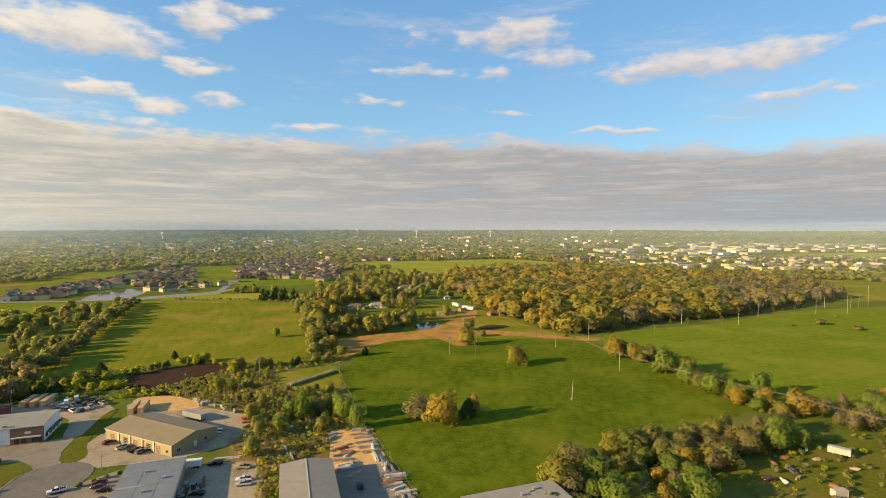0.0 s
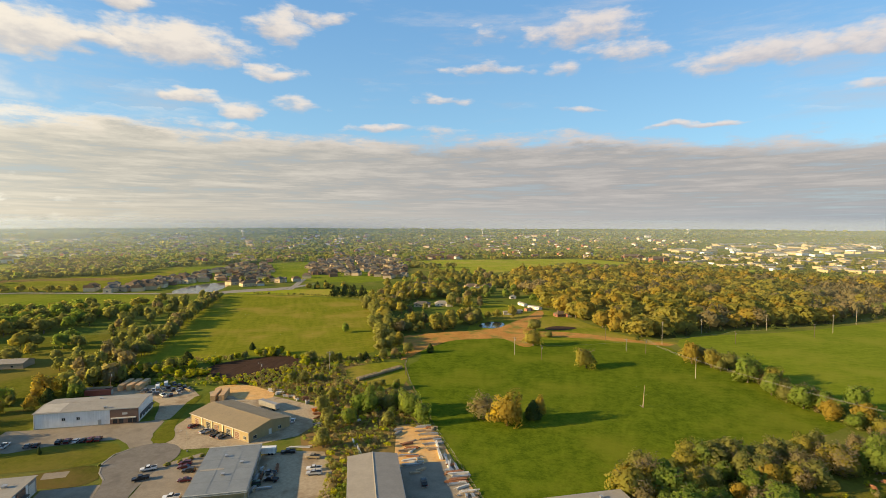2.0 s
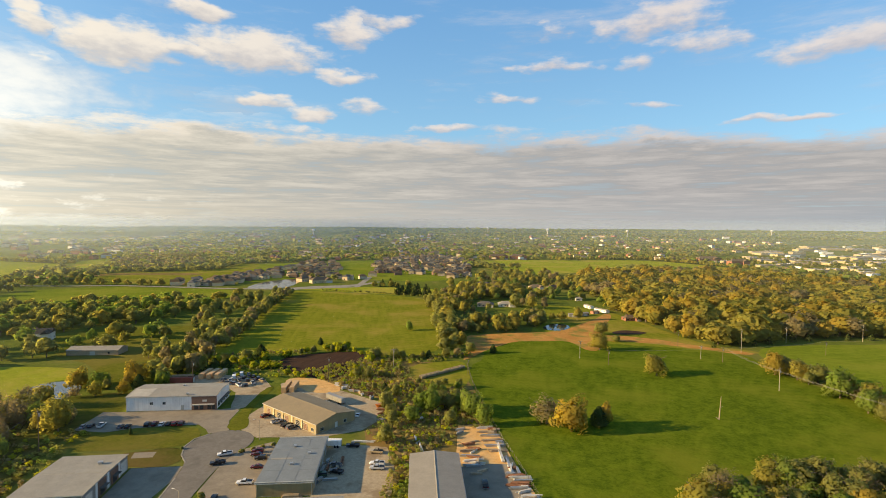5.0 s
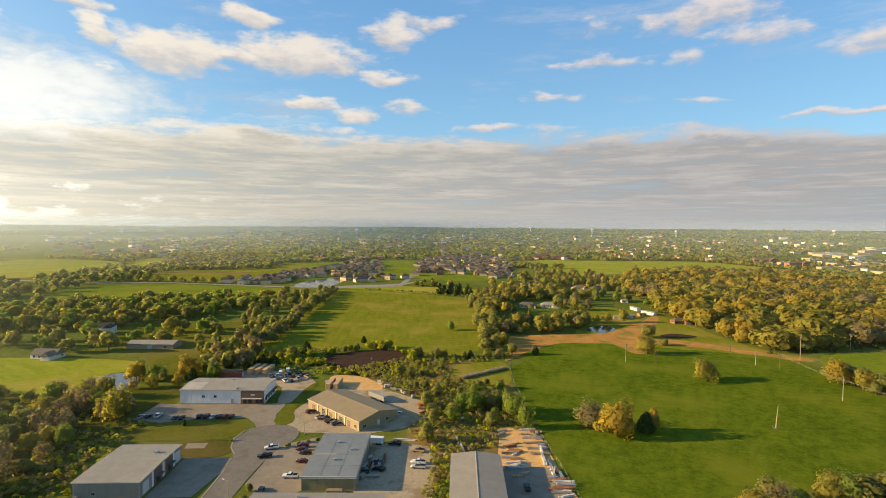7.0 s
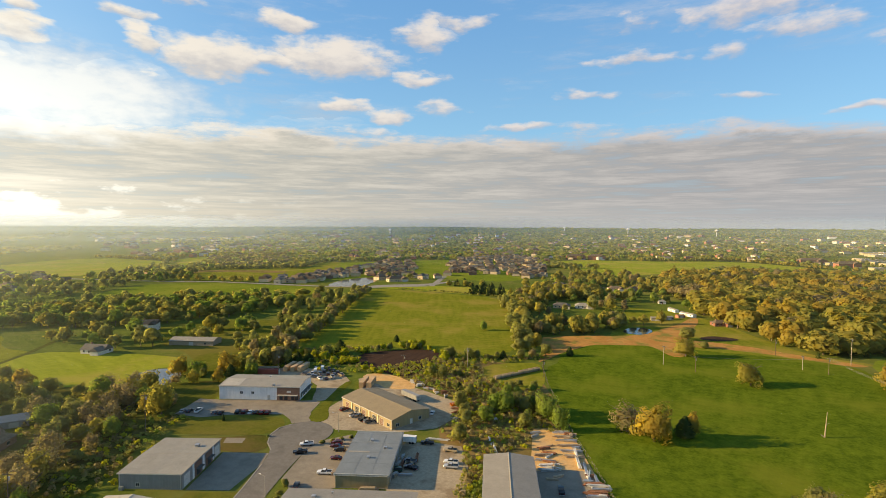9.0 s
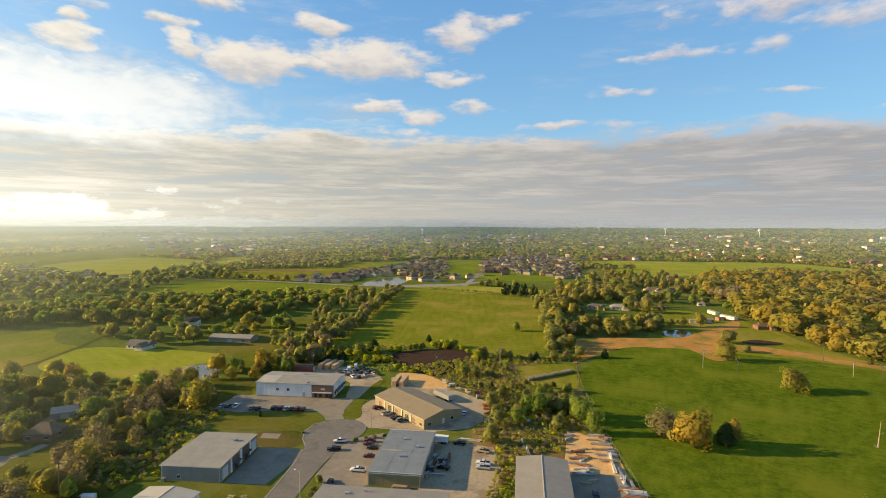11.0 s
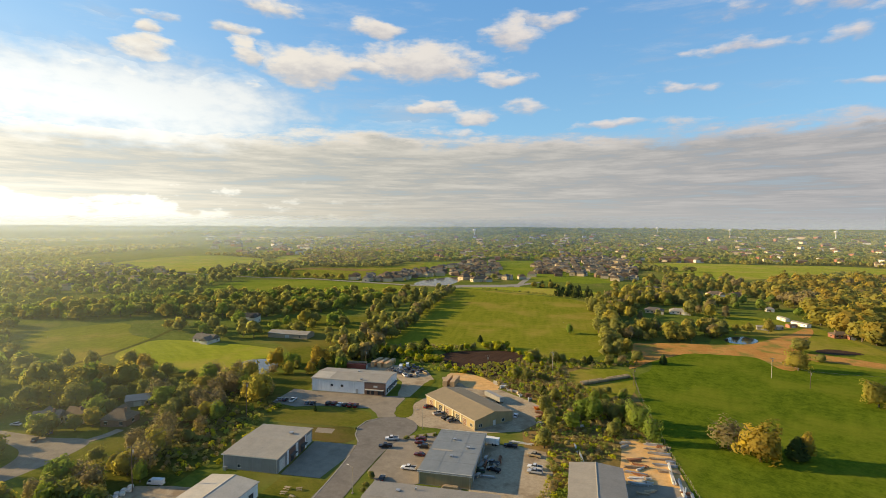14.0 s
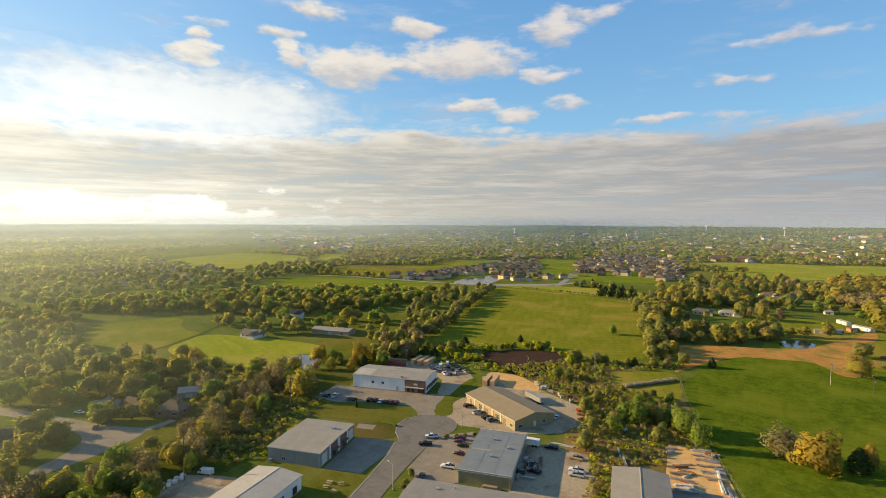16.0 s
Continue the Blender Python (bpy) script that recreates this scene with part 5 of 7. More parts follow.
TYRE = plain_material("black_rubber", (0.02, 0.02, 0.02), 0.9)
RIM = plain_material("wheel_alloy", (0.45, 0.45, 0.45), 0.35, 0.8)
LAMP_RED = plain_material("red_lamp_glass", (0.35, 0.02, 0.02), 0.2)
LAMP_WHITE = plain_material("clear_lamp_glass", (0.75, 0.75, 0.72), 0.15)
SHINGLE = material("brown_shingles", (0.105, 0.076, 0.050), (0.190, 0.140, 0.092), 1.2, 0.95, 0.02, 6, tint=0.45)
SHINGLE_GREY = material("grey_shingles", (0.088, 0.080, 0.068), (0.155, 0.140, 0.120), 1.2, 0.95, 0.02, 6, tint=0.4)
STUCCO = material("tan_stucco", (0.56, 0.43, 0.26), (0.70, 0.55, 0.35), 1.0, 0.9, tint=0.2)
STONE_WALL = material("buff_stone", (0.42, 0.33, 0.22), (0.58, 0.47, 0.33), 1.5, 0.9, 0.01, tint=0.25)
STRAW = material("old_hay", (0.22, 0.170, 0.098), (0.35, 0.275, 0.165), 3.0, 0.95, 0.04, 5, tint=0.2)
WIRE = plain_material("wire", (0.30, 0.28, 0.22), 0.7)


def opening(root, name, side, at, w, z0, z1, wall, mat, size, label="", slats=0, frame_mat=None):
    """A door or window in a wall of a building (front, back, left, right), with its frame, set just into the wall."""
    bw, bd = size
    m = {"front": pose(at, 0, 0), "back": pose(at, bd, 0, 0, 0, 180), "right": pose(bw, at, 0, 0, 0, 90), "left": pose(0, at, 0, 0, 0, -90)}[side]
    leaf = part(name, boxed(-w / 2, -0.03, z0, w / 2, 0.05, z1), mat, root, label, m)
    bm = bmesh.new()
    f = 0.14
    box(bm, -w / 2 - f, -0.08, z1, w / 2 + f, 0.02, z1 + f)
    box(bm, -w / 2 - f, -0.08, z0 if name == "window" else 0.0, -w / 2, 0.02, z1)
    box(bm, w / 2, -0.08, z0 if name == "window" else 0.0, w / 2 + f, 0.02, z1)
    if name == "window":
        box(bm, -w / 2 - f, -0.12, z0 - f, w / 2 + f, 0.02, z0)
        box(bm, -0.04, -0.06, z0, 0.04, -0.02, z1)
    part("frame", bm, frame_mat or TRIM, leaf)
    if slats:
        slat = part("slat", boxed(-w / 2, -0.05, -0.03, w / 2, -0.028, 0.03), TRIM, leaf, "", pose(0, 0, z0 + (z1 - z0) / slats))
        for i in range(2, slats):
            share("slat", slat, leaf, pose(0, 0, z0 + (z1 - z0) * i / slats))
    return leaf


def shop(name, label, x, y, turn, w, d, h, rise, wall, roof, ridge="x", over=0.35, rib_high=0.008):
    """A metal-clad shop: walls on a plinth, low roof with fascia, seams and gutters."""
    root = thing(name, pose(x, y, 0, 0, 0, turn), label, "building")
    bm = bmesh.new()
    if rise and ridge == "x":
        prism(bm, [(0, 0), (d, 0), (d, h), (d / 2, h + rise), (0, h)], 0, w)
    elif rise:
        prism(bm, [(0, 0), (w, 0), (w, h), (w / 2, h + rise), (0, h)], 0, d)
        bmesh.ops.transform(bm, matrix=Matrix(((0, 1, 0, 0), (1, 0, 0, 0), (0, 0, 1, 0), (0, 0, 0, 1))), verts=bm.verts)
    else:
        box(bm, 0, 0, 0, w, d, h)
    part("wall", bm, wall, root)
    part("plinth", boxed(-0.06, -0.06, 0, w + 0.06, d + 0.06, 0.25), KERB, root)
    bm, seams = bmesh.new(), bmesh.new()
    t = 0.16
    o = over
    if rise:
        length, span = (w, d) if ridge == "x" else (d, w)
        lift = rise * (1 + 2 * o / span)
        z = h + 0.02 - rise * 2 * o / span
        prism(bm, [(-o, z), (span / 2, z + lift), (span + o, z), (span + o, z + t), (span / 2, z + lift + t), (-o, z + t)], -o, length + o)
        rib = prism(bmesh.new(), [(-o, z + t), (span / 2, z + lift + t), (span + o, z + t), (span + o, z + t + rib_high), (span / 2, z + lift + t + rib_high), (-o, z + t + rib_high)], 0.0, 0.09)
        if ridge != "x":
            bmesh.ops.transform(rib, matrix=Matrix(((0, 1, 0, 0), (1, 0, 0, 0), (0, 0, 1, 0), (0, 0, 0, 1))), verts=rib.verts)
        places = [pose(*((p, 0, 0) if ridge == "x" else (0, p, 0))) for p in np.arange(0.4, length, 1.2)]
        rib = part("roof_rib", rib, roof, root, "", places[0])
        for m in places[1:]:
            share("roof_rib", rib, root, m)
        prism(seams, [(span / 2 - 0.35, z + lift + t - 0.02), (span / 2 + 0.35, z + lift + t - 0.02), (span / 2, z + lift + t + 0.12)], -o, length + o)
        if ridge != "x":
            for b in (bm, seams):
                bmesh.ops.transform(b, matrix=Matrix(((0, 1, 0, 0), (1, 0, 0, 0), (0, 0, 1, 0), (0, 0, 0, 1))), verts=b.verts)
    else:
        box(bm, -o, -o, h, w + o, d + o, h + 0.3)
        for i in range(1, int(w / 5.8) + 1):
            box(seams, i * 5.8, -o + 0.1, h + 0.3, i * 5.8 + 0.1, d + o - 0.1, h + 0.34)
        for i in range(1, int(d / 8.0) + 1):
            box(seams, -o + 0.1, i * 8.0, h + 0.3, w + o - 0.1, i * 8.0 + 0.1, h + 0.33)
    part("roof", bm, roof, root)
    part("ridge_cap" if rise else "roof_joint", seams, roof, root)
    bm = bmesh.new()
    for xx in (-o - 0.1, w + o):
        if ridge == "y" or not rise:
            box(bm, xx, -o, h - 0.12, xx + 0.1, d + o, h + 0.1)
    for yy in (-o - 0.1, d + o):
        if ridge == "x" or not rise:
            box(bm, -o, yy, h - 0.12, w + o, yy + 0.1, h + 0.1)
    part("gutter", bm, TRIM, root)
    bm = bmesh.new()
    for xx, yy in ((0.3, -0.1), (w - 0.3, -0.1), (0.3, d), (w - 0.3, d)):
        box(bm, xx - 0.06, yy, 0, xx + 0.06, yy + 0.1, h)
    part("downpipe", bm, TRIM, root)
    return root


def roof_vent(root, x, y, z, w=1.0, h=0.7):
    bm = box(bmesh.new(), x - w / 2, y - w / 2, z, x + w / 2, y + w / 2, z + h, 0.05)
    box(bm, x - w * 0.62, y - w * 0.62, z + h, x + w * 0.62, y + w * 0.62, z + h + 0.12)
    part("roof_vent", bm, STEEL, root, "dark metal roof vent")


# white shop with a brick office front
a = shop("white_workshop", "long white metal workshop with a brown brick office front", -212, 169, 25.3, 39.5, 18.8, 6.6, 0.9, WHITE_WALL, PALE_ROOF)
S = (39.5, 18.8)
part("brick_front", boxed(28.6, -0.35, 0, 39.6, 0.1, 6.3), BRICK, a, "brown brick office front")
part("canopy", boxed(29.2, -1.6, 2.7, 38.8, -0.35, 3.0), TRIM, a)
part("sign", boxed(33.4, -0.45, 4.0, 35.4, -0.36, 4.9), WHITE_PAINT, a, "white sign board on the brick")
for x in (30.6, 33.0, 36.4, 38.2):
    part("office_window", boxed(x - 0.8, -0.42, 0.4, x + 0.8, -0.36, 2.4), GLASS, a)
for x in (11, 16.5):
    opening(a, "window", "front", x, 1.2, 3.0, 4.1, WHITE_WALL, GLASS, S)
opening(a, "door", "front", 24.5, 1.1, 0.25, 2.3, WHITE_WALL, TRIM, S)
for y in (3.0, 7.0, 11.0, 15.0):
    opening(a, "window", "right", y, 2.4, 0.9, 2.6, WHITE_WALL, GLASS, S)
part("awning", boxed(39.5, 2, 2.9, 41.0, 17, 3.15), SHINGLE_GREY, a, "dark awning over the side windows")
part("skylight_roof", prism(bmesh.new(), [(0.5, 6.84), (9.4, 7.66), (9.4, 7.70), (0.5, 6.88)], 0.5, 9.5), WHITE_ROOF, a, "white translucent roof panels")
for x, y in ((26.5, 1.0), (20, 14)):
    roof_vent(a, x, y, 6.9)

# tan shop with a gabled roof
b = shop("tan_workshop", "tan metal workshop with a low gabled roof and five bays", -153.7, 190.4, -19.6, 38.8, 20.3, 4.2, 1.9, TAN_WALL, TAN_ROOF)
S = (38.8, 20.3)
for i, x in enumerate((4.5, 12.5, 18.0, 26.0, 31.5)):
    opening(b, "door", "front", x, 2.6, 0.2, 2.9, TAN_WALL, OPENING_SHADE if i % 2 else BRICK, S, "flat near-black panel standing in for an open bay's shade" if i % 2 else "brown door", 4)
for x in (8.3, 15.2, 22.4, 29.0):
    part("pilaster", boxed(x - 0.4, -0.3, 0, x + 0.4, 0.0, 4.1), STUCCO, b)
opening(b, "window", "front", 36.3, 1.6, 1.0, 2.2, TAN_WALL, GLASS, S)
opening(b, "window", "right", 2.8, 1.6, 1.0, 2.2, TAN_WALL, GLASS, S)
opening(b, "door", "right", 10.2, 1.2, 0.2, 2.4, TAN_WALL, WHITE_PAINT, S, "white side door")
opening(b, "window", "right", 15.0, 1.4, 1.0, 2.2, TAN_WALL, GLASS, S)

# flat-roofed beige building
c = shop("beige_warehouse", "beige flat-roofed warehouse with a pale blue-grey roof", -107.6, 129.7, 24.5, 17.4, 34, 4.3, 0, BEIGE_WALL, BLUE_ROOF)
S = (17.4, 34)
for y in (-0.4, 34.1):
    part("parapet", boxed(-0.4, y, 4.6, 17.8, y + 0.3, 4.85), TRIM, c)
for x, y in ((8.5, 12), (13, 20), (7, 26)):
    roof_vent(c, x, y, 4.6, 0.9, 0.5)
part("roof_patch", boxed(0.6, 16, 4.605, 8.0, 17.2, 4.64), PALE_ROOF, c, "paler strip of repaired roof")
for y in (6, 14, 22, 29):
    opening(c, "door", "right", y, 3.2, 0.2, 3.4, BEIGE_WALL, OPENING_SHADE if y == 14 else GREY_WALL, S, "", 6)
    opening(c, "window", "left", y, 1.6, 1.2, 2.3, BEIGE_WALL, GLASS, S)
opening(c, "door", "left", 18, 1.2, 0.2, 2.3, BEIGE_WALL, GLASS, S)
boards = thing("timber_stack", pose(-107.6, 129.7, 0.0, 0, 0, 24.5), "stack of pale sawn timber against the warehouse wall", "timber")
for z in range(3):
    for k in range(5):
        part("board", boxed(8.0 + z * 0.3, -1.5 + k * 0.26, 0.1 + z * 0.32, 14.5 - z * 0.6, -1.28 + k * 0.26, 0.38 + z * 0.32), TIMBER, boards)

# grey workshop with roller doors
d = shop("grey_workshop", "grey metal workshop with white roller doors and brick bays", -168.2, 96, 26.4, 20.6, 27, 5.1, 0.35, GREY_WALL, PALE_ROOF)
S = (20.6, 27)
for y in (3.2, 24.2):
    opening(d, "roller_door", "right", y, 3.6, 0.25, 3.9, GREY_WALL, WHITE_PAINT, S, "white roller door", 9)
for y in (10.3, 18.0):
    part("brick_bay", boxed(20.5, y - 2.3, 0, 20.85, y + 2.3, 4.7), BRICK, d, "brown brick bay")
    bay = part("entrance", boxed(20.84, y - 1.2, 0.2, 20.9, y + 1.2, 2.5), OPENING_SHADE, d)
    part("awning", boxed(20.85, y - 1.7, 2.6, 22.2, y + 1.7, 2.85), SHINGLE_GREY, bay)
for y in (7.3, 14.2, 21.2):
    part("pilaster", boxed(20.55, y - 0.5, 0, 20.75, y + 0.5, 5.0), WHITE_WALL, d)
opening(d, "window", "front", 6.2, 1.2, 1.0, 2.0, GREY_WALL, GLASS, S)
roof_vent(d, 15.5, 20, 5.4, 1.2, 0.7)
part("air_unit", boxed(0.8, -1.4, 0, 2.0, -0.4, 1.2), STEEL, d, "air-conditioning unit")

# sheds at the near edge
e = shop("grey_shed", "long grey metal shed with a low ridge", -52.8, 123.4, 22.5, 16.5, 45, 4.8, 1.0, GREY_WALL, GREY_ROOF, "y")
for y in (6, 16, 26, 38):
    opening(e, "door", "right", y, 3.8, 0.2, 3.8, GREY_WALL, OPENING_SHADE if y == 26 else WHITE_WALL, (16.5, 45), "", 8)
part("skylight", boxed(16.2, 40, 4.6, 16.9, 44.8, 4.75), RUST, e, "rusty eave edge")
f = shop("ribbed_shed", "wide grey ribbed-metal shed", -104.8, 97.2, 24.8, 39, 20, 4.8, 0.8, GREY_WALL, GREY_ROOF, rib_high=0.03)
for x in (8, 20, 32):
    opening(f, "door", "back", x, 3.4, 0.2, 3.4, GREY_WALL, WHITE_PAINT, (39, 20), "", 8)
roof_vent(f, 9, 15, 5.1, 1.0, 0.6)
roof_vent(f, 14, 17, 5.0, 0.5, 0.9)
g = shop("cream_shop", "cream metal shop with a pale gabled roof", -142.8, 49.2, 21.5, 16.8, 40, 4.7, 0.9, WHITE_WALL, WHITE_ROOF, "y")
for y in (36.5, 30, 22):
    opening(g, "window" if y == 30 else "door", "right", y, 2.2, 0.9 if y == 30 else 0.2, 2.6, WHITE_WALL, GLASS if y == 30 else OPENING_SHADE, (16.8, 40))
h = shop("pale_warehouse", "large warehouse with a pale flat roof", 2.9, 124.8, 25, 30, 25.2, 5.8, 0, WHITE_WALL, PALE_ROOF)
for x, y in ((17, 20), (22, 22), (12, 16), (25, 18)):
    roof_vent(h, x, y, 6.1, 0.8, 0.6)
part("roof_litter", boxed(20, 21, 6.11, 21.5, 21.3, 6.3), RUST, h)


# ---- vehicles ----
PAINTS = {
    "white": (0.75, 0.75, 0.74), "black": (0.02, 0.02, 0.022), "red": (0.28, 0.025, 0.02), "silver": (0.42, 0.43, 0.44), "grey": (0.14, 0.145, 0.15),
    "maroon": (0.10, 0.015, 0.02), "blue": (0.03, 0.07, 0.18), "green": (0.05, 0.09, 0.05), "tan": (0.36, 0.29, 0.18), "orange": (0.55, 0.17, 0.02),
}
PAINT = {k: plain_material(k + "_car_paint", v, 0.25, 0.1, tint=0.1) for k, v in PAINTS.items()}
PROFILE = {  # side outline of the body, and of the cabin glass: (y along the car, z)
    "car": ([(-2.2, 0.35), (2.2, 0.35), (2.25, 0.7), (2.1, 0.85), (1.0, 0.98), (-1.7, 1.0), (-2.2, 0.92)], [(0.95, 0.98), (0.25, 1.42), (-1.05, 1.44), (-1.75, 1.0)], 1.78),
    "suv": ([(-2.3, 0.42), (2.3, 0.42), (2.35, 0.85), (2.2, 1.05), (1.1, 1.12), (-2.3, 1.15)], [(1.05, 1.12), (0.45, 1.72), (-1.95, 1.75), (-2.28, 1.15)], 1.9),
    "pickup": ([(-2.8, 0.5), (2.8, 0.5), (2.85, 0.95), (2.7, 1.1), (1.4, 1.2), (-2.8, 1.2)], [(1.3, 1.2), (0.75, 1.82), (-0.55, 1.84), (-0.75, 1.2)], 1.98),
    "van": ([(-2.8, 0.4), (2.8, 0.4), (2.85, 1.0), (2.5, 1.25), (2.0, 2.1), (1.7, 2.2), (-2.75, 2.22)], [(2.45, 1.28), (2.02, 2.02), (1.2, 2.05), (1.2, 1.28)], 2.0),
}
CARS = {}


def vehicle(kind, paint, x, y, heading, z=0.09):
    """A parked vehicle: body, windows, roof, wheels with rims, lamps, bumpers."""
    m = pose(x, y, z, 0, 0, heading) @ Matrix.Scale(0.93, 4)
    if (kind, paint) in CARS:
        return copy_thing(CARS[kind, paint], m @ Matrix.Scale(1 / 0.93, 4))
    body, glass, wide = PROFILE[kind]
    word = {"car": "sedan", "suv": "sports utility car", "pickup": "pickup truck", "van": "delivery van"}[kind]
    root = thing({"car": "car", "suv": "car", "pickup": "pickup_truck", "van": "van"}[kind], m, f"parked {paint} {word} on the lot", "van" if kind == "van" else "pickup" if kind == "pickup" else "car")
    bm = prism(bmesh.new(), body, -wide / 2, wide / 2)
    bmesh.ops.bevel(bm, geom=[e for e in bm.edges if abs(e.verts[0].co.x - e.verts[1].co.x) < 0.01], offset=0.08, segments=1, affect="EDGES")
    part("body", bm, PAINT[paint], root)
    inset = 0.12 if kind != "van" else -0.01
    part("glazing", prism(bmesh.new(), glass, -wide / 2 + inset, wide / 2 - inset), GLASS, root, "dark window glass")
    if kind != "van":
        top, y0, y1 = max(p[1] for p in glass), glass[2][0], glass[1][0]
        part("roof", boxed(-wide / 2 + 0.14, y0 + 0.08, top - 0.06, wide / 2 - 0.14, y1 - 0.08, top + 0.03), PAINT[paint], root)
    if kind == "pickup":
        # the bed isn't hollow: its shade is painted as a flush dark sheet
        part("load_bed", boxed(-0.82, -2.65, 1.19, 0.82, -0.9, 1.215), OPENING_SHADE, root, "flat dark sheet standing in for the shade in an open load bed")
        bm = bmesh.new()
        for s in (-1, 1):
            box(bm, s * 0.93 - 0.06, -2.75, 1.19, s * 0.93 + 0.06, -0.8, 1.32)
        box(bm, -0.95, -2.8, 1.19, 0.95, -2.7, 1.32)
        part("bed_rail", bm, PAINT[paint], root)
    ends = body[1][0]
    first = None
    for s in (-1, 1):
        for yy in (ends * 0.62, -ends * 0.62):
            at = pose(s * (wide / 2 - 0.1), yy, 0.34)
            if first is None:
                first = part("wheel", rod(bmesh.new(), (-0.12, 0, 0), (0.12, 0, 0), 0.34, 0.34, 12), TYRE, root, "", at)
                rim = part("rim", rod(bmesh.new(), (-0.125, 0, 0), (0.125, 0, 0), 0.2, 0.2, 8), RIM, first)
            else:
                share("rim", rim, share("wheel", first, root, at), Matrix())
        part("headlight", boxed(s * wide * 0.36 - 0.2, ends - 0.05, 0.68, s * wide * 0.36 + 0.2, ends + 0.06, 0.84), LAMP_WHITE, root)
        part("tail_light", boxed(s * wide * 0.40 - 0.14, -ends - 0.03, 0.75, s * wide * 0.40 + 0.14, -ends + 0.05, 0.98), LAMP_RED, root)
    for name, y0 in (("front_bumper", ends - 0.02), ("rear_bumper", -ends - 0.08)):
        part(name, boxed(-wide / 2, y0, 0.38, wide / 2, y0 + 0.1, 0.58), STEEL if kind in ("pickup", "van") else PAINT[paint], root)
    CARS[kind, paint] = root
    return root


R1, R2 = 25.0, -65.0
PARKED = [
    ("car", "silver", -212, 149.5, 28), ("car", "black", -209.5, 151, 28), ("pickup", "white", -206, 153, 28), ("car", "grey", -197.5, 155, 28), ("car", "black", -195, 156.2, 28),
    ("suv", "black", -189, 160.5, 27), ("suv", "maroon", -186.6, 162, 28), ("car", "white", -183.8, 163, 26), ("car", "black", -181.4, 164.2, 28), ("suv", "red", -179, 165.2, 27), ("suv", "maroon", -176.6, 166.3, 28),
    ("pickup", "white", -138, 149.5, 130), ("pickup", "black", -135.2, 143, 130), ("suv", "maroon", -128.5, 156, 112), ("car", "maroon", -127, 153.5, 112), ("suv", "black", -123.5, 151.5, 112), ("car", "maroon", -120.3, 145.5, 112), ("pickup", "white", -116.5, 135, 114),
    ("suv", "maroon", -149, 186, -20), ("pickup", "silver", -140.5, 182.6, -22), ("pickup", "black", -133.8, 180.4, -20), ("suv", "grey", -130.8, 179.4, -20),
    ("car", "white", -111.5, 201.5, 20), ("pickup", "black", -97.5, 172.5, 110), ("pickup", "tan", -86.5, 171, 100), ("pickup", "white", -82, 162.5, 105), ("pickup", "silver", -80.5, 159.5, 108),
    ("van", "white", -174.5, 76.5, 120), ("car", "black", -118.8, 124, 30), ("suv", "grey", -98.5, 199, 70), ("pickup", "black", -42, 161.5, 20), ("car", "white", -272, 63, 120), ("car", "black", -297, 49, 115),
    ("pickup", "grey", -95.5, 156, 100), ("pickup", "black", -92.5, 152, 95), ("suv", "green", -96, 148, 120), ("car", "grey", -247, 63, 60), ("car", "blue", -251, 68, 110),
    ("pickup", "white", -201, 222, 40), ("pickup", "grey", -197, 224, 60), ("suv", "black", -193, 226, 50), ("car", "grey", -190, 228, 45), ("pickup", "silver", -187, 223, 50), ("suv", "black", -198, 229, 30), ("pickup", "black", -194, 232, 30), ("van", "white", -203, 227, 40), ("pickup", "tan", -185, 228, 70), ("car", "silver", -207, 232, 20), ("pickup", "black", -200, 218, 30), ("suv", "grey", -196, 219, 35), ("pickup", "white", -191, 217, 60), ("car", "black", -188, 219, 40), ("pickup", "grey", -205, 221, 20), ("van", "white", -203, 233, 40), ("suv", "black", -190, 231, 35), ("pickup", "blue", -199, 234, 50),
    ("car", "maroon", 94, 179, 100), ("pickup", "grey", 110, 205, 50), ("car", "grey", 105, 186, 10),
]
for row in PARKED:
    vehicle(*row)


def trailer(name, label, x, y, turn, length, wide, high, mat, floor=1.1, wheels=True):
    """A box trailer or container with corner posts, doors and wheels."""
    root = thing(name, pose(x, y, 0.09, 0, 0, turn), label, "trailer" if wheels else "container")
    z = floor if wheels else 0.05
    part("box", boxed(0, 0, z, length, wide, z + high, bevel=0.04), mat, root)
    rib = None
    for xx in np.arange(0.6, length, 1.25):
        for yy in (0.0, wide):
            if rib is None:
                rib = part("rib", boxed(-0.07, -0.035, z + 0.1, 0.07, 0.035, z + high - 0.1), mat, root, "", pose(xx, yy, 0))
            else:
                share("rib", rib, root, pose(float(xx), yy, 0))
    part("rear_door", box(boxed(length - 0.01, 0.1, z + 0.1, length + 0.04, wide / 2 - 0.03, z + high - 0.1), length - 0.01, wide / 2 + 0.03, z + 0.1, length + 0.04, wide - 0.1, z + high - 0.1), TRIM, root)
    if wheels:
        for xx in (length - 1.2, length - 2.3):
            for yy in (0.15, wide - 0.15):
                part("wheel", rod(bmesh.new(), (xx, yy - 0.15, 0.5), (xx, yy + 0.15, 0.5), 0.5, 0.5, 10), TYRE, root)
        part("landing_leg", boxed(1.6, 0.4, 0, 1.75, 0.55, floor), STEEL, root)
    return root


CONTAINER_TAN = ribbed("tan_container", (0.52, 0.34, 0.17), 0.7, 0.3, across=2)
CONTAINER_RED = ribbed("red_container", (0.32, 0.07, 0.04), 0.6, 0.3, across=2)
trailer("shipping_container", "tan steel shipping container in the dirt yard", -160.8, 216.2, 112, 12.2, 2.44, 2.9, CONTAINER_TAN, wheels=False)
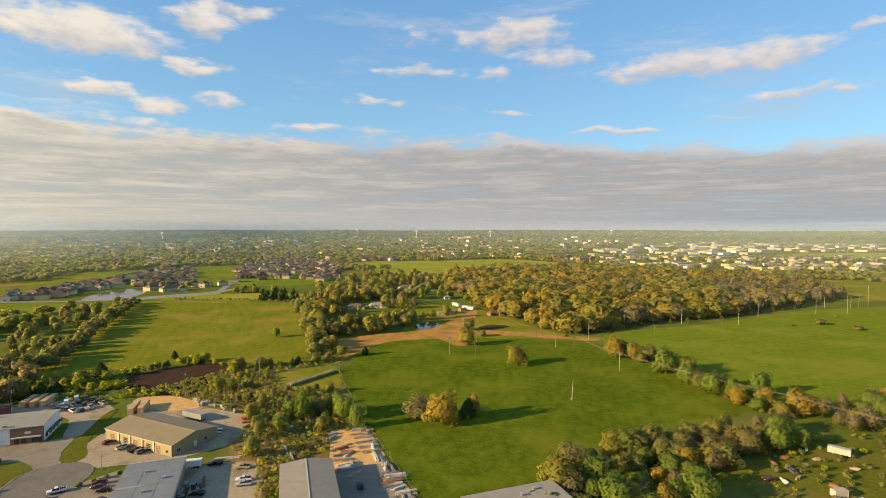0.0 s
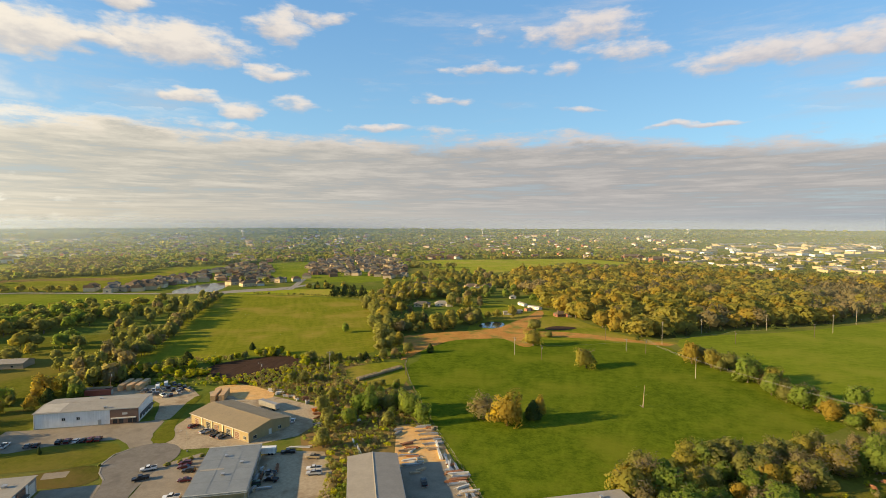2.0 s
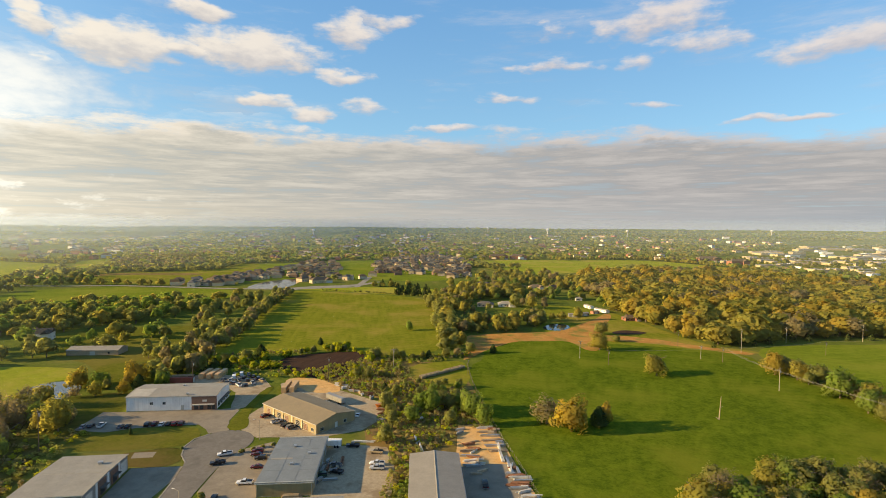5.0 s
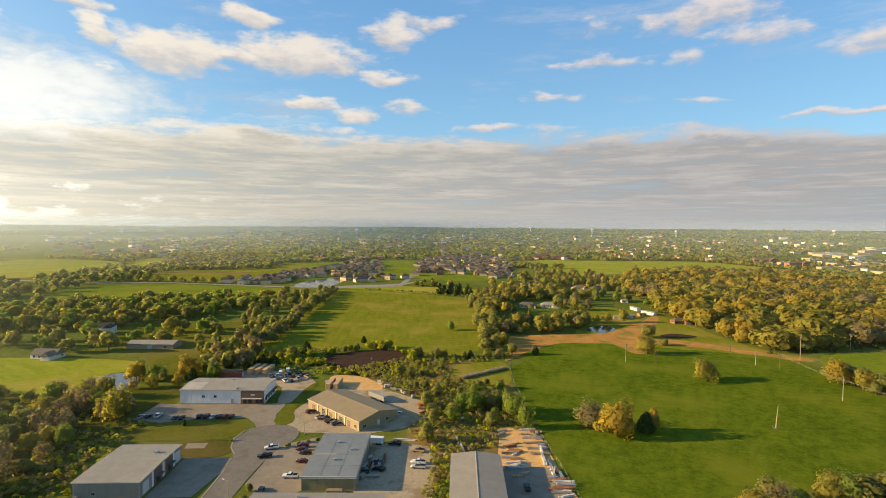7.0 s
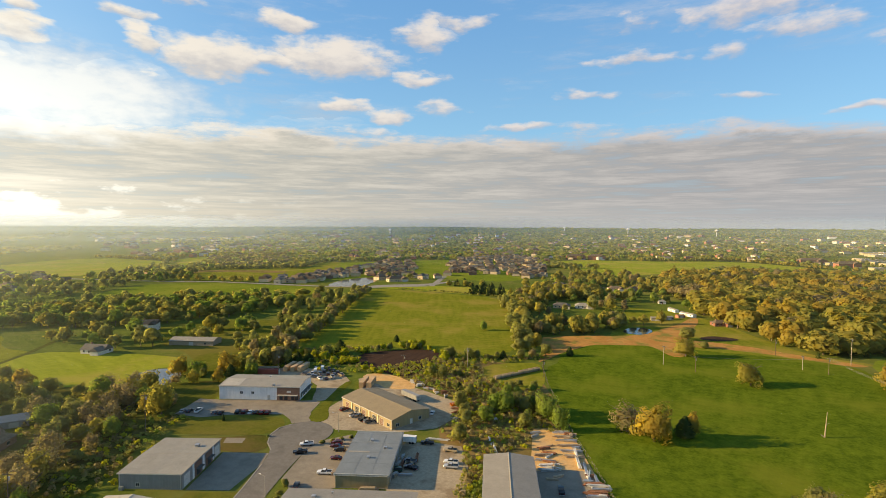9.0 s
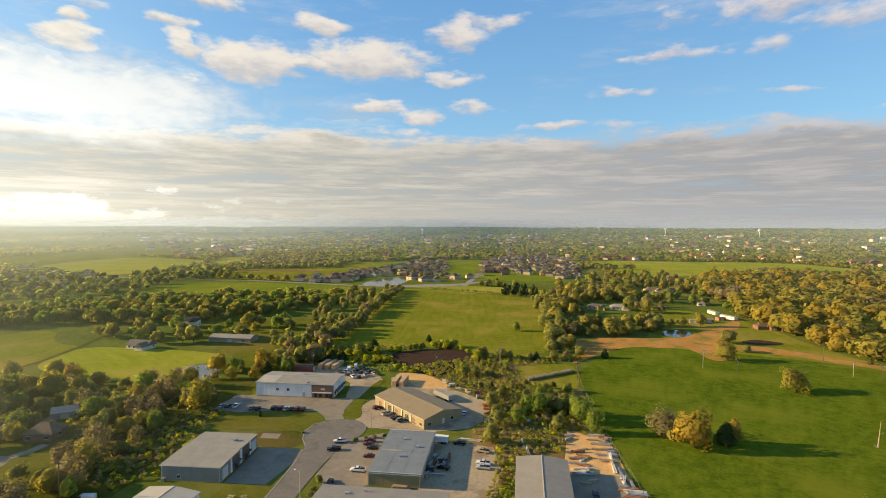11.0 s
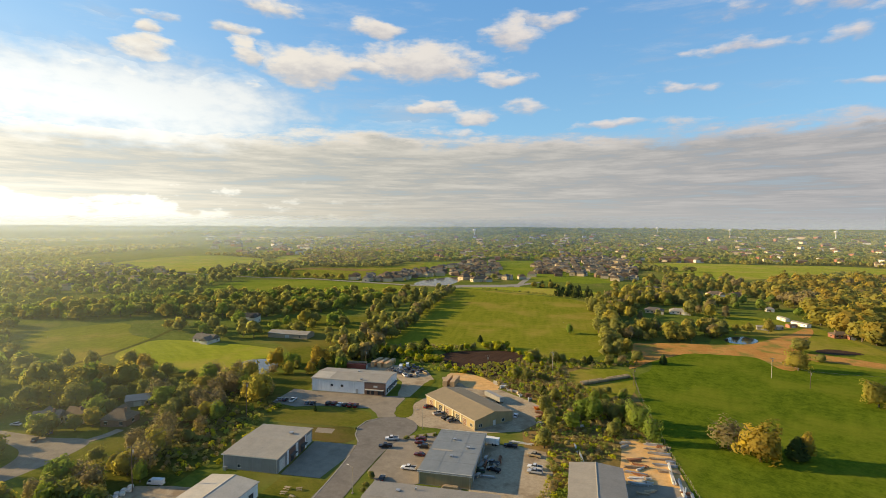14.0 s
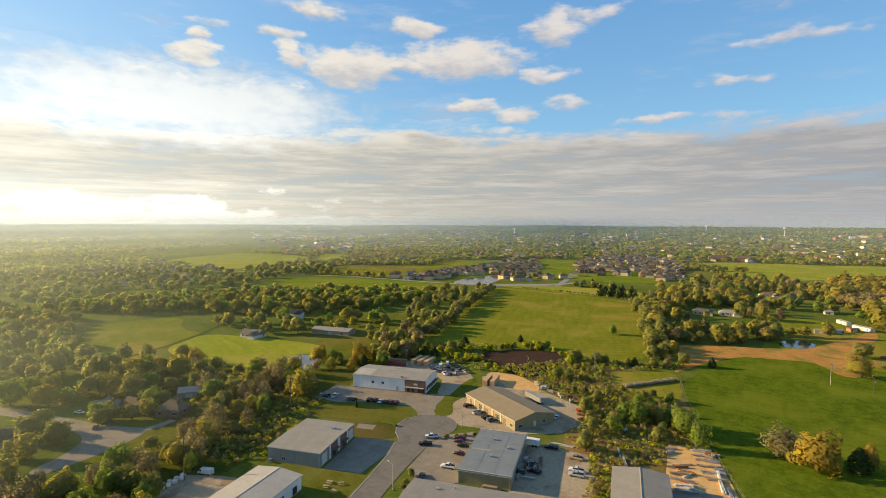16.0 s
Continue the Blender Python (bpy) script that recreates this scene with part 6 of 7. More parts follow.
trailer("shipping_container", "tan steel shipping container in the dirt yard", -157.3, 217.9, 112, 12.2, 2.44, 2.9, CONTAINER_TAN, wheels=False)
trailer("semi_trailer", "grey box semi-trailer behind the tan shop", -137, 215.5, -22, 12.5, 2.5, 2.3, GREY_WALL, 0.8)
trailer("shipping_container", "dull red steel shipping container in the storage yard", -229, 208, 24, 12.2, 2.44, 2.6, CONTAINER_RED, wheels=False)
trailer("flatbed_trailer", "long pale flatbed trailer in the storage yard", -236, 214, 28, 12.5, 2.5, 0.5, TIMBER, 0.9)
for i in range(3):
    trailer("shipping_container", "tan steel shipping container in the storage yard", -217.5 + i * 4.0, 219.5 + i * 1.3, 108, 12.2, 2.44, 2.9, CONTAINER_TAN, wheels=False)
trailer("enclosed_trailer", "white enclosed cargo trailer beside a truck", -107.5, 168, 18, 6.5, 2.3, 2.2, WHITE_WALL, 0.6)
trailer("enclosed_trailer", "white trailer standing in the junk yard", 127, 203, -38, 7.0, 2.4, 2.3, WHITE_ROOF, 0.7)
trailer("enclosed_trailer", "white trailer standing in the junk yard", 108, 168, 10, 4.5, 2.3, 2.2, WHITE_ROOF, 0.5)


def pile(name, label, category, x, y, turn, count, length, size, mat, seed, group="", jitter=0.5, high=3):
    """A loose stack of long pieces, each lying a little askew."""
    rng = random.Random(seed)
    root = thing(name, pose(x, y, 0.10, 0, 0, turn), label, category, group)
    per = max(1, count // high)
    for i in range(count):
        lay, k = divmod(i, per)
        bm = boxed(-length / 2 * rng.uniform(0.7, 1), -size / 2, 0, length / 2, size / 2, size * 0.8)
        part("piece", bm, mat, root, "", pose(rng.uniform(-jitter, jitter), (k - per / 2) * size * 1.15, lay * size * 0.82, 0, 0, rng.uniform(-3, 3) * (1 + jitter)))


# stacks of steel, pipe and timber along the fence of the dirt yard
STACKS = [(-55, 208, 26, 6, 7, 0.5, "w"), (-53, 204.5, 30, 9, 8, 0.35, "t"), (-51, 201, 22, 9, 8, 0.4, "s"), (-49, 197, 28, 9, 9, 0.35, "t"), (-46.5, 192.5, 25, 9, 8, 0.4, "s"), (-44.5, 188.5, 25, 9, 7, 0.45, "t"), (-42, 184, 110, 9, 9, 0.4, "w"),
          (-38.5, 180, 112, 9, 10, 0.35, "s"), (-36.5, 175, 100, 8, 8, 0.4, "w"), (-34, 171, 30, 9, 6, 0.5, "r"), (-31.5, 166.5, 20, 9, 6, 0.5, "r"), (-29.5, 162, 40, 6, 5, 0.4, "w"), (-27.5, 158.5, 25, 9, 5, 0.5, "t"), (-25, 154, 60, 9, 5, 0.45, "t"),
          (-55, 184, 30, 8, 6, 0.4, "t"), (-53, 180.5, 15, 9, 7, 0.35, "s"), (-51.5, 177, 35, 9, 6, 0.4, "w"), (-50, 173.5, 22, 9, 6, 0.4, "s"), (-56.5, 190, 40, 6, 5, 0.5, "r"), (-47, 168, 25, 6, 4, 0.4, "t"),
          (-64, 203, 40, 9, 4, 0.4, "s"), (-63, 199.5, 70, 6, 4, 0.5, "s"), (-73, 181, 120, 6, 9, 0.4, "w"), (-77, 186, 118, 6, 8, 0.35, "w"), (-88, 206, 60, 6, 4, 0.5, "w"), (-85, 207.5, 40, 6, 4, 0.5, "w"), (-96, 178, 20, 6, 9, 0.35, "w"),
          (-95, 160, 115, 9, 6, 0.4, "r"), (-98, 152, 110, 9, 5, 0.4, "s"), (-92, 147, 25, 6, 5, 0.4, "s"), (-137, 234, 30, 9, 4, 0.6, "w"), (-130, 231, 10, 6, 6, 0.5, "s"), (-108, 216, 50, 9, 3, 0.7, "o"), (-105, 212, 20, 6, 4, 0.5, "r"), (-103, 207, 80, 6, 4, 0.5, "r")]
rng = random.Random(77)
for i in range(26):
    s = rng.random()
    STACKS.append((-54 + 28 * s + rng.uniform(-1.5, 2.2), 210 - 55 * s + rng.uniform(-1.5, 1.5), rng.choice((18, 25, 28, 112)) + rng.uniform(-4, 4), rng.choice((4, 6, 9)), rng.uniform(2.5, 8), rng.uniform(0.25, 0.5), rng.choice("wtssrtw")))
for i in range(8):
    s = rng.random()
    STACKS.append((-57 + 14 * s + rng.uniform(-1, 2.5), 192 - 32 * s + rng.uniform(-2, 2), rng.uniform(-20, 130), rng.choice((4, 6)), rng.uniform(2, 6), rng.uniform(0.25, 0.5), rng.choice("tsrwt")))
for i in range(14):
    STACKS.append((-98 + rng.uniform(-4, 6), 156 + rng.uniform(-14, 8), rng.uniform(90, 130), rng.choice((4, 6)), rng.uniform(2, 5), rng.uniform(0.3, 0.6), rng.choice("srst")))
for i in range(12):
    STACKS.append((-142 + 36 * i / 12 + rng.uniform(-2, 2), 236 - 16 * i / 12 + rng.uniform(-2, 2), rng.uniform(0, 180), 4, rng.uniform(1.5, 4), rng.uniform(0.4, 0.8), rng.choice("wsrt")))
NAMES = {"w": ("pipe_stack", "stack of white pipes on the ground", "pipes", WHITE_PAINT), "t": ("timber_stack", "stack of weathered timber on bare dirt", "timber", TIMBER), "s": ("steel_stack", "stack of grey steel beams", "steel", STEEL), "r": ("scrap_pile", "heap of rusty red scrap steel", "scrap", RUST), "o": ("scrap_pile", "heap of orange and blue machine parts", "scrap", PAINT["orange"])}
for i, (x, y, turn, count, length, size, key) in enumerate(STACKS):
    nm, lb, ct, mt = NAMES[key]
    pile(nm, lb, ct, x, y, turn, count, length, size * 0.75, mt, i, "stacks in the yards", 0.5)

for i, (x, y) in enumerate(((108, 197), (104, 181), (98, 178), (113, 176), (119, 196), (121, 205), (102, 192), (128, 190), (115, 168))):
    pile("scrap_pile", "heap of rusty junk in rough grass", "scrap", x, y, i * 47, 6, 2.2, 0.4, (RUST, TIMBER, WHITE_PAINT)[i % 3], 300 + i, "junk in the yard", 0.8)

# rows of old hay bales
bale = None
for i in range(44):
    row, k = divmod(i, 22)
    x, y = -107 + k * 0.72 + row * 1.5, 264.5 + k * 1.36 - row * 0.8
    if k in (10, 11) and row == 0:
        continue
    m = pose(x, y, 0.92, 0, 90, 27 + (i * 37) % 13 - 6)
    if bale is None:
        bm = bmesh.new()
        bmesh.ops.create_cone(bm, cap_ends=True, segments=14, radius1=0.92, radius2=0.92, depth=1.35)
        bmesh.ops.bevel(bm, geom=[e for e in bm.edges if e.is_boundary is False and len(e.link_faces) == 2 and max(len(g.verts) for g in e.link_faces) > 4], offset=0.12, segments=1, affect="EDGES")
        bale = part("hay_bale", bm, STRAW, None)
        bale.matrix_basis = m
        tagged(bale, "weathered grey round hay bale in a row", "hay bale", "rows of hay bales")
    else:
        copy_thing(bale, m)


# ---- poles, wires and fence ----
def pole(x, y, high, arm=True, grey=False, turn=30, lean=0.0):
    root = thing("utility_pole", pose(x, y, 0, lean, 0, turn), "tall grey wooden utility pole in a field" if grey else "brown wooden utility pole with a crossarm" if arm else "bare wooden utility pole", "pole", "utility poles")
    mat = POLE_GREY if grey else POLE_WOOD
    part("shaft", rod(bmesh.new(), (0, 0, -0.3), (0, 0, high), 0.17, 0.11, 8), mat, root)
    if arm:
        part("crossarm", boxed(-1.3, -0.16, high - 0.9, 1.3, -0.02, high - 0.7), mat, root)
        bm = bmesh.new()
        for xx in (-1.15, 0, 1.15):
            rod(bm, (xx, -0.09, high - 0.7), (xx, -0.09, high - 0.45), 0.07, 0.05, 6)
        part("insulator_set", bm, STEEL, root)
        part("transformer", rod(bmesh.new(), (0.42, 0.1, high - 2.6), (0.42, 0.1, high - 1.5), 0.27, 0.27, 10), STEEL, root)
    return root


POLES = [
    (-27, 342, 12, 1, 1), (-9, 333, 9.5, 1, 0), (36, 400, 11, 0, 0), (47, 369, 9, 0, 1), (59, 365, 10, 1, 0), (75, 396, 17, 1, 1), (113, 443, 12, 0, 1), (77, 311, 12.5, 0, 1), (128, 411, 9.5, 1, 0), (169, 469, 13, 0, 1), (194, 446, 11, 1, 0),
    (218, 471, 15, 1, 1), (256, 515, 13, 0, 1), (293, 522, 11, 1, 0), (356, 581, 12, 0, 1), (355, 544, 22, 1, 1), (381, 579, 12, 0, 1), (395, 588, 15, 0, 1), (411, 598, 22, 0, 1), (137, 240, 10, 1, 0), (170, 205, 10, 1, 0), (-151, 240, 14, 1, 0), (-130, 278, 12, 0, 1),
    (-84, 280, 10, 1, 0), (-202, 126, 17, 1, 0), (-176, 70, 15, 0, 0), (-218, 213, 12, 1, 0), (320, 535, 12, 0, 1),
]
for x, y, high, arm, grey in POLES:
    pole(x, y, high, True, bool(grey))
stub = thing("dead_tree_trunk", pose(40.5, 255, 0, 0, 4, 30), "bare leaning dead trunk standing alone in the meadow", "tree")
part("trunk", rod(rod(rod(bmesh.new(), (0, 0, 0), (0, 0, 10.5), 0.30, 0.08, 7), (0, 0, 5.2), (1.8, 0.4, 6.0), 0.10, 0.04, 5), (0, 0, 0.0), (-1.5, 0.2, 1.0), 0.28, 0.12, 5), TIMBER, stub)


def wire(points, sag, radius=0.03):
    """A slack wire from pole to pole."""
    cu = bpy.data.curves.new("power_line", "CURVE")
    cu.dimensions, cu.bevel_depth, cu.bevel_resolution = "3D", radius, 0
    for (x0, y0, z0), (x1, y1, z1) in zip(points, points[1:]):
        sp = cu.splines.new("POLY")
        sp.points.add(10)
        for i in range(11):
            s = i / 10
            sp.points[i].co = (x0 + (x1 - x0) * s, y0 + (y1 - y0) * s, z0 + (z1 - z0) * s - sag * 4 * s * (1 - s), 1)
    cu.materials.append(WIRE)
    tagged(new("power_line", cu), "thin slack power line between poles", "cable", "power lines")


for off in (-1.1, 0.0, 1.1):
    wire([(59 + off, 365, 9.6), (77 + off, 311, 10.5), (137 + off, 240, 9.6), (170 + off, 205, 9.6), (200 + off, 172, 9.6)], 1.2)
wire([(-27, 342, 11.5), (-9, 333, 9.2), (59, 365, 9.3), (128, 411, 9.2), (194, 446, 10.6), (293, 522, 10.6)], 1.0)
wire([(-202, 126, 16.3), (-176, 70, 14.5), (-160, 20, 14.5)], 1.0)


def lamp_post(x, y, high=8.5, turn=0):
    root = thing("street_lamp", pose(x, y, 0.1, 0, 0, turn), "slim pale metal street lamp by the road", "street lamp", "street lamps")
    part("post", rod(bmesh.new(), (0, 0, 0), (0, 0, high), 0.11, 0.07, 8), POLE_GREY, root)
    part("arm", rod(bmesh.new(), (0, 0, high - 0.1), (-1.8, 0, high + 0.25), 0.05, 0.04, 6), POLE_GREY, root)
    part("lamp_head", boxed(-2.5, -0.15, high + 0.18, -1.7, 0.15, high + 0.32), WHITE_PAINT, root)
    part("base", boxed(-0.25, -0.25, 0, 0.25, 0.25, 0.3), KERB, root)


lamp_post(-120, 112, 8.5)
lamp_post(-135.5, 165.5, 8.0, 40)

FENCE = [(-91, 301), (-77, 266), (-58, 226), (-48, 205), (-36, 183), (-23, 158), (-10, 134)]
fence = thing("fence", pose(0, 0, 0), "wooden post and wire fence along the meadow", "fence")
post = None
for (x0, y0), (x1, y1) in zip(FENCE, FENCE[1:]):
    n = max(2, int(math.hypot(x1 - x0, y1 - y0) / 2.6))
    for i in range(n):
        m = pose(x0 + (x1 - x0) * i / n, y0 + (y1 - y0) * i / n, 0)
        if post is None:
            post = part("post", rod(bmesh.new(), (0, 0, -0.1), (0, 0, 1.5), 0.08, 0.07, 6), POLE_WOOD, fence, "", m)
        else:
            share("post", post, fence, m)
    bm = bmesh.new()
    for z in (0.5, 0.9, 1.3, 1.6):
        rod(bm, (x0, y0, z), (x1, y1, z), 0.012, 0.012, 4)
    part("wiring", bm, WIRE, fence)


bag = None
for i in range(14):
    m = pose(-178.5 + i * 0.35 + (i % 2) * 1.6, 70.5 - i * 1.15, 0.09, 0, 0, 20 + i * 13)
    if bag is None:
        bag = part("bulk_bag", boxed(-0.75, -0.75, 0, 0.75, 0.75, 1.1, bevel=0.22), WHITE_PAINT, None)
        bag.matrix_basis = m
        tagged(bag, "white bulk bag in a row beside the lot", "bag", "row of bulk bags")
    else:
        copy_thing(bag, m)


# ---- picnic tables on the lawn ----
def picnic_table(x, y, turn):
    root = thing("picnic_table", pose(x, y, 0.08, 0, 0, turn), "grey wooden picnic table with two benches on grass", "table", "picnic tables")
    part("tabletop", boxed(-0.95, -0.4, 0.70, 0.95, 0.4, 0.76), TIMBER, root)
    for s in (-1, 1):
        part("bench", boxed(-0.95, s * 0.75 - 0.14, 0.42, 0.95, s * 0.75 + 0.14, 0.47), TIMBER, root)
        part("leg_frame", rod(rod(bmesh.new(), (s * 0.7, -0.6, 0), (s * 0.7, 0.2, 0.7), 0.05), (s * 0.7, 0.6, 0), (s * 0.7, -0.2, 0.7), 0.05), TIMBER, root)


for x, y, turn in ((-138.5, 101, 20), (-135, 103, 50), (-137, 98.5, 30), (-132.8, 98.5, 0)):
    picnic_table(x, y, turn)


# ---- houses ----
def house(name, label, x, y, turn, w, d, h, rise, wall, roof, wing=True, group="", z=0.0, kind="hip", far=False):
    """A house: walls, pitched roof with eaves, wing with garage, windows, door, chimney."""
    root = thing(name, pose(x, y, z, 0, 0, turn), label, "house", group)
    bm = boxed(-w / 2, -d / 2, 0, w / 2, d / 2, h)
    if wing:
        box(bm, w * 0.12, -d / 2 - 3.5, 0, w / 2 - 0.2, -d / 2 + 0.1, h - 0.1)
    part("wall", bm, wall, root)
    o, bm = 0.5, bmesh.new()
    inset = d / 2 if kind == "hip" else -0.0
    v = [bm.verts.new(p) for p in ((-w / 2 - o, -d / 2 - o, h), (w / 2 + o, -d / 2 - o, h), (w / 2 + o, d / 2 + o, h), (-w / 2 - o, d / 2 + o, h), (-w / 2 + inset - o, 0, h + rise), (w / 2 - inset + o, 0, h + rise))]
    for q in ((0, 1, 5, 4), (2, 3, 4, 5), (1, 2, 5), (3, 0, 4), (3, 2, 1, 0)):
        bm.faces.new([v[i] for i in q])
    if wing:
        x0, x1, y0, y1 = w * 0.12 - o, w / 2 - 0.2 + o, -d / 2 - 3.5 - o, 0.0
        u = [bm.verts.new(p) for p in ((x0, y0, h - 0.1), (x1, y0, h - 0.1), (x1, y1, h - 0.1), (x0, y1, h - 0.1), ((x0 + x1) / 2, y0, h + rise * 0.8), ((x0 + x1) / 2, y1, h + rise * 0.8))]
        for q in ((0, 1, 4), (1, 2, 5, 4), (3, 0, 4, 5), (2, 3, 5), (3, 2, 1, 0)):
            bm.faces.new([u[i] for i in q])
    part("roof", bm, roof, root)
    glass = None
    for xx, yy, tr in [(-w * 0.35, -d / 2, 0), (-w / 2, 0, -90), (-w * 0.3, d / 2, 180), (w / 2, d * 0.2, 90), (-w * 0.12, -d / 2, 0), (w * 0.3, d / 2, 180)][: 2 if far else 6]:
        m = pose(xx, yy, 0, 0, 0, tr)
        if far:
            part("window", boxed(-0.9, -0.07, 0.9, 0.9, 0.05, 2.4), GLASS, root, "", m)
        elif glass is None:
            glass = part("window", boxed(-0.7, -0.06, 1.0, 0.7, 0.05, 2.3), GLASS, root, "", m)
            sill = part("window_frame", box(boxed(-0.8, -0.09, 0.88, 0.8, 0.02, 1.0), -0.8, -0.09, 2.3, 0.8, 0.02, 2.4), WHITE_PAINT, glass)
        else:
            share("window_frame", sill, share("window", glass, root, m), Matrix())
    if wing and not far:
        part("garage_door", boxed(w * 0.18, -d / 2 - 3.58, 0.05, w / 2 - 1.0, -d / 2 - 3.45, 2.3), WHITE_PAINT, root)
    if far:
        return root
    part("door", boxed(0.0 - 0.5, -d / 2 - 0.06, 0.05, 0.5, -d / 2 + 0.02, 2.1), BRICK, root)
    part("chimney", boxed(-w * 0.3, 0.3, h, -w * 0.3 + 0.8, 1.2, h + rise + 0.7), BRICK, root)
    return root


house("brick_house", "brown brick house with a steep roof and white garage", -241, 91, 215, 11, 9, 3.0, 3.4, BRICK, SHINGLE)
house("gabled_house", "pale gabled house among garden trees", -264, 72, 230, 10, 8, 3.0, 2.8, WHITE_PAINT, SHINGLE_GREY, kind="gable")
house("gabled_house", "tan gabled house among garden trees", -257, 81, 200, 9, 7, 3.4, 2.8, STUCCO, SHINGLE, kind="gable")
house("bungalow", "grey-roofed bungalow beside the street", -256, 33, 120, 15, 11, 3.0, 2.6, STONE_WALL, SHINGLE_GREY)
house("bungalow", "low house with a dark roof in the pasture", -360, 192, 20, 16, 9, 2.6, 3.2, WHITE_PAINT, SHINGLE_GREY, kind="gable")
house("farmhouse", "white two-storey farmhouse among trees", -400, 253, 40, 13, 10, 5.6, 3.0, WHITE_PAINT, SHINGLE_GREY, kind="gable")
house("bungalow", "pale bungalow among oaks", -140, 528, 15, 17, 10, 3.0, 2.4, STUCCO, SHINGLE_GREY)
house("bungalow", "white bungalow with a pale roof among oaks", -119, 538, 20, 18, 10, 3.0, 2.4, WHITE_PAINT, PALE_ROOF)
house("brick_house", "low red house at the end of the dirt track", 5, 500, 30, 14, 8, 2.8, 2.2, RED_BRICK, SHINGLE)
house("bungalow", "tan bungalow among garden trees", -116, 704, 30, 18, 11, 3.0, 3.0, STUCCO, SHINGLE)
house("bungalow", "tan bungalow among garden trees", -94, 708, 60, 18, 11, 3.0, 3.0, STONE_WALL, SHINGLE)
house("bungalow", "pale bungalow beside the oak wood", -192, 712, 10, 20, 11, 3.0, 2.6, WHITE_PAINT, SHINGLE_GREY)
house("cottage", "small white cottage beside the oak wood", -51, 609, 20, 7, 6, 3.0, 1.6, WHITE_PAINT, PALE_ROOF, False)


def shed(name, label, x, y, turn, w, d, h, rise, wall, roof):
    root = thing(name, pose(x, y, 0, 0, 0, turn), label, "shed")
    part("wall", prism(bmesh.new(), [(-d / 2, 0), (d / 2, 0), (d / 2, h), (0, h + rise), (-d / 2, h)], -w / 2, w / 2), wall, root)
    part("roof", prism(bmesh.new(), [(-d / 2 - 0.3, h - 0.05), (0, h + rise), (d / 2 + 0.3, h - 0.05), (d / 2 + 0.3, h + 0.1), (0, h + rise + 0.16), (-d / 2 - 0.3, h + 0.1)], -w / 2 - 0.3, w / 2 + 0.3), roof, root)
    part("door", boxed(-1.6, -d / 2 - 0.05, 0, 1.6, -d / 2 + 0.02, h * 0.8), TRIM, root)
    part("window", boxed(w * 0.3, -d / 2 - 0.05, 1.0, w * 0.3 + 1.2, -d / 2 + 0.02, 2.0), GLASS, root)


shed("long_barn", "long low barn with a grey metal roof", -326, 240, 24, 32, 12, 3.2, 1.6, TIMBER, GREY_ROOF)
shed("pole_barn", "pole barn with a blue-grey metal roof", -260, 106, 60, 10, 7.5, 2.8, 1.8, GREY_WALL, BLUE_ROOF)
shed("mobile_home", "white mobile home at the dirt track", -36, 558, -55, 13, 4.2, 2.8, 0.6, WHITE_WALL, PALE_ROOF)
shed("mobile_home", "white mobile home at the dirt track", -22, 537, -42, 16, 4.5, 2.8, 0.6, WHITE_WALL, PALE_ROOF)
shed("hut", "small grey farm hut by the pond", -46, 498, 15, 9, 5, 2.6, 0.8, GREY_WALL, GREY_ROOF)
shed("hut", "small grey farm hut by the pond", -37, 508, 40, 8, 5, 2.6, 0.8, TIMBER, GREY_ROOF)
shed("hut", "small pale farm hut", -28, 524, 40, 7, 5, 2.4, 0.8, RED_BRICK, SHINGLE)

# the housing estate and the far left one
HOUSE_KINDS = []
EST = np.random.default_rng(9)
LABELS = ("brown-roofed brick house of the estate", "grey-roofed stone house of the estate", "tan stucco house with a steep brown roof", "large grey-roofed tan house of the estate", "stone house with a hipped brown roof")
SPECS = [(13, 9.5, 4.4, 3.6, BRICK, SHINGLE), (12, 9, 4.6, 3.4, STONE_WALL, SHINGLE_GREY), (14, 10, 5.0, 3.9, STUCCO, SHINGLE), (15, 9.5, 5.6, 3.2, STUCCO, SHINGLE_GREY), (12, 8.5, 4.6, 3.2, STONE_WALL, SHINGLE)]
WEST_ROW = [(-563, 536), (-585, 580), (-582, 616), (-607, 671), (-620, 747), (-617, 814), (-552, 741), (-531, 692), (-545, 657), (-518, 611), (-524, 566)]
MIDDLE = [(-641, 868), (-703, 992), (-621, 1011), (-502, 840), (-449, 732), (-466, 707), (-490, 700), (-522, 712)]
EAST = [(-382, 727), (-507, 976), (-591, 1250), (-550, 1382), (-445, 1312), (-349, 1144), (-283, 954), (-243, 803), (-280, 775), (-317, 823), (-355, 817), (-369, 782)]
ESTATE = np.concatenate([scattered(WEST_ROW, 19, EST, 0.8), scattered(MIDDLE, 23, EST, 0.7), scattered(EAST, 20, EST, 0.78)])
LEFT_ESTATE = scattered([(-1187, 268), (-1211, 408), (-1086, 439), (-856, 437), (-775, 364), (-749, 316), (-738, 273), (-705, 216), (-781, 207)], 30, EST, 0.72)
FAR_LEFT = scattered([(-1500, 900), (-1250, 1000), (-1300, 1250), (-1700, 1150)], 46, EST, 0.6)
SHORE = np.array([(-588, 550), (-574, 570), (-562, 592), (-550, 612), (-541, 634), (-533, 658), (-524, 682), (-604, 566), (-592, 590), (-580, 612), (-570, 636), (-560, 660), (-505, 700), (-482, 704), (-455, 700), (-432, 712), (-408, 700), (-392, 722)])
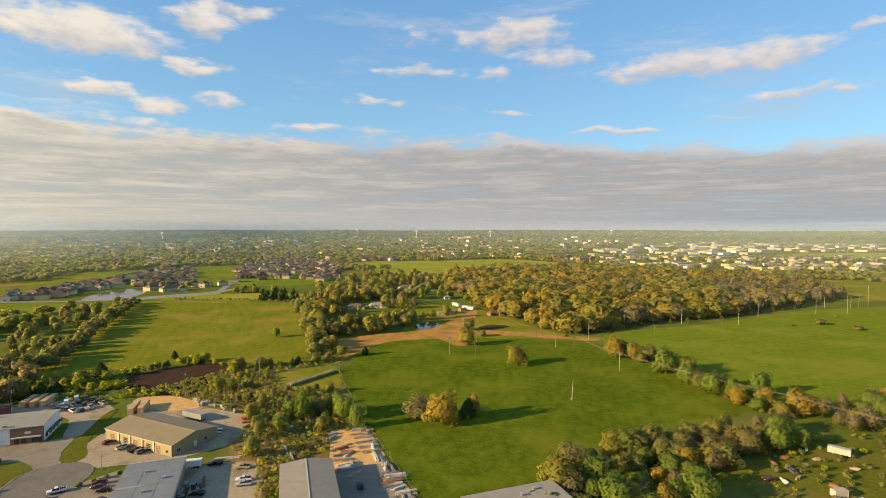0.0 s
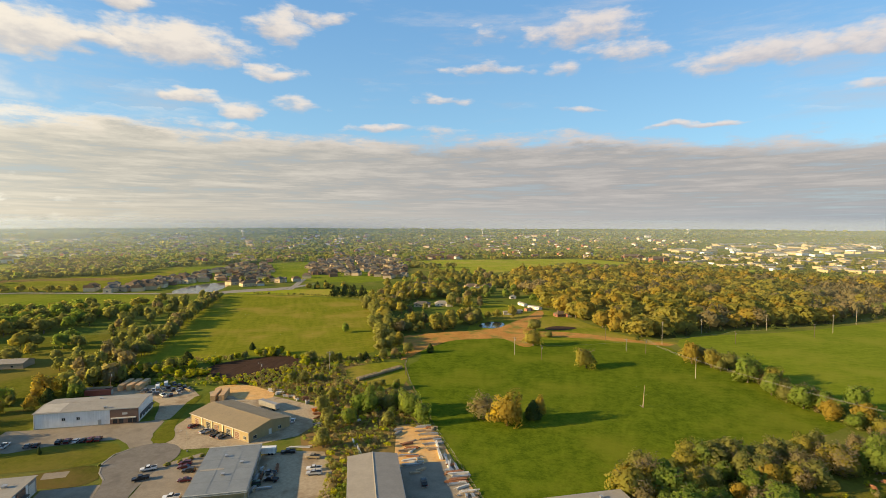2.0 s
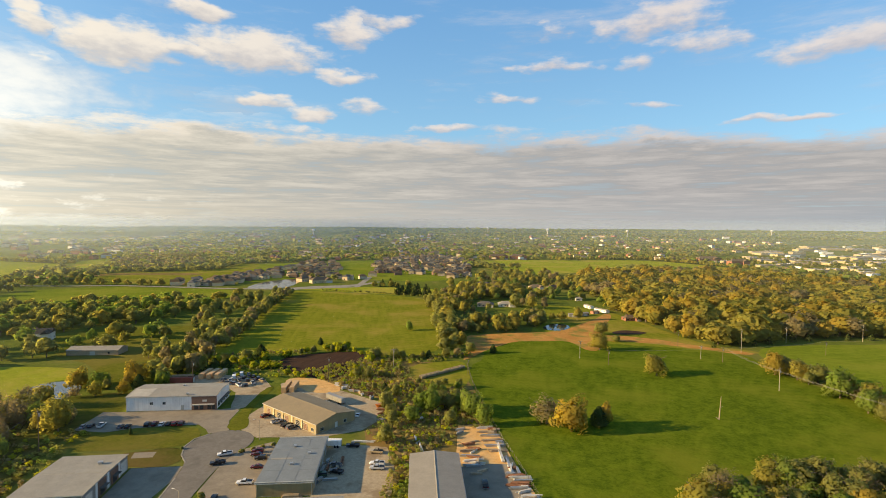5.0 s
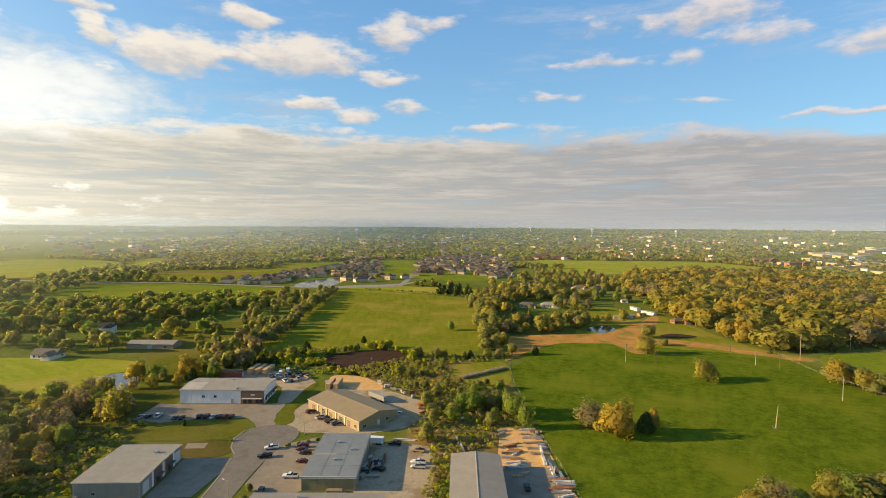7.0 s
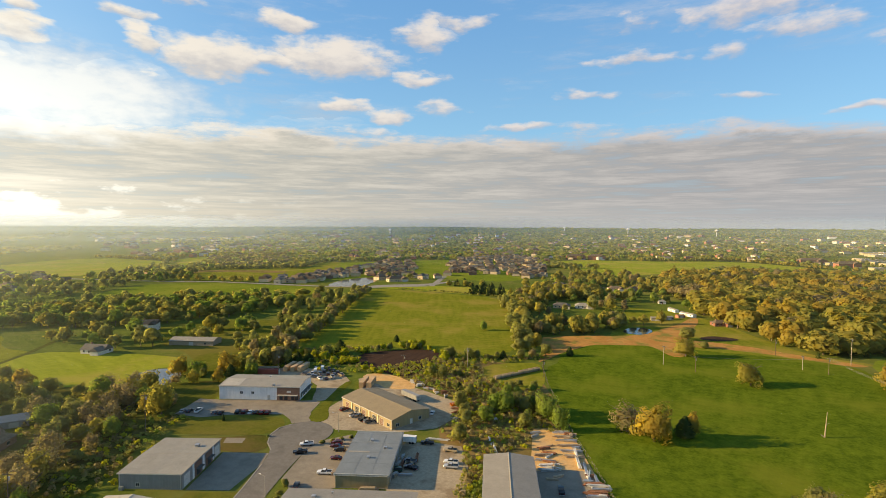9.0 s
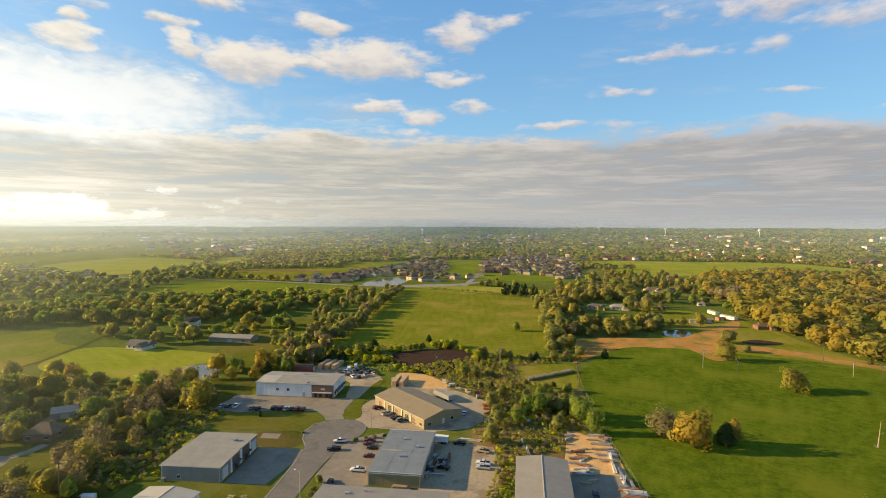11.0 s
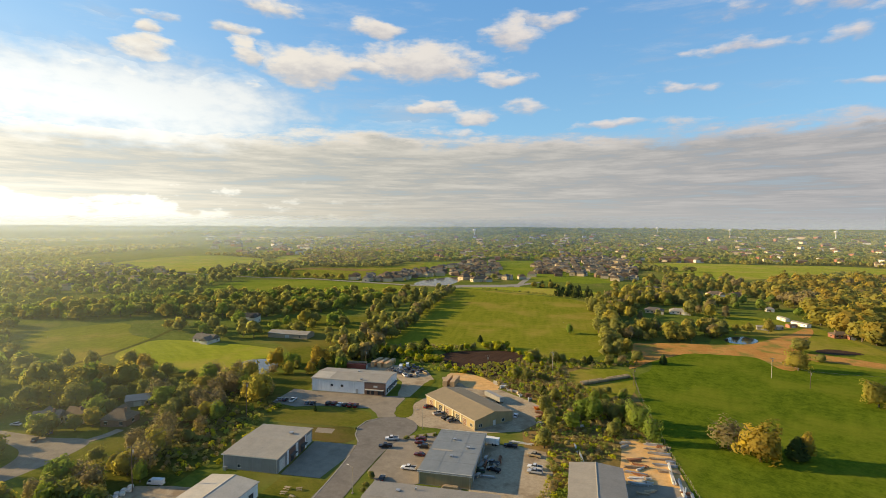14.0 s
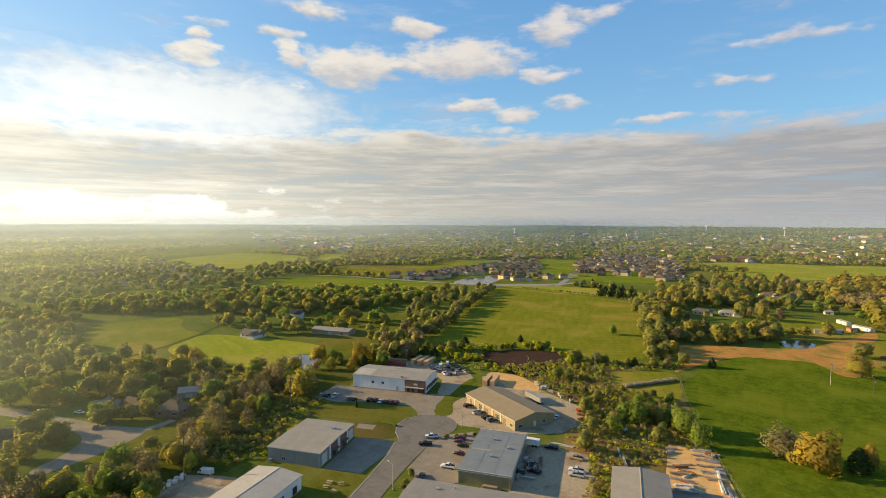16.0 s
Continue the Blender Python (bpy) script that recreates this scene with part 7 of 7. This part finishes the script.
for x, y in np.concatenate([SHORE, ESTATE, LEFT_ESTATE, FAR_LEFT]):
    k = int(EST.integers(0, 5))
    turn = float(EST.choice([25, 115, 205, 295]) + EST.normal(0, 12))
    m = pose(float(x), float(y), 0, 0, 0, turn)
    if len([q for q in HOUSE_KINDS if q[0] == k]) == 0:
        w, dd, hh, rise, wall, roof = SPECS[k]
        HOUSE_KINDS.append((k, house("house", LABELS[k], float(x), float(y), turn, w, dd, hh, rise, wall, roof, group="housing estate", far=True)))
    else:
        copy_thing([q[1] for q in HOUSE_KINDS if q[0] == k][0], m)
spots = (ESTATE + EST.uniform(-14, 14, ESTATE.shape))[::2]
woods("estate_trees", "small garden trees between estate houses", spots, DULL, 60, 1.1, 6, 7, seed=91)


def warehouse(name, label, x, y, turn, w, d, h, wall, roof, group):
    root = thing(name, pose(x, y, 0, 0, 0, turn), label, "warehouse", group)
    part("wall", boxed(-w / 2, -d / 2, 0, w / 2, d / 2, h), wall, root)
    part("roof", box(boxed(-w / 2 - 0.3, -d / 2 - 0.3, h, w / 2 + 0.3, d / 2 + 0.3, h + 0.5), -w * 0.2, -d * 0.2, h + 0.5, -w * 0.12, -d * 0.05, h + 1.8), roof, root)
    for k in range(1 if w in (26, 34, 48) else 0):
        part("dock_door", boxed(-w / 2 + 4 + k * 12, -d / 2 - 0.1, 0.8, -w / 2 + 8 + k * 12, -d / 2 + 0.05, 4.4), GREY_WALL, root)
    return root


CREAM_WALL = ribbed("cream_sheet_wall", (0.46, 0.36, 0.20), 0.6, 0.9, across=2)
CITY = np.random.default_rng(14)
NEAR_CITY = [(470, 1090), (640, 1090), (740, 1040), (900, 1250), (1250, 1600), (1050, 1500), (830, 1560), (600, 1650), (330, 1700), (215, 1430), (310, 1210)]
FAR_CITY = [(450, 2100), (900, 2150), (950, 1800), (1400, 1960), (2100, 2700), (2300, 3500), (1500, 3300), (800, 2800)]
MID_CITY = [(330, 1740), (600, 1690), (830, 1600), (900, 1780), (900, 2100), (450, 2050)]
EAST_CITY = [(420, 1155), (637, 1366), (1013, 1644), (1087, 1603), (787, 1159), (600, 1076), (488, 1045), (420, 1071)]
made = {}
for n, (poly, gap, keep) in enumerate(((NEAR_CITY, 44, 0.56), (FAR_CITY, 80, 0.66), (MID_CITY, 58, 0.58), (EAST_CITY, 52, 0.5))):
    for x, y in scattered(poly, gap, CITY, keep):
        k = int(CITY.integers(0, 4)) + 4 * min(n % 3, 1)
        turn = float(CITY.choice([25, 115, 25, 30, 10]) + CITY.normal(0, 4))
        if k not in made:
            w, dd, hh = [(26, 13, 4.5), (34, 15, 5.5), (18, 11, 4.5), (48, 18, 5.5), (45, 22, 6), (70, 28, 7), (34, 18, 6), (95, 30, 7)][k]
            made[k] = warehouse("warehouse", ("cream flat-roofed warehouse of the town", "cream flat-roofed warehouse of the town", "white flat-roofed warehouse of the town", "long cream warehouse of the town")[k % 4], float(x), float(y), turn, w, dd, hh, (CREAM_WALL, CREAM_WALL, WHITE_WALL, CREAM_WALL)[k % 4], (WHITE_ROOF, PALE_ROOF)[k % 2], "town warehouses")
        else:
            copy_thing(made[k], pose(float(x), float(y), 0, 0, 0, turn))
spots = scattered(NEAR_CITY, 27, CITY, 0.6)
woods("town_trees", "green trees between town buildings", spots, DULL, 44, 1.8, 9, 11, trunks=False, low=0.05, seed=92)
spots = scattered(FAR_CITY, 75, CITY, 0.5)
woods("town_trees", "green trees between far town buildings", spots, DULL, 26, 3.4, 10, 18, trunks=False, low=0.05, seed=93)
house("apartment_block", "long tan apartment block by the pond", -424, 652, 55, 30, 13, 4.5, 4.0, STUCCO, SHINGLE, group="apartment blocks")
house("apartment_block", "tan apartment block with a brown roof by the pond", -458, 660, 75, 20, 13, 4.5, 4.0, STUCCO, SHINGLE, group="apartment blocks")
for x, y, turn, w, dd in ((-310, 1296, 20, 46, 16), (-262, 1312, 20, 40, 16), (190, 1420, 30, 60, 20), (240, 1330, 30, 46, 16)):
    house("apartment_block", "long brown-red apartment block beyond the field", x, y, turn, w, dd, 9, 5, RED_BRICK, SHINGLE, group="apartment blocks")


def far_roofs():
    """Houses of the wooded suburb, too many and too far to count."""
    rng = np.random.default_rng(17)
    vs, fs, idx, base = [], [], [], 0
    for _ in range(450):
        r = 1150 * (3600 / 1150) ** rng.random()
        a = radians(rng.uniform(-62, 22))
        x, y = r * math.sin(a), r * math.cos(a)
        if any(inside(np.array([[x, y]]), poly)[0] for poly in CLEARINGS):
            continue
        s = 1 + (r - 1150) / 2400
        w, d, h, t = rng.uniform(12, 22) * s, rng.uniform(9, 12) * s, rng.uniform(4, 7) * s, rng.choice([0.4, 2.0]) + rng.normal(0, 0.2)
        c, e = math.cos(t), math.sin(t)
        p = np.array([(-w, -d, 0), (w, -d, 0), (w, d, 0), (-w, d, 0), (-w, -d, h * 2), (w, -d, h * 2), (w, d, h * 2), (-w, d, h * 2), (-w * 0.7, 0, h * 3), (w * 0.7, 0, h * 3)]) / 2
        q = np.stack([p[:, 0] * c - p[:, 1] * e + x, p[:, 0] * e + p[:, 1] * c + y, p[:, 2] + height_at(x, y) + 1], 1)
        vs.append(q)
        k = rng.integers(0, 3)
        for face, m in (((0, 1, 5, 4), k), ((1, 2, 6, 5), k), ((2, 3, 7, 6), k), ((3, 0, 4, 7), k), ((4, 5, 9, 8), 3), ((6, 7, 8, 9), 3), ((5, 6, 9), 3), ((7, 4, 8), 3)):
            fs.append(tuple(i + base for i in face))
            idx.append(m)
        base += 10
    me = mesh_from("suburb_houses", np.concatenate(vs), fs, [WHITE_PAINT, STUCCO, RED_BRICK, SHINGLE], idx)
    tagged(new("suburb_houses", me), "houses of the wooded suburb far off", "houses", kind="stuff")


far_roofs()


def water_tower(x, y, high):
    root = thing("water_tower", pose(x, y, float(height_at(x, y)), 0, 0, 0), "white water tower above the far trees", "water tower", "water towers")
    part("stem", rod(bmesh.new(), (0, 0, 0), (0, 0, high), 3.2, 2.4, 12), WHITE_PAINT, root)
    bm = bmesh.new()
    bmesh.ops.create_uvsphere(bm, u_segments=16, v_segments=10, radius=9, matrix=pose(0, 0, high + 3) @ Matrix.Diagonal((1.2, 1.2, 0.85, 1)))
    part("tank", bm, WHITE_PAINT, root)
    part("cap", rod(bmesh.new(), (0, 0, high + 10), (0, 0, high + 13), 1.2, 0.6, 8), STEEL, root)


for x, y, high in ((3, 3700, 34), (-1950, 2910, 34), (-560, 3900, 30), (905, 3950, 32), (-1100, 4200, 24), (-3000, 2000, 30)):
    water_tower(x, y, high)
